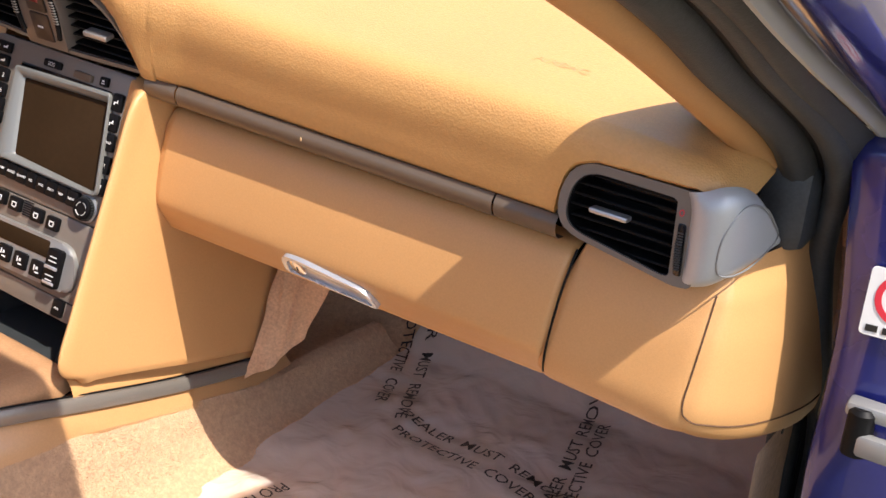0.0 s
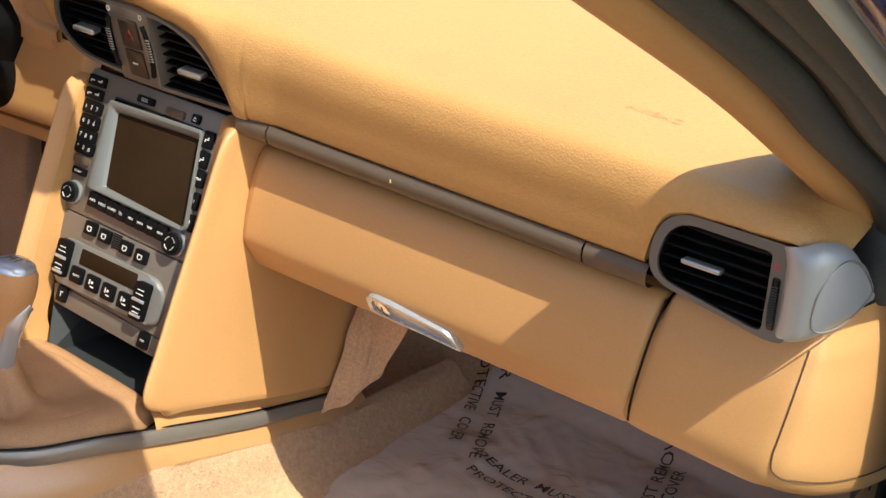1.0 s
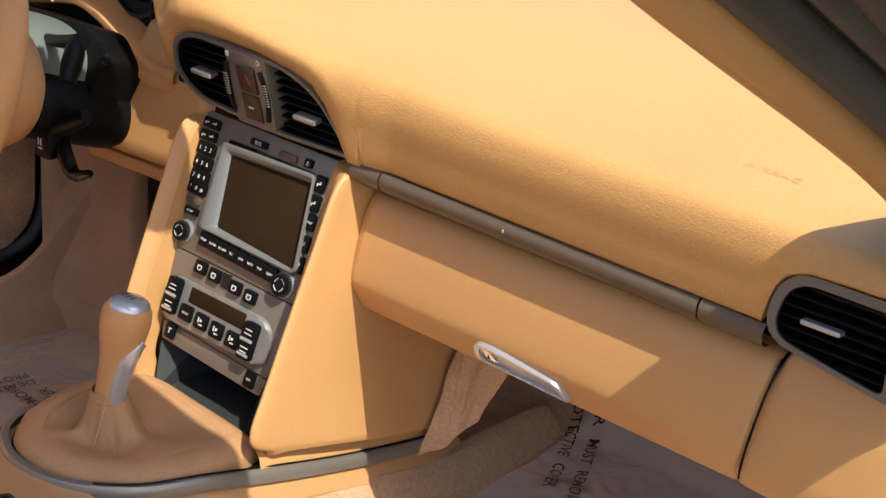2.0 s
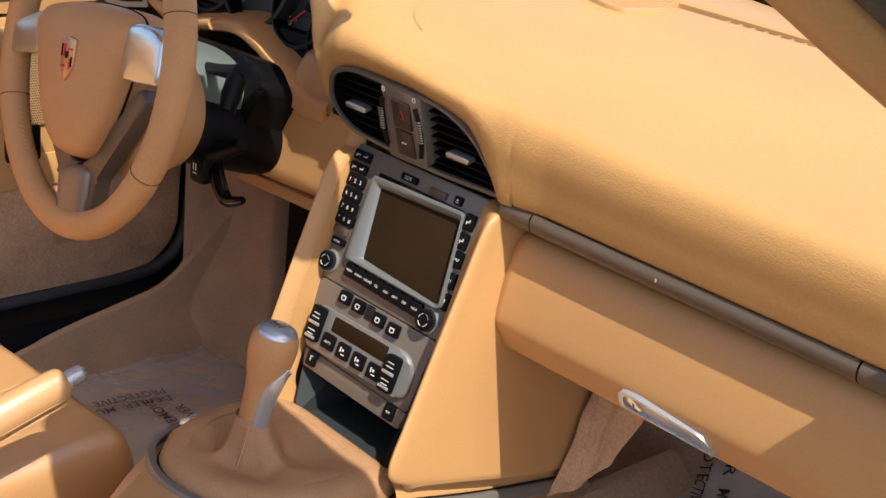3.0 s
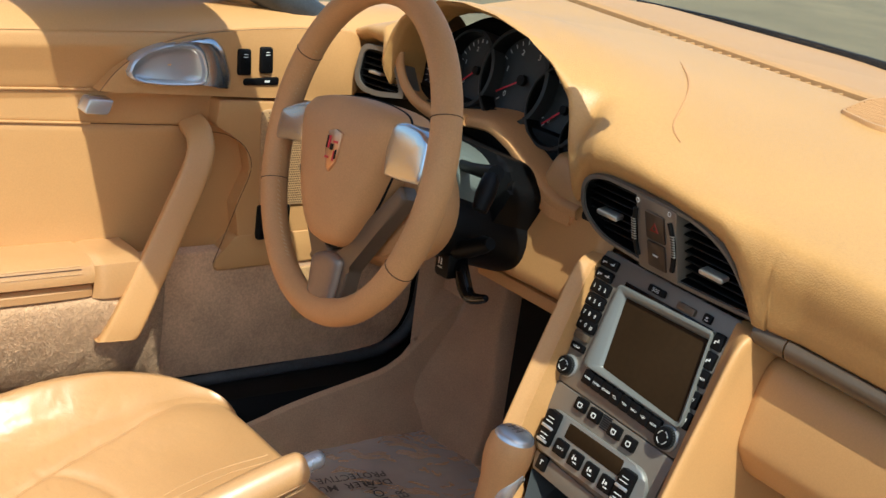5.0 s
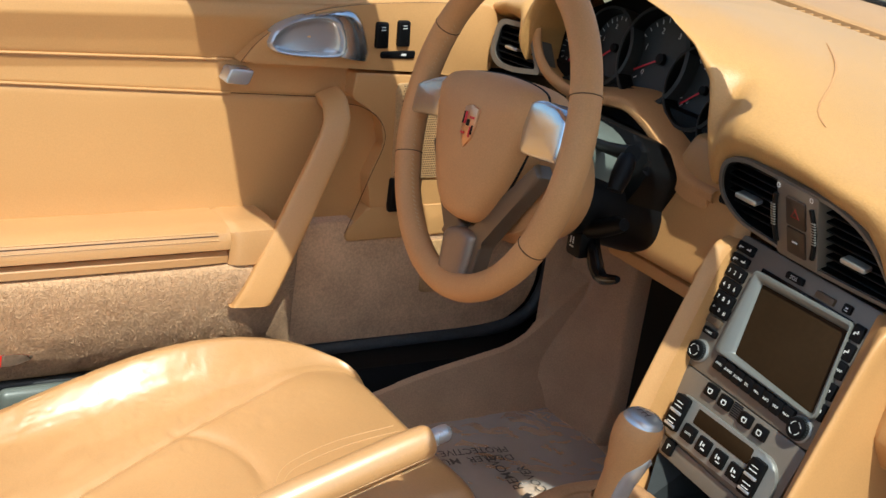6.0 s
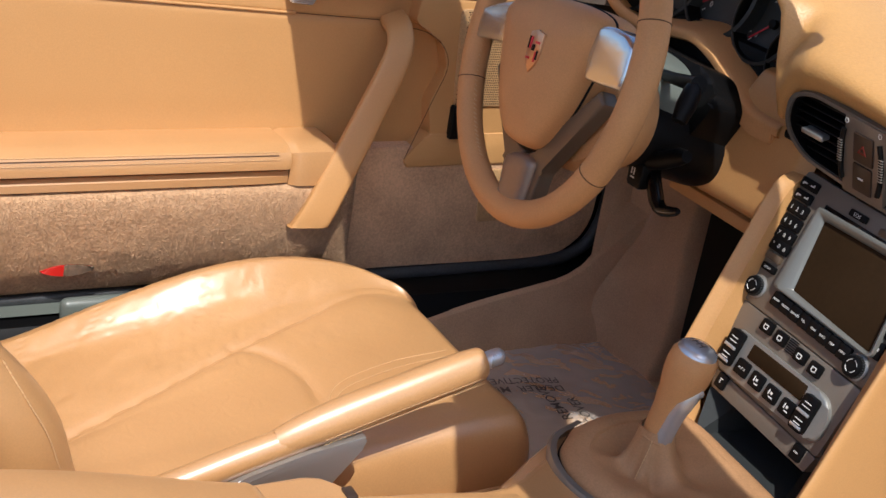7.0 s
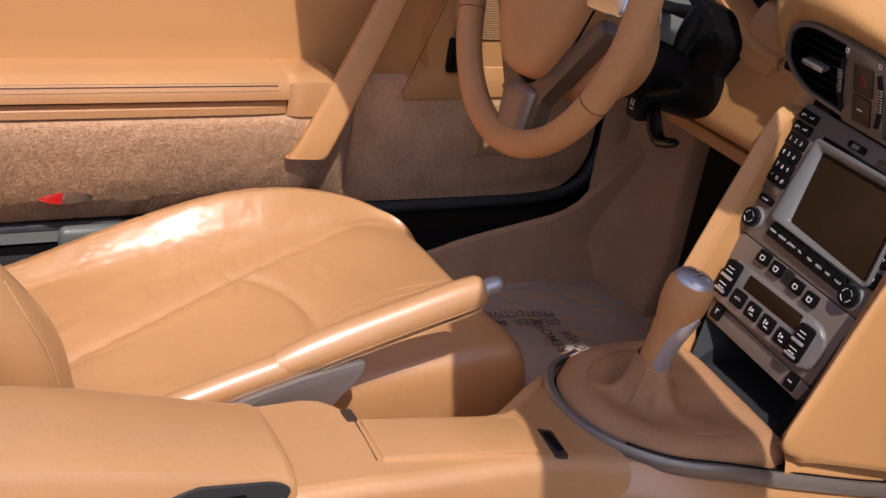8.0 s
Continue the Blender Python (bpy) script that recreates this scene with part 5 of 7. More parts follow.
# airbag hub: shield outline, domed
ho = [(-0.083, 0.036), (-0.062, 0.048), (0.0, 0.053), (0.062, 0.048), (0.083, 0.036), (0.078, 0.010), (0.058, -0.045), (0.034, -0.083), (0.014, -0.094), (-0.014, -0.094), (-0.034, -0.083), (-0.058, -0.045), (-0.078, 0.010)]
ho = [tuple(p_) for p_ in spline(ho + [ho[0]], 72)[:-1]]
rings = []
for s, z in ((0.99, -0.020), (1.0, 0.004), (0.985, 0.014), (0.95, 0.021), (0.86, 0.027), (0.65, 0.032), (0.35, 0.0345), (0.05, 0.0352)):
    rings.append([HM @ Vector((x * s, (y + 0.01) * s - 0.01, z - 0.012)) for x, y in ho])
part("hub", loft(rings), WORN, sw_, "domed tan airbag hub")
part("hub_gap", tube([HM @ Vector((x * 1.0, y * 1.0, -0.009)) for x, y in ho], 0.0016, 5, closed=True), BLACK, sw_)
part("hub_back", lathe([(0.070, -0.105), (0.092, -0.090), (0.104, -0.066), (0.106, -0.046), (0.094, -0.030), (0.060, -0.022)], WM @ pose(0.022, -0.040, 0) @ Matrix.Diagonal((1.12, 0.80, 1.0, 1.0)), 40), WORN, sw_, "tan rear shell of the hub")
for s in (-1, 1):
    if s > 0:
        o = [(0.0748, 0.0325), (0.0850, 0.0368), (0.0986, 0.0382), (0.1216, 0.0345), (0.1345, 0.0250), (0.1355, 0.0), (0.1340, -0.0130), (0.1050, -0.0142), (0.0775, -0.0133), (0.0738, 0.0091)]
    else:
        o = [(-0.0610, 0.0385), (-0.0740, 0.0395), (-0.1000, 0.0345), (-0.1345, 0.0240), (-0.1355, 0.0), (-0.1340, -0.0080), (-0.1046, -0.0055), (-0.0742, -0.0050), (-0.0695, 0.0190)]
    o = rounded(o, 0.004, 4)
    mx, my = sum(p_[0] for p_ in o) / len(o), sum(p_[1] for p_ in o) / len(o)
    rings = [[HM @ Vector((mx + (x - mx) * f, my + (y - my) * f, d)) for x, y in o] for f, d in ((1.0, -0.014), (1.0, 0.0050), (0.985, 0.0064), (0.95, 0.0074), (0.88, 0.0081), (0.60, 0.0090), (0.30, 0.0094), (0.05, 0.0095))]
    part("spoke_cap", loft(rings), BRIGHT, sw_, "satin silver spoke cap")
    # lower spoke: strut from the hub's foot
    o = [(s * 0.004, -0.098), (s * 0.022, -0.094), (s * 0.052, -0.058), (s * 0.088, -0.018), (s * 0.100, -0.030), (s * 0.066, -0.072), (s * 0.034, -0.112), (s * 0.030, -0.165), (s * 0.004, -0.165)]
    part("lower_spoke", prism(rounded(o, 0.004, 3), HM, -0.022, -0.006, 0.004, 3), TAUPE, sw_, "taupe lower spoke")
fo_ = [(-0.004, -0.168), (-0.0245, -0.168), (-0.0235, -0.145), (-0.0265, -0.122), (-0.0240, -0.108), (0.0, -0.101), (0.0230, -0.104), (0.0255, -0.118), (0.0245, -0.145), (0.0255, -0.168)]
fo_ = [tuple(p_) for p_ in spline(fo_ + [fo_[0]], 60)[:-1]]
rings = []
for f, d in ((1.0, -0.018), (1.0, -0.008), (0.97, -0.004), (0.90, -0.001), (0.75, 0.0010), (0.45, 0.0022), (0.05, 0.0026)):
    rings.append([HM @ Vector((x * f, (y + 0.135) * (0.35 + 0.65 * f) - 0.135, d)) for x, y in fo_])
part("spoke_foot", loft(rings), TAUPE2, sw_, "grey satin foot of the lower spoke")
# shield badge as plain shapes
sh = [(-0.0125, 0.018), (0.0, 0.0205), (0.0125, 0.018), (0.0125, 0.002), (0.009, -0.010), (0.0, -0.0185), (-0.009, -0.010), (-0.0125, 0.002)]
bd = part("badge", prism(sh, HM @ pose(0.012, -0.004, 0.0238) @ Matrix.Diagonal((0.92, 1.05, 1, 1)), -0.002, 0.0012, 0.0006), GOLD, sw_, "small brass shield badge")
for x, y, w, h, mt in ((-0.006, 0.008, 0.0022, 0.012, REDINK), (-0.0095, 0.008, 0.0018, 0.012, BLACK), (0.0065, -0.004, 0.0022, 0.010, REDINK), (0.0095, -0.002, 0.0016, 0.009, BLACK), (0.006, 0.009, 0.007, 0.0022, REDINK), (-0.006, -0.006, 0.006, 0.0022, REDINK), (0.0, 0.004, 0.004, 0.006, BLACK)):
    part("badge_field", box(x * 0.92 + 0.012, y * 1.05 - 0.004, 0.0254, w, h, 0.0012, m=HM), mt, bd)
part("horn_mark", bars([(0.052, 0.012, 0.006, 0.0012), (0.052, 0.016, 0.004, 0.0012), (-0.012, -0.052, 0.012, 0.002)], HM @ pose(0, 0, 0.0165)), TAUPE, sw_)

# ---- steering column with stalks ----
col = thing("steering_column", "black steering column shroud with stalks and ignition", "steering column", (-0.36, 0.25, 0.55))
CM = axes((-0.355, 0.132, 0.598), (1, 0, 0), (0, 0.26, 1))
def shroud(rows, name, mat, label):
    rings = []
    for z, w, h, dy in rows:
        rings.append([CM @ Vector((w * math.copysign(abs(math.cos(t)) ** 0.8, math.cos(t)), dy + h * math.copysign(abs(math.sin(t)) ** 0.8, math.sin(t)), z)) for t in np.linspace(0, 2 * math.pi, 40, endpoint=False)])
    part(name, loft(rings), mat, col, label)


# Sun on the black upper half is put into its grey-green colour.
shroud(((-0.050, 0.060, 0.030, -0.015), (-0.065, 0.080, 0.045, -0.020), (-0.10, 0.096, 0.055, -0.026), (-0.15, 0.100, 0.058, -0.030), (-0.24, 0.100, 0.058, -0.032)), "sunlit_upper_shroud", GREYGREEN, "black upper half of the shroud, sunlight put into its grey-green colour")
shroud(((-0.055, 0.060, 0.040, -0.062), (-0.08, 0.098, 0.052, -0.066), (-0.12, 0.118, 0.054, -0.070), (-0.24, 0.120, 0.054, -0.074)), "lower_shroud", BLACK, "black lower half of the shroud")
part("shroud_back", prism(rounded([(-0.16, -0.12), (0.060, -0.12), (0.100, -0.085), (0.128, -0.02), (0.130, 0.0), (0.10, 0.03), (-0.16, 0.03)], 0.02, 5), CM, -0.24, -0.17, 0.01), BLACK, col, "black collar behind the shroud")
part("stalk", tube([CM @ Vector(v) for v in ((0.08, 0.005, -0.12), (0.115, 0.008, -0.11), (0.15, 0.012, -0.10), (0.175, 0.016, -0.094))], [0.007, 0.0075, 0.009, 0.011], 12), BLACK, col, "black wiper stalk")
part("stalk_end", tube([CM @ Vector(v) for v in ((0.165, 0.012, -0.096), (0.172, 0.004, -0.092), (0.178, -0.012, -0.086), (0.182, -0.030, -0.082))], [0.010, 0.0145, 0.0145, 0.011], 12, flat=0.8), BLACK, col)
part("lower_stalk", tube([(-0.310, 0.252, 0.462), (-0.255, 0.244, 0.468), (-0.225, 0.240, 0.480), (-0.197, 0.239, 0.495), (-0.184, 0.238, 0.500)], [0.013, 0.0125, 0.0115, 0.0110, 0.0075], 14), BLACK, col, "black cruise stalk")
part("stalk_switch", box(-0.262, 0.243, 0.448, 0.030, 0.030, 0.036, 0.006), BLACK, col)
part("legend", bars([(-0.266, 0.452, 0.002, 0.009), (-0.261, 0.452, 0.002, 0.009), (-0.263, 0.444, 0.008, 0.002)], axes((0, 0.2275, 0), (1, 0, 0), (0, 0, 1))), WHITE, col)
part("tilt_lever", tube(spline([(-0.275, 0.262, 0.466), (-0.242, 0.246, 0.445), (-0.222, 0.240, 0.428), (-0.207, 0.238, 0.4225), (-0.190, 0.236, 0.427), (-0.174, 0.235, 0.434)], 20), [0.010] * 8 + [0.0095, 0.009, 0.009, 0.0085, 0.008, 0.0075, 0.007, 0.007, 0.0065, 0.006, 0.0055, 0.004], 10), GLOSSY, col, "black column release lever")

# ---- instrument cluster ----
ic = thing("instrument_cluster", "black instrument cluster with overlapping round gauges", "instruments", (-0.37, 0.40, 0.60))
GM = axes((-0.372, 0.405, 0.645), (1, 0, 0), (0, 0.22, 1))
part("backing", prism(rounded([(-0.235, -0.07), (0.225, -0.085), (0.225, 0.02), (0.12, 0.085), (-0.12, 0.085), (-0.235, 0.02)], 0.03, 5), GM, -0.03, -0.018), BLACK, ic, "black housing")


def gauge(x, y, r, needle, parent):
    d = part("gauge", lathe([(r, -0.020), (r * 1.0, 0.012), (r * 0.93, 0.014), (r * 0.90, 0.010), (r * 0.89, -0.008), (0.0005, -0.008)], GM @ pose(x, y, 0), 44), BLACK, parent, "round black gauge with white figures")
    part("bezel", lathe([(0.0005, -0.0079), (r * 0.91, -0.0078), (r * 0.92, 0.012), (r * 0.95, 0.0155), (r * 1.02, 0.0135), (r * 1.01, -0.019), (0.0005, -0.019)], GM @ pose(x, y, 0), 44), DARKBOX, d)
    bm = mesh()
    for a in range(-40, 221, 13):
        t = math.radians(a)
        box(0, r * 0.78, -0.0070, 0.0012, 0.006, 0.0006, m=GM @ pose(x, y, 0) @ pose(0, 0, 0, 0, 0, a - 90), bm=bm)
    part("scale_mark", bm, WHITE, d)
    for n_, a in enumerate(range(220, -41, -52)):
        t = math.radians(a)
        part("figure", lettering(str(n_), r * 0.17, GM @ pose(x + r * 0.58 * math.cos(t) - 0.003, y + r * 0.58 * math.sin(t) - 0.003, -0.0072), depth=0.0002), WHITE, d)
    part("needle", box(0, r * 0.36, -0.0035, 0.0022, r * 0.78, 0.001, m=GM @ pose(x, y, 0) @ pose(0, 0, 0, 0, 0, needle)), REDINK, d, "red needle")
    part("needle_hub", lathe([(r * 0.12, -0.006), (r * 0.11, -0.001), (0.0005, 0)], GM @ pose(x, y, 0), 20), BLACK, d)


gauge(-0.175, -0.018, 0.046, 150, ic)
gauge(-0.098, 0.004, 0.055, 130, ic)
gauge(0.0, 0.012, 0.068, 120, ic)
gauge(0.096, -0.006, 0.055, 130, ic)
gauge(0.166, -0.036, 0.044, 150, ic)
part("trip_button", lathe([(0.008, -0.01), (0.008, 0.012), (0.0005, 0.013)], GM @ pose(0.185, -0.070, 0.01), 16), BLACK, ic)

# ---- driver's seat ----
seat = thing("car_seat", "tan leather sports seat with raised bolsters", "car seat", (-0.37, -0.2, 0.012), group="front seats")


def tab(y, ys, vs):
    """Table lookup, eased over a hand's width."""
    return float(np.mean(np.interp(y + np.linspace(-0.045, 0.045, 11), ys, vs)))


SY = [-0.50, -0.45, -0.35, -0.22, -0.12, -0.02, 0.05, 0.10]


def seat_row(y, drop):
    """Cross-section of the cushion at y: far side, far bolster, insert, near bolster, near side."""
    cx, cz = tab(y, SY, [-0.545, -0.550, -0.566, -0.578, -0.582, -0.572, -0.545, -0.50]), tab(y, SY, [0.122, 0.134, 0.163, 0.198, 0.208, 0.200, 0.184, 0.163])
    sx, sz = tab(y, SY, [-0.310, -0.335, -0.372, -0.428, -0.466, -0.503, -0.522, -0.49]), tab(y, SY, [0.108, 0.117, 0.134, 0.156, 0.170, 0.182, 0.177, 0.160])
    lift = tab(y, SY, [0, 0, 0.7, 1.5, 1.5, 0.8, 0.1, 0])
    cx, cz = cx + 0.02 * lift, cz + 0.0105 * lift
    mz = tab(y, SY, [0.108, 0.116, 0.131, 0.146, 0.157, 0.164, 0.168, 0.163])
    g1_, g2_, g3_, g4_ = (min(a_, b_ * (sx - cx)) for a_, b_ in ((0.008, 0.094), (0.021, 0.22), (0.034, 0.36), (0.054, 0.50)))
    p_ = [(cx - 0.012, 0.055), (cx - 0.026, 0.10), (cx - 0.026, cz - 0.035), (cx - 0.016, cz - 0.006), (cx - 0.002, cz), (cx + g1_, cz - 0.06 * (cz - sz)), (cx + g2_, cz - 0.30 * (cz - sz)), (cx + g3_, cz - 0.56 * (cz - sz)), (cx + g4_, cz - 0.76 * (cz - sz)), (0.35 * cx + 0.65 * sx, 0.10 * cz + 0.90 * sz), (sx - 0.01, sz + 0.001), (sx + 0.015, sz - 0.002),
          (0.5 * sx - 0.155, mz), (-0.275, mz + 0.001), (-0.235, mz + 0.004), (-0.205, mz + 0.004), (-0.185, mz - 0.002), (-0.173, mz - 0.022), (-0.170, 0.095), (-0.174, 0.055)]
    return [(x, y, (z - drop if z > 0.09 else z) + (0.0016 * noise.noise((x * 35 + y * 20, y * 14 - x * 10, 3)) if cx < x < sx else 0.0)) for x, z in spline(p_, 170)]


SEAMS = [spline([(tab(y, SY, [-0.310, -0.335, -0.372, -0.428, -0.466, -0.503, -0.522, -0.49]), y) for y in np.linspace(-0.48, 0.055, 14)], 120),
         spline([(-0.436, -0.211), (-0.416, -0.173), (-0.378, -0.148), (-0.326, -0.142), (-0.286, -0.150), (-0.262, -0.175), (-0.256, -0.20)], 60)]


def drawn_in(row):
    """Sinks the seams into the padding and adds creases across the worn bolster."""
    out = []
    for x, y, z in row:
        if z > 0.10:
            d0 = float(np.min(np.hypot(SEAMS[0][:, 0] - x, SEAMS[0][:, 1] - y)))
            d1 = float(np.min(np.hypot(SEAMS[1][:, 0] - x, SEAMS[1][:, 1] - y)))
            k2 = min(1.0, max(0.45, (0.02 - y) / 0.10))
            z -= k2 * max(0.0045 * math.exp(-(d0 / 0.0045) ** 2) + 0.0030 * math.exp(-(d0 / 0.016) ** 2), 0.0042 * math.exp(-(d1 / 0.0060) ** 2) + 0.0030 * math.exp(-(d1 / 0.017) ** 2))
            if x < -0.40:
                c = noise.noise((x * 16 + y * 34, y * 10 - x * 7, 8.0))
                z -= 0.0013 * max(0.0, 1 - abs(c) / 0.09) * min(1.0, max(0.0, (0.02 - y) / 0.2))
                z += 0.0005 * noise.noise((x * 60, y * 45, 2.0))
        out.append((x, y, z))
    return out


rows = [drawn_in(seat_row(y, 0.0)) for y in np.linspace(-0.50, 0.06, 112)]
front = seat_row(0.06, 0.0)
for k in np.linspace(0.10, 1.0, 14):
    t = k * math.pi / 2
    row = []
    for x, y, z in drawn_in(front):
        far = min(1.0, max(0.0, (-0.44 - x) / 0.09)) * math.sin(t)
        z -= 0.016 * far if z > 0.12 else 0.0
        row.append((-0.375 + (x + 0.036 * far + 0.375) * (1 - 0.10 * (1 - math.cos(t))), y + 0.042 * math.sin(t), max(0.055, z - (z - 0.075) * (1 - math.cos(t)) ** 1.3)))
    rows.append(row)
rows.append([(x * 1.0, y - 0.012, 0.05) for x, y, z in rows[-1]])
bm, vs = grid(rows)
part("cushion", bm, LEATHER2, seat, "creased tan leather cushion")
part("seat_base", box(-0.375, -0.20, 0.038, 0.34, 0.46, 0.05, 0.01), BLACK, seat, "black seat frame")


def cushion_z(x, y):
    r = np.array(seat_row(min(y, 0.06), 0.0))
    r = r[18:152]
    z = float(np.interp(x, r[:, 0], r[:, 2]))
    return z - max(0, y - 0.06) * 0.5


def on_seat(pts, lift=0.0006):
    return [(x, y, cushion_z(x, y) + lift) for x, y in pts]


for st_ in ([(-0.283, -0.139), (-0.312, -0.118), (-0.331, -0.082), (-0.347, -0.018), (-0.354, 0.058)], [(-0.271, -0.135), (-0.298, -0.116), (-0.315, -0.082), (-0.332, -0.011), (-0.339, 0.058)]):
    stitches(on_seat(st_, 0.001), seat, every=0.005)
part("piping", tube(spline([(-0.170, -0.30, 0.088), (-0.168, -0.1, 0.080), (-0.170, 0.04, 0.072), (-0.195, 0.092, 0.075), (-0.27, 0.104, 0.08)], 40), 0.0028, 8), LEATHER2, seat)
# backrest with side bolsters
BM = axes((-0.375, -0.525, 0.13), (1, 0, 0), (0, -0.34, 1))


def pillow(outline_w, h0, h1, depth, name, x0, label):
    rings = []
    for s, d in ((0.05, depth), (0.4, depth * 0.98), (0.65, depth * 0.88), (0.82, depth * 0.68), (0.93, depth * 0.40), (1.0, 0.0), (0.98, -0.05)):
        ring = []
        for t in np.linspace(0, 2 * math.pi, 56, endpoint=False):
            cx = outline_w * math.copysign(abs(math.cos(t)) ** 0.6, math.cos(t))
            cy = (h1 - h0) / 2 * math.copysign(abs(math.sin(t)) ** 0.5, math.sin(t))
            ring.append(BM @ Vector((x0 + cx * s, (h0 + h1) / 2 + cy * s, d)))
        rings.append(ring)
    part(name, loft(rings), LEATHER2, seat, label)


pillow(0.135, 0.0, 0.56, 0.035, "backrest", 0.0, "tan leather backrest")
for cx, cy in ((0.160, [(-0.46, 0.06), (-0.500, 0.13), (-0.522, 0.21), (-0.562, 0.27), (-0.62, 0.33), (-0.70, 0.40)]), (-0.150, [(-0.54, 0.06), (-0.560, 0.14), (-0.575, 0.24), (-0.600, 0.34), (-0.60, 0.44), (-0.68, 0.54)])):
    part("back_bolster", tube(spline([(-0.375 + cx, y, z) for y, z in cy], 30), [0.03] + [0.052] * 27 + [0.04, 0.02], 20, flat=1.0), LEATHER2, seat, "raised back bolster")
pillow(0.11, 0.50, 0.72, 0.03, "headrest", 0.0, "integrated headrest")
stitches([(-0.174, -0.464, 0.15), (-0.1755, -0.479, 0.19), (-0.1755, -0.491, 0.229), (-0.1795, -0.510, 0.268), (-0.1945, -0.531, 0.308)], seat, every=0.005, r=0.0009)
part("side_handle", box(-0.622, -0.325, 0.128, 0.022, 0.125, 0.040, 0.011, seg=4), GREYGREEN, seat, "grey plastic seat adjuster")

pseat = copy_thing(seat, pose(0.40, -0.34, 0.012))
pseat["label"] = "tan leather passenger seat slid back from the footwell"

# ---- driver's door ----
door = thing("driver_door", "closed tan leather door card with armrest and pull strap", "car door", (-0.70, 0.0, 0.12))
DX = -0.682


def dpanel(name, outline, lo, hi, mat, bev=0.004, label="", r=0.01):
    """A plate on the door: outline in (y, z), lo and hi in metres off the door's face into the car."""
    o = rounded(outline, r, 4) if r else outline
    m = axes((DX, 0, 0), (0, 1, 0), (0, 0, 1))
    return part(name, prism(o, m, lo, hi, bev, 3), mat, door, label)


dpanel("door_body", [(-1.2, 0.13), (0.50, 0.125), (0.545, 0.14), (0.565, 0.19), (0.565, 0.62), (0.50, 0.66), (-1.2, 0.66)], -0.19, -0.135, HARD, 0.006, "tan door body", r=0.02)
# door skin in three strips that meet at piped seams
SKIN = [(0.290, -0.030), (0.345, -0.022), (0.40, -0.020), (0.46, -0.020), (0.51, -0.021), (0.56, -0.024), (0.60, -0.013), (0.635, 0.000), (0.655, -0.003), (0.668, -0.014), (0.680, -0.032), (0.688, -0.060), (0.688, -0.10)]


def skin_x(z):
    return DX + float(np.interp(z, [k[0] for k in SKIN[:10]], [k[1] for k in SKIN[:10]]))


def seam_1(y):
    return 0.571 - 0.026 * (y + 0.07)


def seam_2(y):
    return 0.523 - 0.050 * (y + 0.055)


def strip(name, y1, lo_, hi_, label, n):
    rows = []
    for y in np.linspace(-1.2, y1, 70):
        a, b = lo_(y), hi_(y)
        row = [(skin_x(a) - 0.006, y, a + 0.0004)]
        for t in np.linspace(0, 1, n):
            z = a + (b - a) * t
            edge = 0.0025 * max(0.0, 1 - t * (b - a) / 0.006) ** 2 + 0.0025 * max(0.0, 1 - (1 - t) * (b - a) / 0.006) ** 2
            row.append((skin_x(z) - edge + 0.0016 * noise.noise((y * 3, z * 5, 2)), y, z))
        row.append((skin_x(b) - 0.006, y, b - 0.0004))
        rows.append(row)
    part(name, grid(rows)[0], LEATHER, door, label)


strip("door_card", 0.20, lambda y: 0.290, seam_2, "main leather door card", 40)
strip("middle_band", 0.20, seam_2, seam_1, "horizontal leather band", 24)
strip("upper_roll", 0.56, seam_1, lambda y: 0.655, "padded leather roll under the window", 24)
rows = []
for y in np.linspace(-1.2, 0.56, 30):
    rows.append([(DX + dx, y, z) for z, dx in ((0.655, -0.0032), (0.668, -0.014), (0.680, -0.032), (0.688, -0.060), (0.688, -0.10))])
part("top_ledge", grid(rows)[0], LEATHER, door, "leather ledge under the window")
for sm_ in (seam_1, seam_2):
    part("piping", tube([(skin_x(sm_(y)) + 0.0005, y, sm_(y) + 0.001) for y in np.linspace(-1.2, -0.062, 30)], 0.0021, 7), LEATHER, door)
part("band_seam", tube([(skin_x(seam_2(y)) + 0.0003, y, seam_2(y) + 0.001) for y in np.linspace(-0.06, 0.12, 12)], 0.0006, 6), SEAM, door)
# handle panel, leaf shaped
leaf = [(-0.060, 0.575), (-0.035, 0.605), (0.005, 0.632), (0.06, 0.650), (0.14, 0.660), (0.26, 0.664), (0.34, 0.655), (0.34, 0.560), (0.22, 0.562), (0.12, 0.566), (0.03, 0.571)]
dpanel("handle_panel", [tuple(p_) for p_ in spline(leaf + [leaf[0]], 60)[:-1]], -0.13, 0.009, LEATHER, 0.004, "leather handle panel", 0)
part("leaf_seam", tube([(DX + 0.006, y, z) for y, z in spline(leaf[:7], 30)], 0.0006, 6), SEAM, door)
part("leaf_seam", tube([(DX + 0.006, y, z) for y, z in spline([leaf[0], leaf[10], leaf[9], leaf[8], leaf[7]], 30)], 0.0006, 6), SEAM, door)
dm2 = axes((DX, 0, 0), (0, 1, 0), (0, 0, 1))
bow = spline([(-0.026, 0.604), (-0.019, 0.619), (-0.001, 0.632), (0.026, 0.641), (0.056, 0.644), (0.078, 0.636), (0.089, 0.614), (0.091, 0.596), (0.083, 0.585), (0.039, 0.584), (-0.003, 0.588), (-0.022, 0.595), (-0.026, 0.604)], 72)[:-1]
bow = [tuple(p_) for p_ in bow]
bow_i = [((y - 0.036) * 0.885 + 0.036, (z - 0.612) * 0.82 + 0.612) for y, z in bow]
rings = []
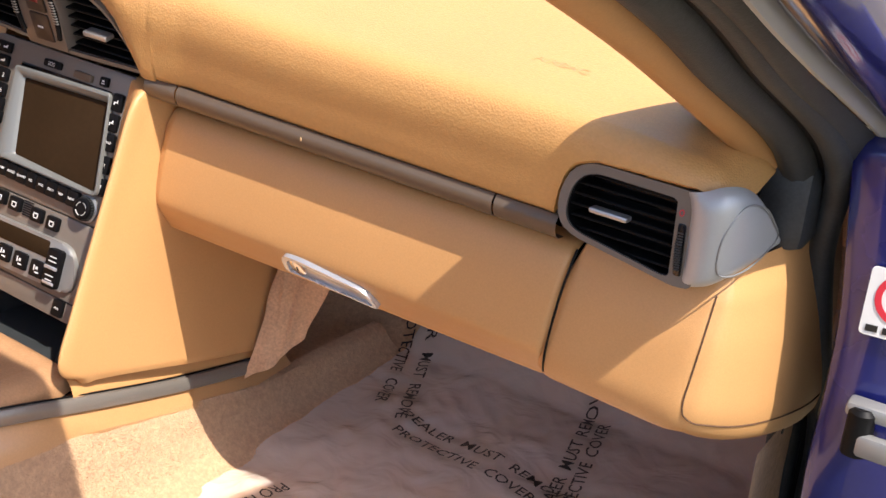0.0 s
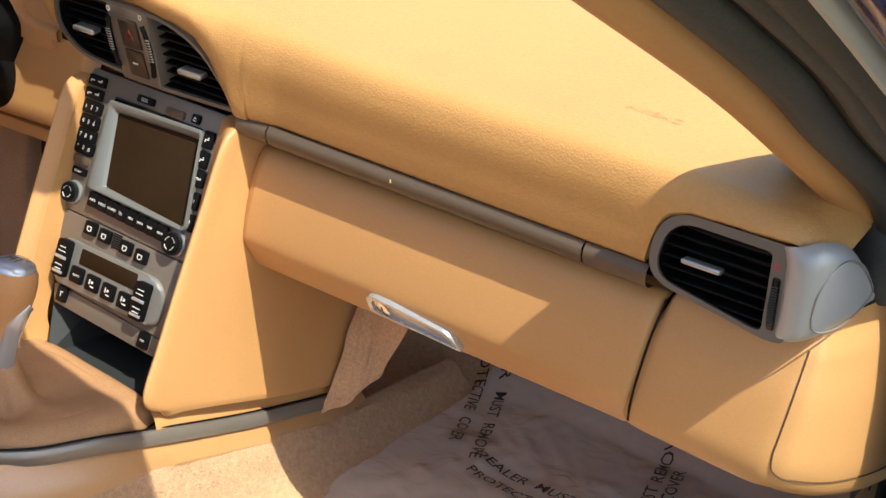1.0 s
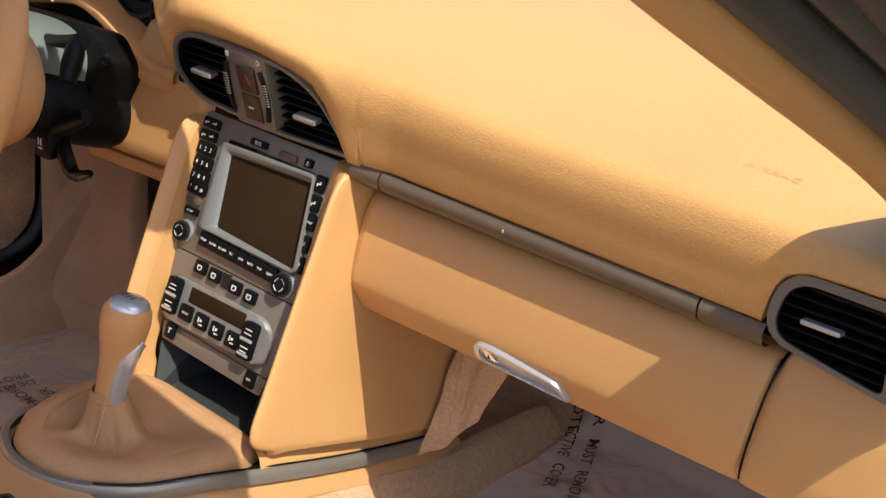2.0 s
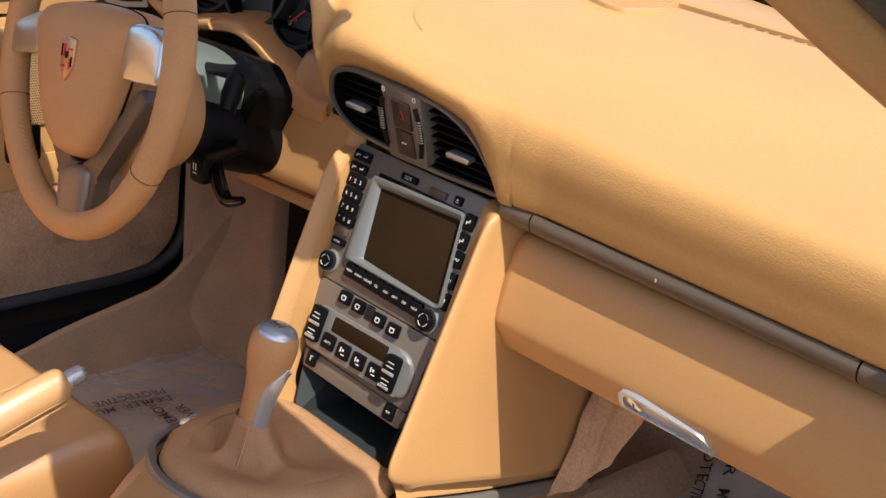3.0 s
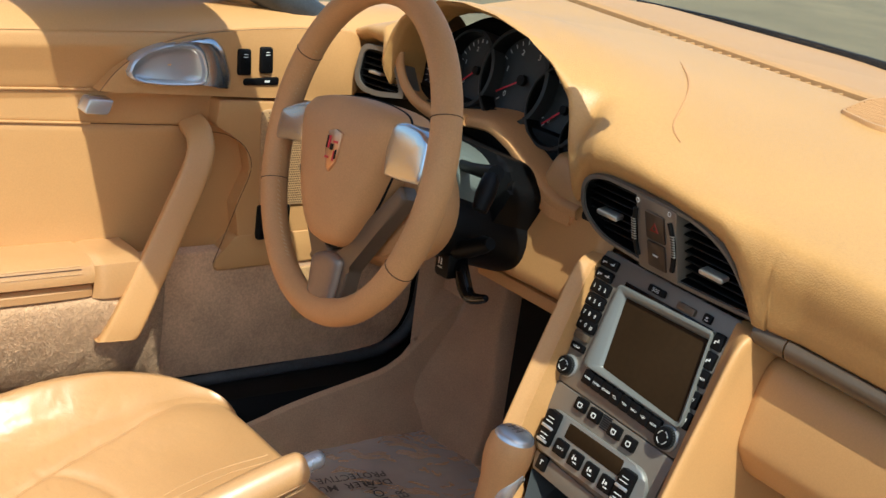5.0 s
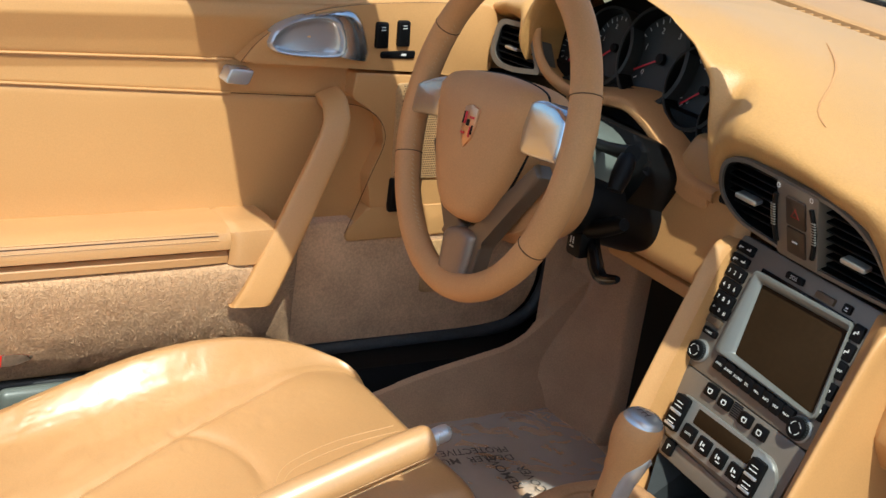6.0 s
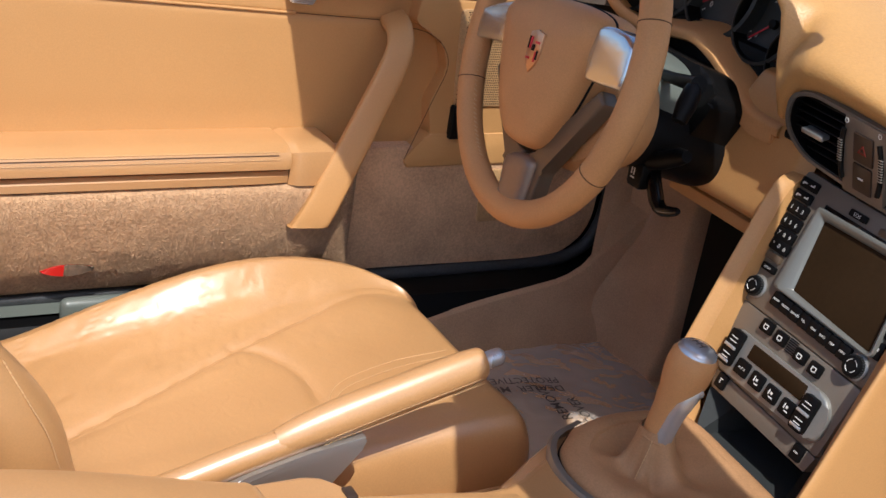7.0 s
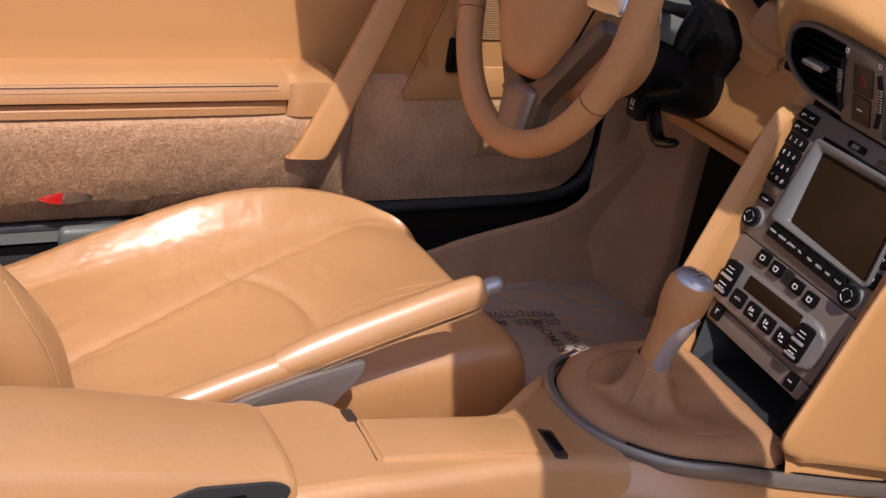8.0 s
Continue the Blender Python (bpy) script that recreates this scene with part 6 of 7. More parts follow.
for f, d in ((0.0, -0.004), (0.0, 0.016), (0.18, 0.0195), (0.5, 0.0210), (0.85, 0.0200), (1.0, 0.0175)):
    rings.append([dm2 @ Vector((y + (u - y) * f, z + (v - z) * f, d)) for (y, z), (u, v) in zip(bow, bow_i)])
part("handle_frame", grid(rings, close_v=True)[0], SATIN, door, "silver door handle surround")
rings = []
for s, d in ((1.0, 0.0175), (0.97, 0.0135), (0.88, 0.0112), (0.6, 0.0102), (0.05, 0.0100)):
    rings.append([dm2 @ Vector(((y - 0.036) * 0.885 * s + 0.036, (z - 0.612) * 0.82 * s + 0.612, d)) for y, z in bow])
part("handle_bowl", grid(rings, close_v=True)[0], SATIN, door, "hollow silver handle bowl")
rows = []
for (y0, z0), (y1, z1) in zip(spline([(0.030, 0.641), (0.058, 0.644), (0.079, 0.636), (0.089, 0.614), (0.091, 0.597), (0.084, 0.585)], 40), spline([(0.042, 0.644), (0.092, 0.651), (0.114, 0.637), (0.126, 0.610), (0.131, 0.592), (0.130, 0.578)], 40)):
    rows.append([dm2 @ Vector((y0 + (y1 - y0) * f, z0 + (z1 - z0) * f, d)) for f, d in ((-0.04, 0.010), (0.0, 0.0185), (0.3, 0.0215), (0.6, 0.0205), (0.85, 0.0165), (0.97, 0.0120), (1.0, 0.004))])
part("handle_lever", grid(rows)[0], BRIGHT, door, "satin silver door release")
for y, z in ((0.150, 0.618), (0.185, 0.621)):
    k = dpanel("window_key", [(y - 0.010, z - 0.021), (y + 0.011, z - 0.021), (y + 0.008, z + 0.017), (y - 0.012, z + 0.017)], 0.006, 0.015, BLACK, 0.003, "black window switch", 0.004)
    part("legend", bars([(y - 0.001, z + 0.006, 0.007, 0.001), (y - 0.001, z + 0.010, 0.006, 0.001)], dm2 @ pose(0, 0, 0.0152)), WHITE, k)
k = dpanel("lock_key", [(0.151, 0.582), (0.208, 0.582), (0.208, 0.594), (0.151, 0.592)], 0.006, 0.012, BLACK, 0.002, "black lock switch", 0.004)
part("legend", bars([(0.188, 0.588, 0.008, 0.003)], dm2 @ pose(0, 0, 0.0122)), WHITE, k)
dpanel("pull_tab", [(-0.080, 0.544), (-0.045, 0.541), (-0.037, 0.562), (-0.072, 0.565)], -0.03, 0.004, SATIN, 0.0025, "silver seat-release tab", 0.005)
# speaker panel ahead of the pull, with perforated cloth
dpanel("speaker_panel", [(0.115, 0.522), (0.118, 0.560), (0.36, 0.552), (0.36, 0.352), (0.165, 0.345), (0.155, 0.400), (0.176, 0.450), (0.165, 0.492), (0.135, 0.512)], -0.13, 0.006, LEATHER, 0.003, "leather speaker panel", 0.006)
dpanel("speaker_cloth", [(0.195, 0.395), (0.33, 0.395), (0.33, 0.545), (0.185, 0.545)], 0.0, 0.0095, MESH, 0.002, "perforated tan speaker cloth", 0.01)
bm = mesh()
for i in range(35):
    for j in range(39):
        box(DX + 0.0098, 0.198 + i * 0.0037 + (j % 2) * 0.00185, 0.400 + j * 0.0037, 0.0006, 0.0020, 0.0020, bm=bm)
part("perforation_field", bm, SEAM, door)
k = dpanel("tailgate_key", [(0.192, 0.345), (0.245, 0.345), (0.245, 0.398), (0.192, 0.398)], 0.006, 0.016, BLACK, 0.003, "black release switches", 0.004)
part("legend", bars([(0.230, 0.375, 0.002, 0.010), (0.226, 0.366, 0.006, 0.002), (0.214, 0.380, 0.004, 0.002)], dm2 @ pose(0, 0, 0.0162)), WHITE, k)
dpanel("lower_speaker_panel", [(0.125, 0.312), (0.160, 0.352), (0.40, 0.352), (0.40, 0.300), (0.13, 0.298)], -0.13, 0.008, LEATHER, 0.004, "leather corner piece", 0.006)
part("curved_seam", tube([(DX + 0.006, y, z) for y, z in spline([(0.098, 0.516), (0.135, 0.508), (0.165, 0.488), (0.177, 0.455), (0.160, 0.405), (0.142, 0.355), (0.126, 0.312)], 40)], 0.0006, 6), SEAM, door)
dpanel("lower_grille", [(0.27, 0.20), (0.36, 0.20), (0.36, 0.29), (0.27, 0.29)], 0.0, 0.006, MESH, 0.002, "", 0.01)
# lower door: carpet field and smooth front field
rows = []
random.seed(4)
for y in list(np.linspace(-1.2, -0.66, 12)) + list(np.linspace(-0.65, 0.05, 230)):
    k = min(1.0, max(0.0, (0.05 - y) / 0.09)) ** 0.6
    row = []
    for dx, z in spline([(-0.03, 0.130), (0.008, 0.136), (0.026, 0.155), (0.044, 0.190), (0.056, 0.235), (0.061, 0.280), (0.050, 0.300), (0.0, 0.305)], 46):
        row.append((DX + 0.004 + dx * k + 0.0012 * noise.noise((y * 40, z * 40, 1)), y, z))
    rows.append(row)
part("carpet_panel", grid(rows)[0], CARPET, door, "fluffy tan carpet on the lower door")
pile([r_[6:] for r_ in rows[12:]], 64000, 3, door)
dpanel("front_field", [(-0.02, 0.130), (0.42, 0.128), (0.472, 0.146), (0.497, 0.19), (0.506, 0.33), (-0.02, 0.33)], -0.09, 0.004, PALE, 0.004, "short-pile felt on the lower front of the door", 0.02)
part("door_seal", tube(spline([(DX + 0.004, -1.2, 0.124), (DX + 0.004, -0.3, 0.122), (DX + 0.004, 0.2, 0.118), (DX + 0.006, 0.40, 0.120), (DX + 0.010, 0.473, 0.138), (DX + 0.012, 0.506, 0.180), (DX + 0.012, 0.516, 0.255), (DX + 0.012, 0.520, 0.50)], 60), 0.011, 10), RUBBER, door, "black rubber door seal")
# armrest shelf
rows = []
for y, f in spline([(-1.2, 1), (-0.5, 1), (-0.12, 1), (-0.09, 0.97), (-0.0800, 0.88)], 40):
    s_ = 0.03 * (1 - f)
    rows.append([(DX - 0.13, y, 0.352 - s_), (DX - 0.05, y, 0.354 - s_), (DX, y, 0.3565 - s_), (DX + 0.03 * f, y, 0.3580 - s_), (DX + 0.052 * f, y, 0.3565 - s_), (DX + 0.066 * f, y, 0.350 - s_), (DX + 0.072 * f, y, 0.338), (DX + 0.070 * f, y, 0.327), (DX + 0.060 * f, y, 0.324), (DX - 0.13, y, 0.322)])
bm, vs = grid(rows)
bm.faces.new(vs[-1])
part("armrest", bm, LEATHER2, door, "padded leather armrest with stitching")
line("armrest_seam", [(DX + 0.0685, -1.2, 0.3475), (DX + 0.0685, -0.5, 0.3475), (DX + 0.0685, -0.10, 0.3475)], 0.0007, SEAM, door)
stitches([(DX + 0.0655, -0.9, 0.3515), (DX + 0.0655, -0.5, 0.3515), (DX + 0.0655, -0.10, 0.3515)], door, every=0.006, r=0.0009)
stitches([(DX + 0.072, -0.9, 0.3425), (DX + 0.072, -0.5, 0.3425), (DX + 0.072, -0.10, 0.3425)], door, every=0.006)
rows = []
for y, f in spline([(-1.2, 1), (-0.3, 1), (-0.10, 0.97), (-0.082, 0.85)], 30):
    rows.append([(DX - 0.13, y, 0.320), (DX + 0.058 * f, y, 0.320), (DX + 0.064 * f, y, 0.314), (DX + 0.062 * f, y, 0.303), (DX + 0.05 * f, y, 0.298), (DX - 0.13, y, 0.296)])
bm, vs = grid(rows)
bm.faces.new(vs[-1])
part("pocket_lid", bm, LEATHER2, door, "leather lid of the door pocket")
rows = []
for y, f in spline([(-0.0790, 0.88), (-0.070, 0.97), (-0.060, 1), (-0.035, 1), (-0.012, 1)], 18):
    s_ = 0.03 * (1 - f)
    rows.append([(DX - 0.13, y, 0.352 - s_), (DX - 0.05, y, 0.354 - s_), (DX, y, 0.3565 - s_), (DX + 0.03 * f, y, 0.3580 - s_), (DX + 0.052 * f, y, 0.3565 - s_), (DX + 0.066 * f, y, 0.350 - s_), (DX + 0.070 * f, y, 0.325), (DX + 0.066 * f, y, 0.300), (DX + 0.04, y, 0.292), (DX - 0.13, y, 0.290)])
bm, vs = grid(rows)
bm.faces.new(vs[0])
bm.faces.new(vs[-1])
part("armrest_end", bm, LEATHER2, door, "leather end piece of the armrest")
# pull strap: flat diagonal bar
strap = spline([(DX - 0.010, 0.084, 0.524), (DX + 0.026, 0.080, 0.514), (DX + 0.049, 0.070, 0.482), (DX + 0.060, 0.032, 0.40), (DX + 0.068, -0.002, 0.33), (DX + 0.071, -0.030, 0.270), (DX + 0.069, -0.046, 0.236), (DX + 0.068, -0.052, 0.222)], 34)
bm = mesh()
rings = []
for i, p_ in enumerate(strap):
    a, b = Vector(strap[max(0, i - 1)]), Vector(strap[min(33, i + 1)])
    d = (b - a).normalized()
    w = Vector((0.15, 1, 0.45)).normalized()
    w = (w - d * w.dot(d)).normalized()
    n_ = d.cross(w).normalized()
    hw, ht = 0.0185 + 0.008 * (i / 33) ** 1.5, 0.0100
    rings.append([Vector(p_) + w * hw * math.copysign(abs(math.cos(t)) ** 0.42, math.cos(t)) + n_ * ht * math.copysign(abs(math.sin(t)) ** 0.42, math.sin(t)) for t in np.linspace(0, 2 * math.pi, 32, endpoint=False)])
for ring in rings:
    for v in ring:
        if v.z < 0.240:
            v.z = 0.240 - 0.02 * (0.240 - v.z)
part("pull_strap", loft(rings), LEATHER, door, "leather-covered diagonal pull bar")
# marker lamp
lo_ = [tuple(p_) for p_ in spline([(-0.413, 0.189), (-0.395, 0.196), (-0.375, 0.198), (-0.356, 0.196), (-0.341, 0.191), (-0.356, 0.184), (-0.376, 0.181), (-0.397, 0.183), (-0.413, 0.189)], 40)[:-1]]
lamp = part("marker_lamp", prism(lo_, dm2 @ pose(0.001, -0.005, 0), 0.030, 0.0500, 0.003), RED, door, "red lens of the door marker lamp")
part("lamp_lens", prism([p_ for p_ in lo_ if p_[0] > -0.384], dm2 @ pose(0.001, -0.005, 0), 0.030, 0.0515, 0.003), CLEARLENS, lamp, "clear half of the lamp")

# ---- sill and footwell on the driver's side ----
rows = []
for y in np.linspace(-1.2, 0.62, 60):
    k = max(0.0, min(1.0, (y - 0.05) / 0.5))
    rows.append([(-0.70, y, 0.112), (-0.66, y, 0.114), (-0.625 + 0.02 * k, y, 0.108), (-0.605 + 0.01 * k, y, 0.085), (-0.598 + 0.01 * k, y, 0.04), (-0.595, y, 0.0)])
whole("door_sill", grid(rows)[0], BLACK, "black scuffed door sill", "sill", kind="structure")
whole("sill_plate", grid([[(-0.668, y, 0.119), (-0.64, y, 0.117)] for y in np.linspace(-0.9, -0.25, 8)])[0], GREYGREEN, "grey sill tread plate", "sill plate", kind="structure")
rows = []
for y in np.linspace(0.12, 1.10, 44):
    zt = float(np.mean(np.interp(y + np.linspace(-0.02, 0.02, 5), [0.12, 0.189, 0.30, 0.405, 0.442, 0.488, 0.55, 1.1], [0.066, 0.081, 0.106, 0.122, 0.143, 0.185, 0.24, 0.40]))) + 0.003 * noise.noise((y * 9, 0, 0))
    rows.append([(-0.555, y, 0.0), (-0.583, y, zt * 0.45), (-0.591, y, zt - 0.012), (-0.594, y, zt - 0.002), (-0.603, y, zt + 0.002), (-0.622, y, zt - 0.03) if y < 0.50 else (-0.64, y, zt + 0.01), (-0.640, y, zt - 0.06) if y < 0.50 else (-0.672, y, zt + 0.25)])
whole("wall_footwell", grid(rows)[0], SUEDE, "brown felt along the footwell's outer side", "footwell lining", kind="structure")
rows = []
for z in np.linspace(0.0, 0.50, 16):
    k = 0.005 * math.sin(z * 21)
    rows.append([(x - min(0.054, 0.014 + 0.24 * max(0.0, z - 0.13)) * min(1.0, max(0.0, (x + 0.56) / 0.09)), y + 0.20 * z * f + k * f + (1 - f) * min(0.10, 0.8 * max(0.0, z - 0.09)), z) for x, y, f in spline([(-0.640, 0.440, 0), (-0.605, 0.446, 0), (-0.590, 0.452, 0.1), (-0.573, 0.464, 0.45), (-0.545, 0.478, 0.8), (-0.50, 0.485, 1), (-0.445, 0.484, 1), (-0.429, 0.494, 1), (-0.425, 0.53, 1), (-0.425, 0.60, 1)], 48)])
whole("wall_kick", grid(rows)[0], SUEDE, "brown felt kick panel and footrest", "footwell lining", kind="structure")
whole("wall_driver_pillar", box(-0.775, 0.60, 0.30, 0.03, 0.70, 0.66, 0.01), BLACK, "black inner pillar behind the door seal", "pillar", kind="structure")
whole("wall_tunnel_driver", box(-0.086, 0.46, 0.18, 0.012, 0.26, 0.36, 0.004), BLACK, "black tunnel side below the console", "tunnel side", kind="structure")
bk = whole("wall_pedals", box(-0.25, 0.535, 0.24, 0.36, 0.02, 0.50, 0.004, m=Matrix.Identity(4)), BLACK, "black panel behind the pedals with pictogram", "bulkhead", kind="structure")
part("pictogram", bars([(-0.200, 0.262, 0.030, 0.003), (-0.200, 0.248, 0.030, 0.003), (-0.215, 0.255, 0.003, 0.016), (-0.185, 0.255, 0.003, 0.016), (-0.200, 0.255, 0.012, 0.003), (-0.222, 0.228, 0.014, 0.003), (-0.192, 0.226, 0.016, 0.009)], axes((0, 0.5235, 0), (1, 0, 0), (0, 0, 1))), WHITE, bk)

# ---- passenger side: felt patch, sill, seals, pillar ----
rows = []
FELT = ((0.150, 0.495, 0.088), (0.160, 0.545, 0.262), (0.243, 0.552, 0.262), (0.206, 0.552, 0.140))
c0, c1, c2, c3 = Vector(FELT[0]), Vector(FELT[1]), Vector(FELT[2]), Vector(FELT[3])
for t in np.linspace(0, 1, 24):
    rows.append([tuple((c0.lerp(c1, t)).lerp(c3.lerp(c2, t), h) + Vector((0.006 * noise.noise((t * 4, h * 4, 2)) + 0.006 * math.sin(5 * h + 3 * t), 0.006 * noise.noise((t * 3, h * 5, 7)), 0.010 * noise.noise((t * 2.5, 3, 1))))) for h in np.linspace(0, 1, 24)])
whole("wall_tunnel_felt", grid(rows)[0], PALE, "creased pale felt lining beside the tunnel", "footwell lining", kind="structure")
rows = []
for z in np.linspace(0.0, 0.262, 12):
    rows.append([(0.812 + 0.004 * noise.noise((y * 8, z * 8, 0)), y, z) for y in np.linspace(0.46, 1.1, 24)])
whole("wall_kick_passenger", grid(rows)[0], CARPET, "tan carpet on the passenger kick panel", "footwell lining", kind="structure")
whole("sill_passenger", box(0.80, -0.35, 0.05, 0.14, 1.7, 0.12, 0.03), RUBBER, "black passenger door sill", "sill", kind="structure")

so1 = [(0.678, -0.233, 0.925), (0.733, -0.113, 0.848), (0.768, 0.087, 0.750), (0.774, 0.218, 0.685), (0.786, 0.378, 0.605), (0.792, 0.458, 0.542), (0.788, 0.499, 0.460), (0.794, 0.540, 0.357), (0.802, 0.600, 0.222), (0.802, 0.61, 0.06)]
so1 = [(x + float(np.interp(z, [0.47, 0.6, 0.75], [0, 0.012, 0.022])), y, z) for x, y, z in so1]
sl = thing("door_seal", "weathered black rubber seals round the passenger door opening", "door seal", (0.83, 0.5, 0.1), kind="structure")
part("inner_bead", tube(spline(so1, 60), 0.0185, 12), RUBBER, sl, "fat inner rubber bead")
so2 = [(x + 0.036, y - 0.010, z + 0.008) for x, y, z in so1]
part("outer_bead", tube(spline(so2, 60), 0.012, 12), RUBBER, sl, "outer rubber bead")
so3 = [(x + 0.022, y + 0.010, z + 0.008) for x, y, z in so1]
rows = []
for a, b in zip(spline(so2[:6], 30), spline([(0.790, -0.215, 0.925), (0.838, -0.10, 0.845), (0.852, 0.086, 0.748), (0.853, 0.228, 0.686), (0.855, 0.360, 0.632), (0.860, 0.441, 0.596)], 30)):
    rows.append([tuple(Vector(a).lerp(Vector(b), t) + Vector((0, 0, -0.010 * math.sin(t * 3.1)))) for t in np.linspace(0, 1, 6)])
part("window_channel", grid(rows)[0], RUBBER, sl, "black rubber lip of the window channel")
STRIP = [(0.846, -0.20, 0.885), (0.858, -0.02, 0.800), (0.860, 0.086, 0.752), (0.860, 0.153, 0.724), (0.861, 0.228, 0.693), (0.861, 0.327, 0.654), (0.863, 0.441, 0.606), (0.868, 0.50, 0.57)]
part("channel_strip", tube(spline(STRIP, 40), 0.0105, 10, flat=0.6), GREYMET, sl, "light grey metal strip along the window channel")
part("seal_groove", tube(spline(so3, 60), 0.015, 10), BLACK, sl)

bp = thing("hinge_pillar", "deep blue painted door pillar with hinge and warning sticker", "car body", (0.95, 0.5, 0.0), kind="structure")
rows = []
for z, x0, y0 in spline([(0.0, 0.870, 0.46), (0.26, 0.862, 0.42), (0.36, 0.862, 0.42), (0.44, 0.860, 0.42), (0.52, 0.850, 0.42), (0.585, 0.842, 0.42), (0.60, 0.842, 0.43)], 26):
    rows.append([(x0 - 0.004, y0 + 0.10, z), (x0 - 0.002, y0 + 0.03, z), (x0 + 0.004, y0 + 0.006, z), (x0 + 0.014, y0, z), (x0 + 0.05, y0 + 0.004, z), (x0 + 0.09, y0 + 0.012, z), (x0 + 0.13, y0 + 0.05, z), (x0 + 0.24, y0 + 0.10, z)])
part("pillar_face", grid(rows)[0], BLUE, bp, "glossy deep blue pillar face")
hinge = part("hinge", box(0.915, 0.408, 0.372, 0.05, 0.02, 0.014, 0.004), SILVER2, bp, "metal door hinge")
part("hinge_pin", lathe([(0.012, -0.02), (0.012, 0.02), (0.008, 0.024)], pose(0.905, 0.402, 0.352), 16), BLACK, hinge)
part("hinge_arm", box(0.935, 0.395, 0.345, 0.06, 0.012, 0.022, 0.005), SILVER2, hinge)
st = part("warning_sticker", prism(rounded([(-0.020, -0.031), (0.040, -0.031), (0.040, 0.031), (-0.020, 0.031)], 0.004, 3), axes((0.903, 0.4185, 0.466), (1, 0.09, 0), (0, 0, 1)), 0.0, 0.0012), WHITE, bp, "white airbag warning sticker with red ring")
ang = np.linspace(0, 2 * math.pi, 36, endpoint=False)
sm = axes((0.903, 0.4172, 0.466), (1, 0.09, 0), (0, 0, 1))
part("red_ring", ringplate([(0.011 + 0.024 * math.cos(t), 0.006 + 0.024 * math.sin(t)) for t in ang], [(0.011 + 0.0185 * math.cos(t), 0.006 + 0.0185 * math.sin(t)) for t in ang], sm, 0.0, 0.0006), REDINK, st)
part("red_bar", box(0.011, 0.006, 0.0003, 0.040, 0.005, 0.0006, m=sm @ pose(0, 0, 0) @ pose(0.011, 0.006, 0, 0, 0, -45) @ pose(-0.011, -0.006, 0)), REDINK, st)
part("pictogram", bars([(0.006, 0.006, 0.003, 0.022), (0.012, -0.004, 0.012, 0.003), (-0.010, -0.024, 0.010, 0.006), (0.004, -0.024, 0.010, 0.006)], sm @ pose(0, 0, 0.0004)), INK, st)
# front wing beyond the pillar
rows = []
for y in np.linspace(0.42, 2.0, 24):
    k = min(1.0, max(0.0, (y - 0.62) / 0.3))
    rows.append([(0.80 - 0.34 * k, y, 0.655 + 0.01 * k - 0.05 * (y - 0.5)), (0.86 - 0.12 * k, y, 0.66 + 0.05 * k - 0.05 * (y - 0.5)), (0.92, y, 0.65 + 0.04 * k - 0.05 * (y - 0.5)), (0.97, y, 0.61 + 0.03 * k - 0.05 * (y - 0.5)), (0.99, y, 0.50), (0.99, y, 0.1)])
whole("front_wing", grid(rows)[0], BLUE, "deep blue painted front wing in the sun", "car body", kind="structure")


# ---- the rest of the car's body ----
rows = []
for y in np.linspace(-1.2, 2.25, 40):
    k = max(0.0, (y - 1.6) / 0.65)
    rows.append([(-0.80 + 0.10 * k, y, 0.66 - 0.03 * max(0, y) - 0.15 * k), (-0.88 + 0.14 * k, y, 0.62 - 0.16 * k), (-0.92 + 0.16 * k, y, 0.42 - 0.08 * k), (-0.91 + 0.16 * k, y, 0.15), (-0.87 + 0.14 * k, y, -0.06)])
whole("body_side", grid(rows)[0], BLUE, "deep blue painted driver's side of the car", "car body", kind="structure")
rows = []
for x in np.linspace(-0.88, 0.92, 24):
    f = 1 - abs(x / 0.95) ** 4
    rows.append([(x, -0.93, 0.10), (x, -0.94, 0.56 + 0.03 * f), (x, -1.05, 0.62 + 0.03 * f), (x, -1.6, 0.58 + 0.05 * f), (x, -2.0, 0.45 + 0.05 * f), (x, -2.15, 0.25), (x, -2.12, -0.05)])
whole("rear_deck", grid(rows)[0], BLUE, "deep blue painted rear deck behind the seats", "car body", kind="structure")
rows = []
for y in np.linspace(-2.1, -0.93, 14):
    rows.append([(0.86, y, 0.60), (0.92, y, 0.48), (0.93, y, 0.2), (0.88, y, -0.06)])
whole("rear_wing", grid(rows)[0], BLUE, "deep blue painted rear wing", "car body", kind="structure")
for wx in (-0.78, 0.78):
    for wy in (1.45, -1.45):
        wh = thing("road_wheel", "black rubber tyre on a grey rim", "wheel", (wx, wy, -0.21), group="road wheels")
        wm = axes((wx, wy, 0.095), (0, 1, 0), (0, 0, 1))
        part("tyre", lathe([(0.20, -0.10), (0.285, -0.105), (0.312, -0.085), (0.316, 0.0), (0.312, 0.085), (0.285, 0.105), (0.20, 0.10)], wm, 40), RUBBER, wh, "black rubber tyre")
        part("rim", lathe([(0.205, -0.09), (0.205, 0.09), (0.19, 0.095), (0.17, 0.06), (0.05, 0.05), (0.0005, 0.05)], wm, 32), SILVER2, wh, "grey metal rim")

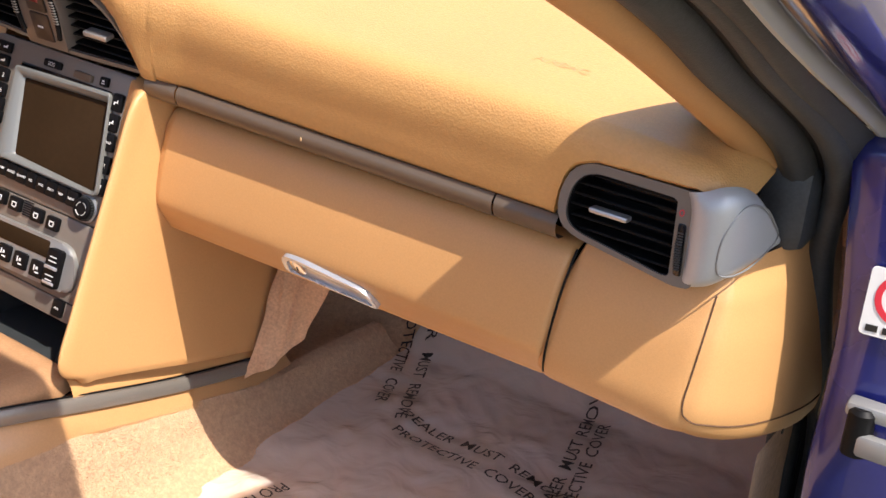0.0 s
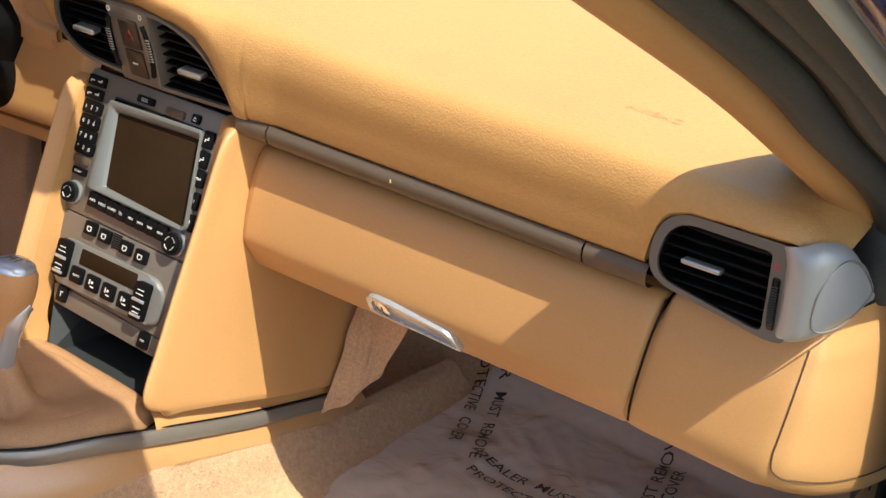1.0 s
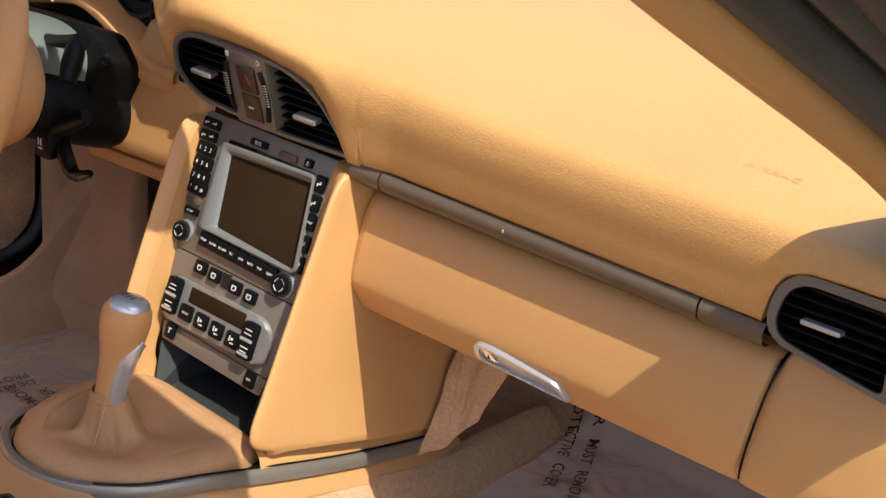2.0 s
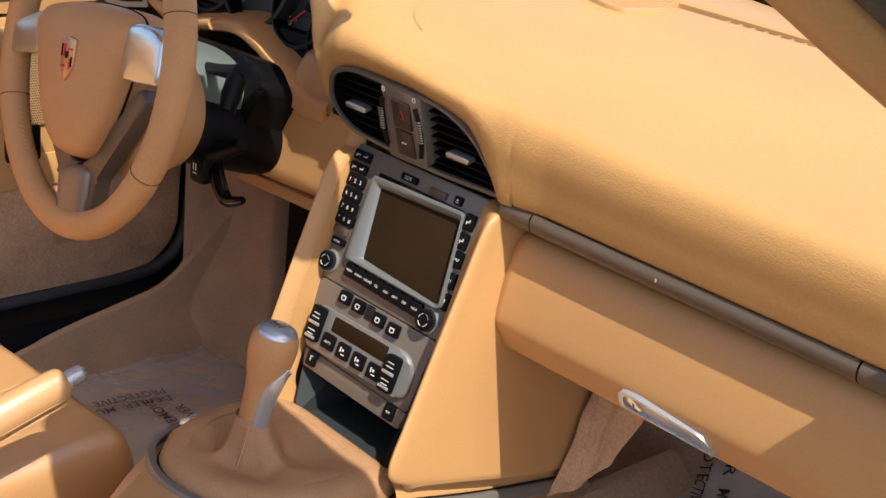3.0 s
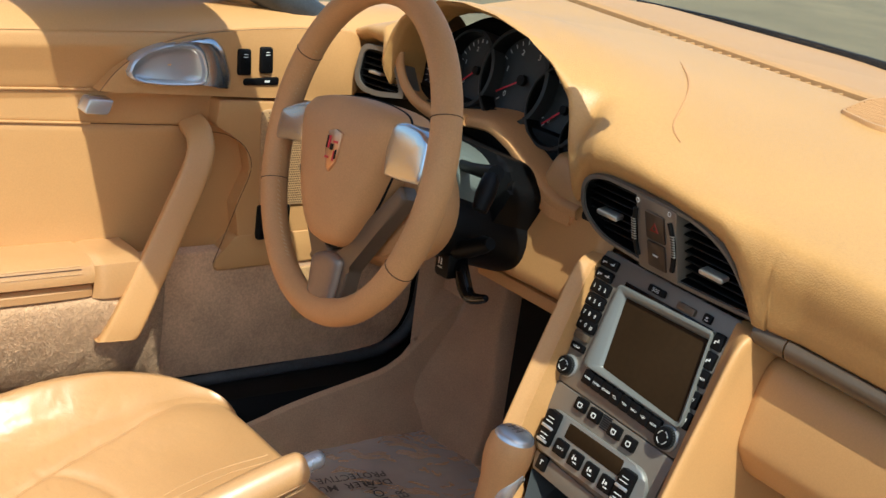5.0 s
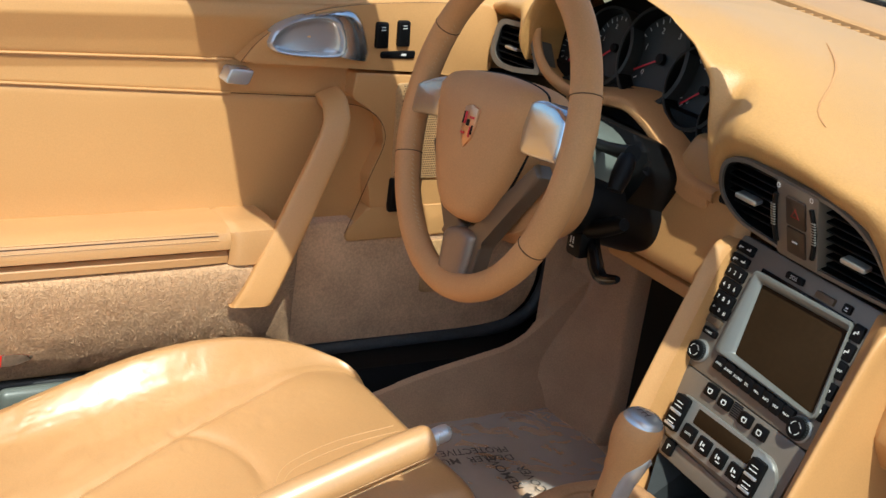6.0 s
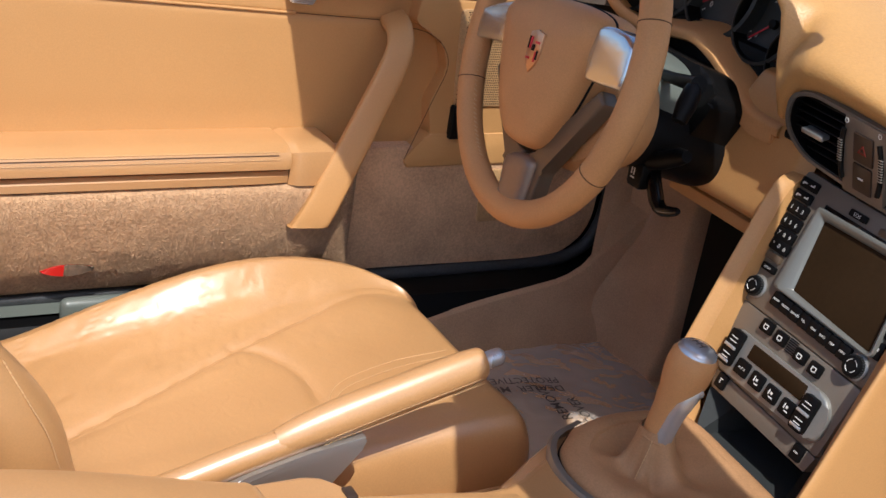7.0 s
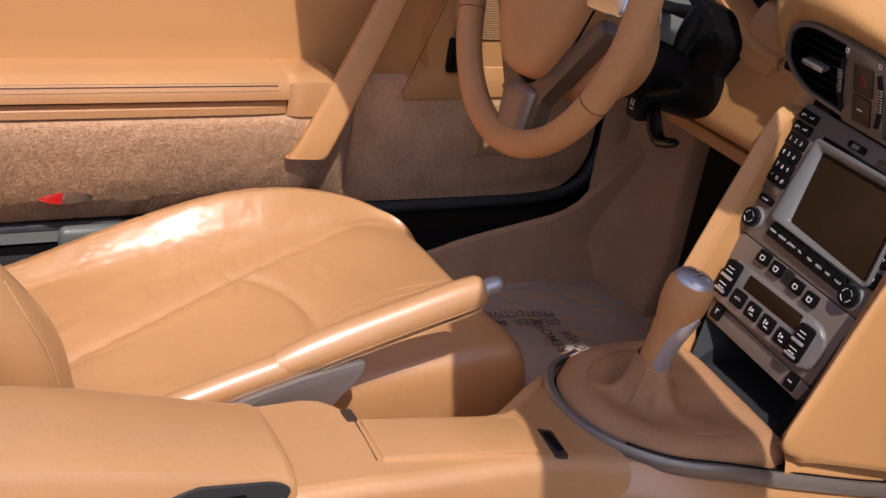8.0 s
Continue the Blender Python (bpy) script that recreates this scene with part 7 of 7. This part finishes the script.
# ---- protective plastic films with print ----
def film(name, x0, x1, y0, y1, label, seed, texts, crumple=1.0):
    th = thing(name, label, "floor protector", ((x0 + x1) / 2, (y0 + y1) / 2, floor_z(y0)), group="floor films")
    def sheet_z(x, y):
        return floor_z(y) + 0.010 + crumple * (0.007 * noise.noise((x * 12, y * 12, seed)) + 0.009 * (0.5 - abs(noise.noise((x * 17 + 5 * y, y * 15, seed)))) ** 2 + 0.006 * abs(noise.noise((x * 30, y * 24 + 4 * x, seed + 3))) ** 1.5)

    rows = []
    for x in np.linspace(x0, x1, 110):
        rows.append([(x + 0.015 * noise.noise((y * 7, seed, 0)) * (1 if x in (x0, x1) else 0.3), y + 0.02 * noise.noise((x * 8, seed, 4)) * (1 if y in (y0, y1) else 0.2),
                      sheet_z(x, y)) for y in np.linspace(y0, y1, 110)])
    f = part("sheet", grid(rows)[0], FILM if crumple >= 1.0 else FILMFLAT, th, "clear crinkled plastic sheet")
    f.visible_shadow = False
    for text, x, y, ang, length in texts:
        bm = lettering(text, 0.0235, Matrix.Identity(4), depth=0.0, bold=0.0001)
        bm.transform(pose(x, y, 0, 0, 0, ang) @ Matrix.Diagonal((length / max(v.co.x for v in bm.verts), 1, 1, 1)))
        bmesh.ops.triangulate(bm, faces=bm.faces[:])
        for _ in range(2):
            bmesh.ops.subdivide_edges(bm, edges=[e for e in bm.edges if e.calc_length() > 0.004], cuts=1)
        bmesh.ops.triangulate(bm, faces=bm.faces[:])
        for v in bm.verts:
            v.co.z = sheet_z(v.co.x, v.co.y) + 0.0055
        part("print", bm, INK, th, "black printed warning", smooth=False)
    return th


L1, L2 = "DEALER  MUST  REMOVE", "PROTECTIVE  COVER"
film("passenger_film", 0.20, 0.77, 0.34, 1.02, "clear printed plastic film over the passenger carpet", 1.0, [
    (L1, 0.300, 0.634, -7, 0.272), (L2, 0.312, 0.596, -6, 0.222),
    (L1, 0.186, 0.905, -68, 0.305), (L2, 0.165, 0.865, -68, 0.245),
    (L1, 0.562, 0.560, 102, 0.290), (L2, 0.588, 0.548, 102, 0.250),
    (L2, 0.279, 0.415, -99, 0.205)])
film("driver_film", -0.575, -0.17, 0.06, 0.475, "clear printed plastic film over the driver's carpet", 5.0, [
    (L1, -0.441, 0.327, -100, 0.235), (L2, -0.465, 0.331, -100, 0.185),
    (L1, -0.165, 0.276, 176, 0.280), (L2, -0.190, 0.310, 176, 0.215)], 0.4)
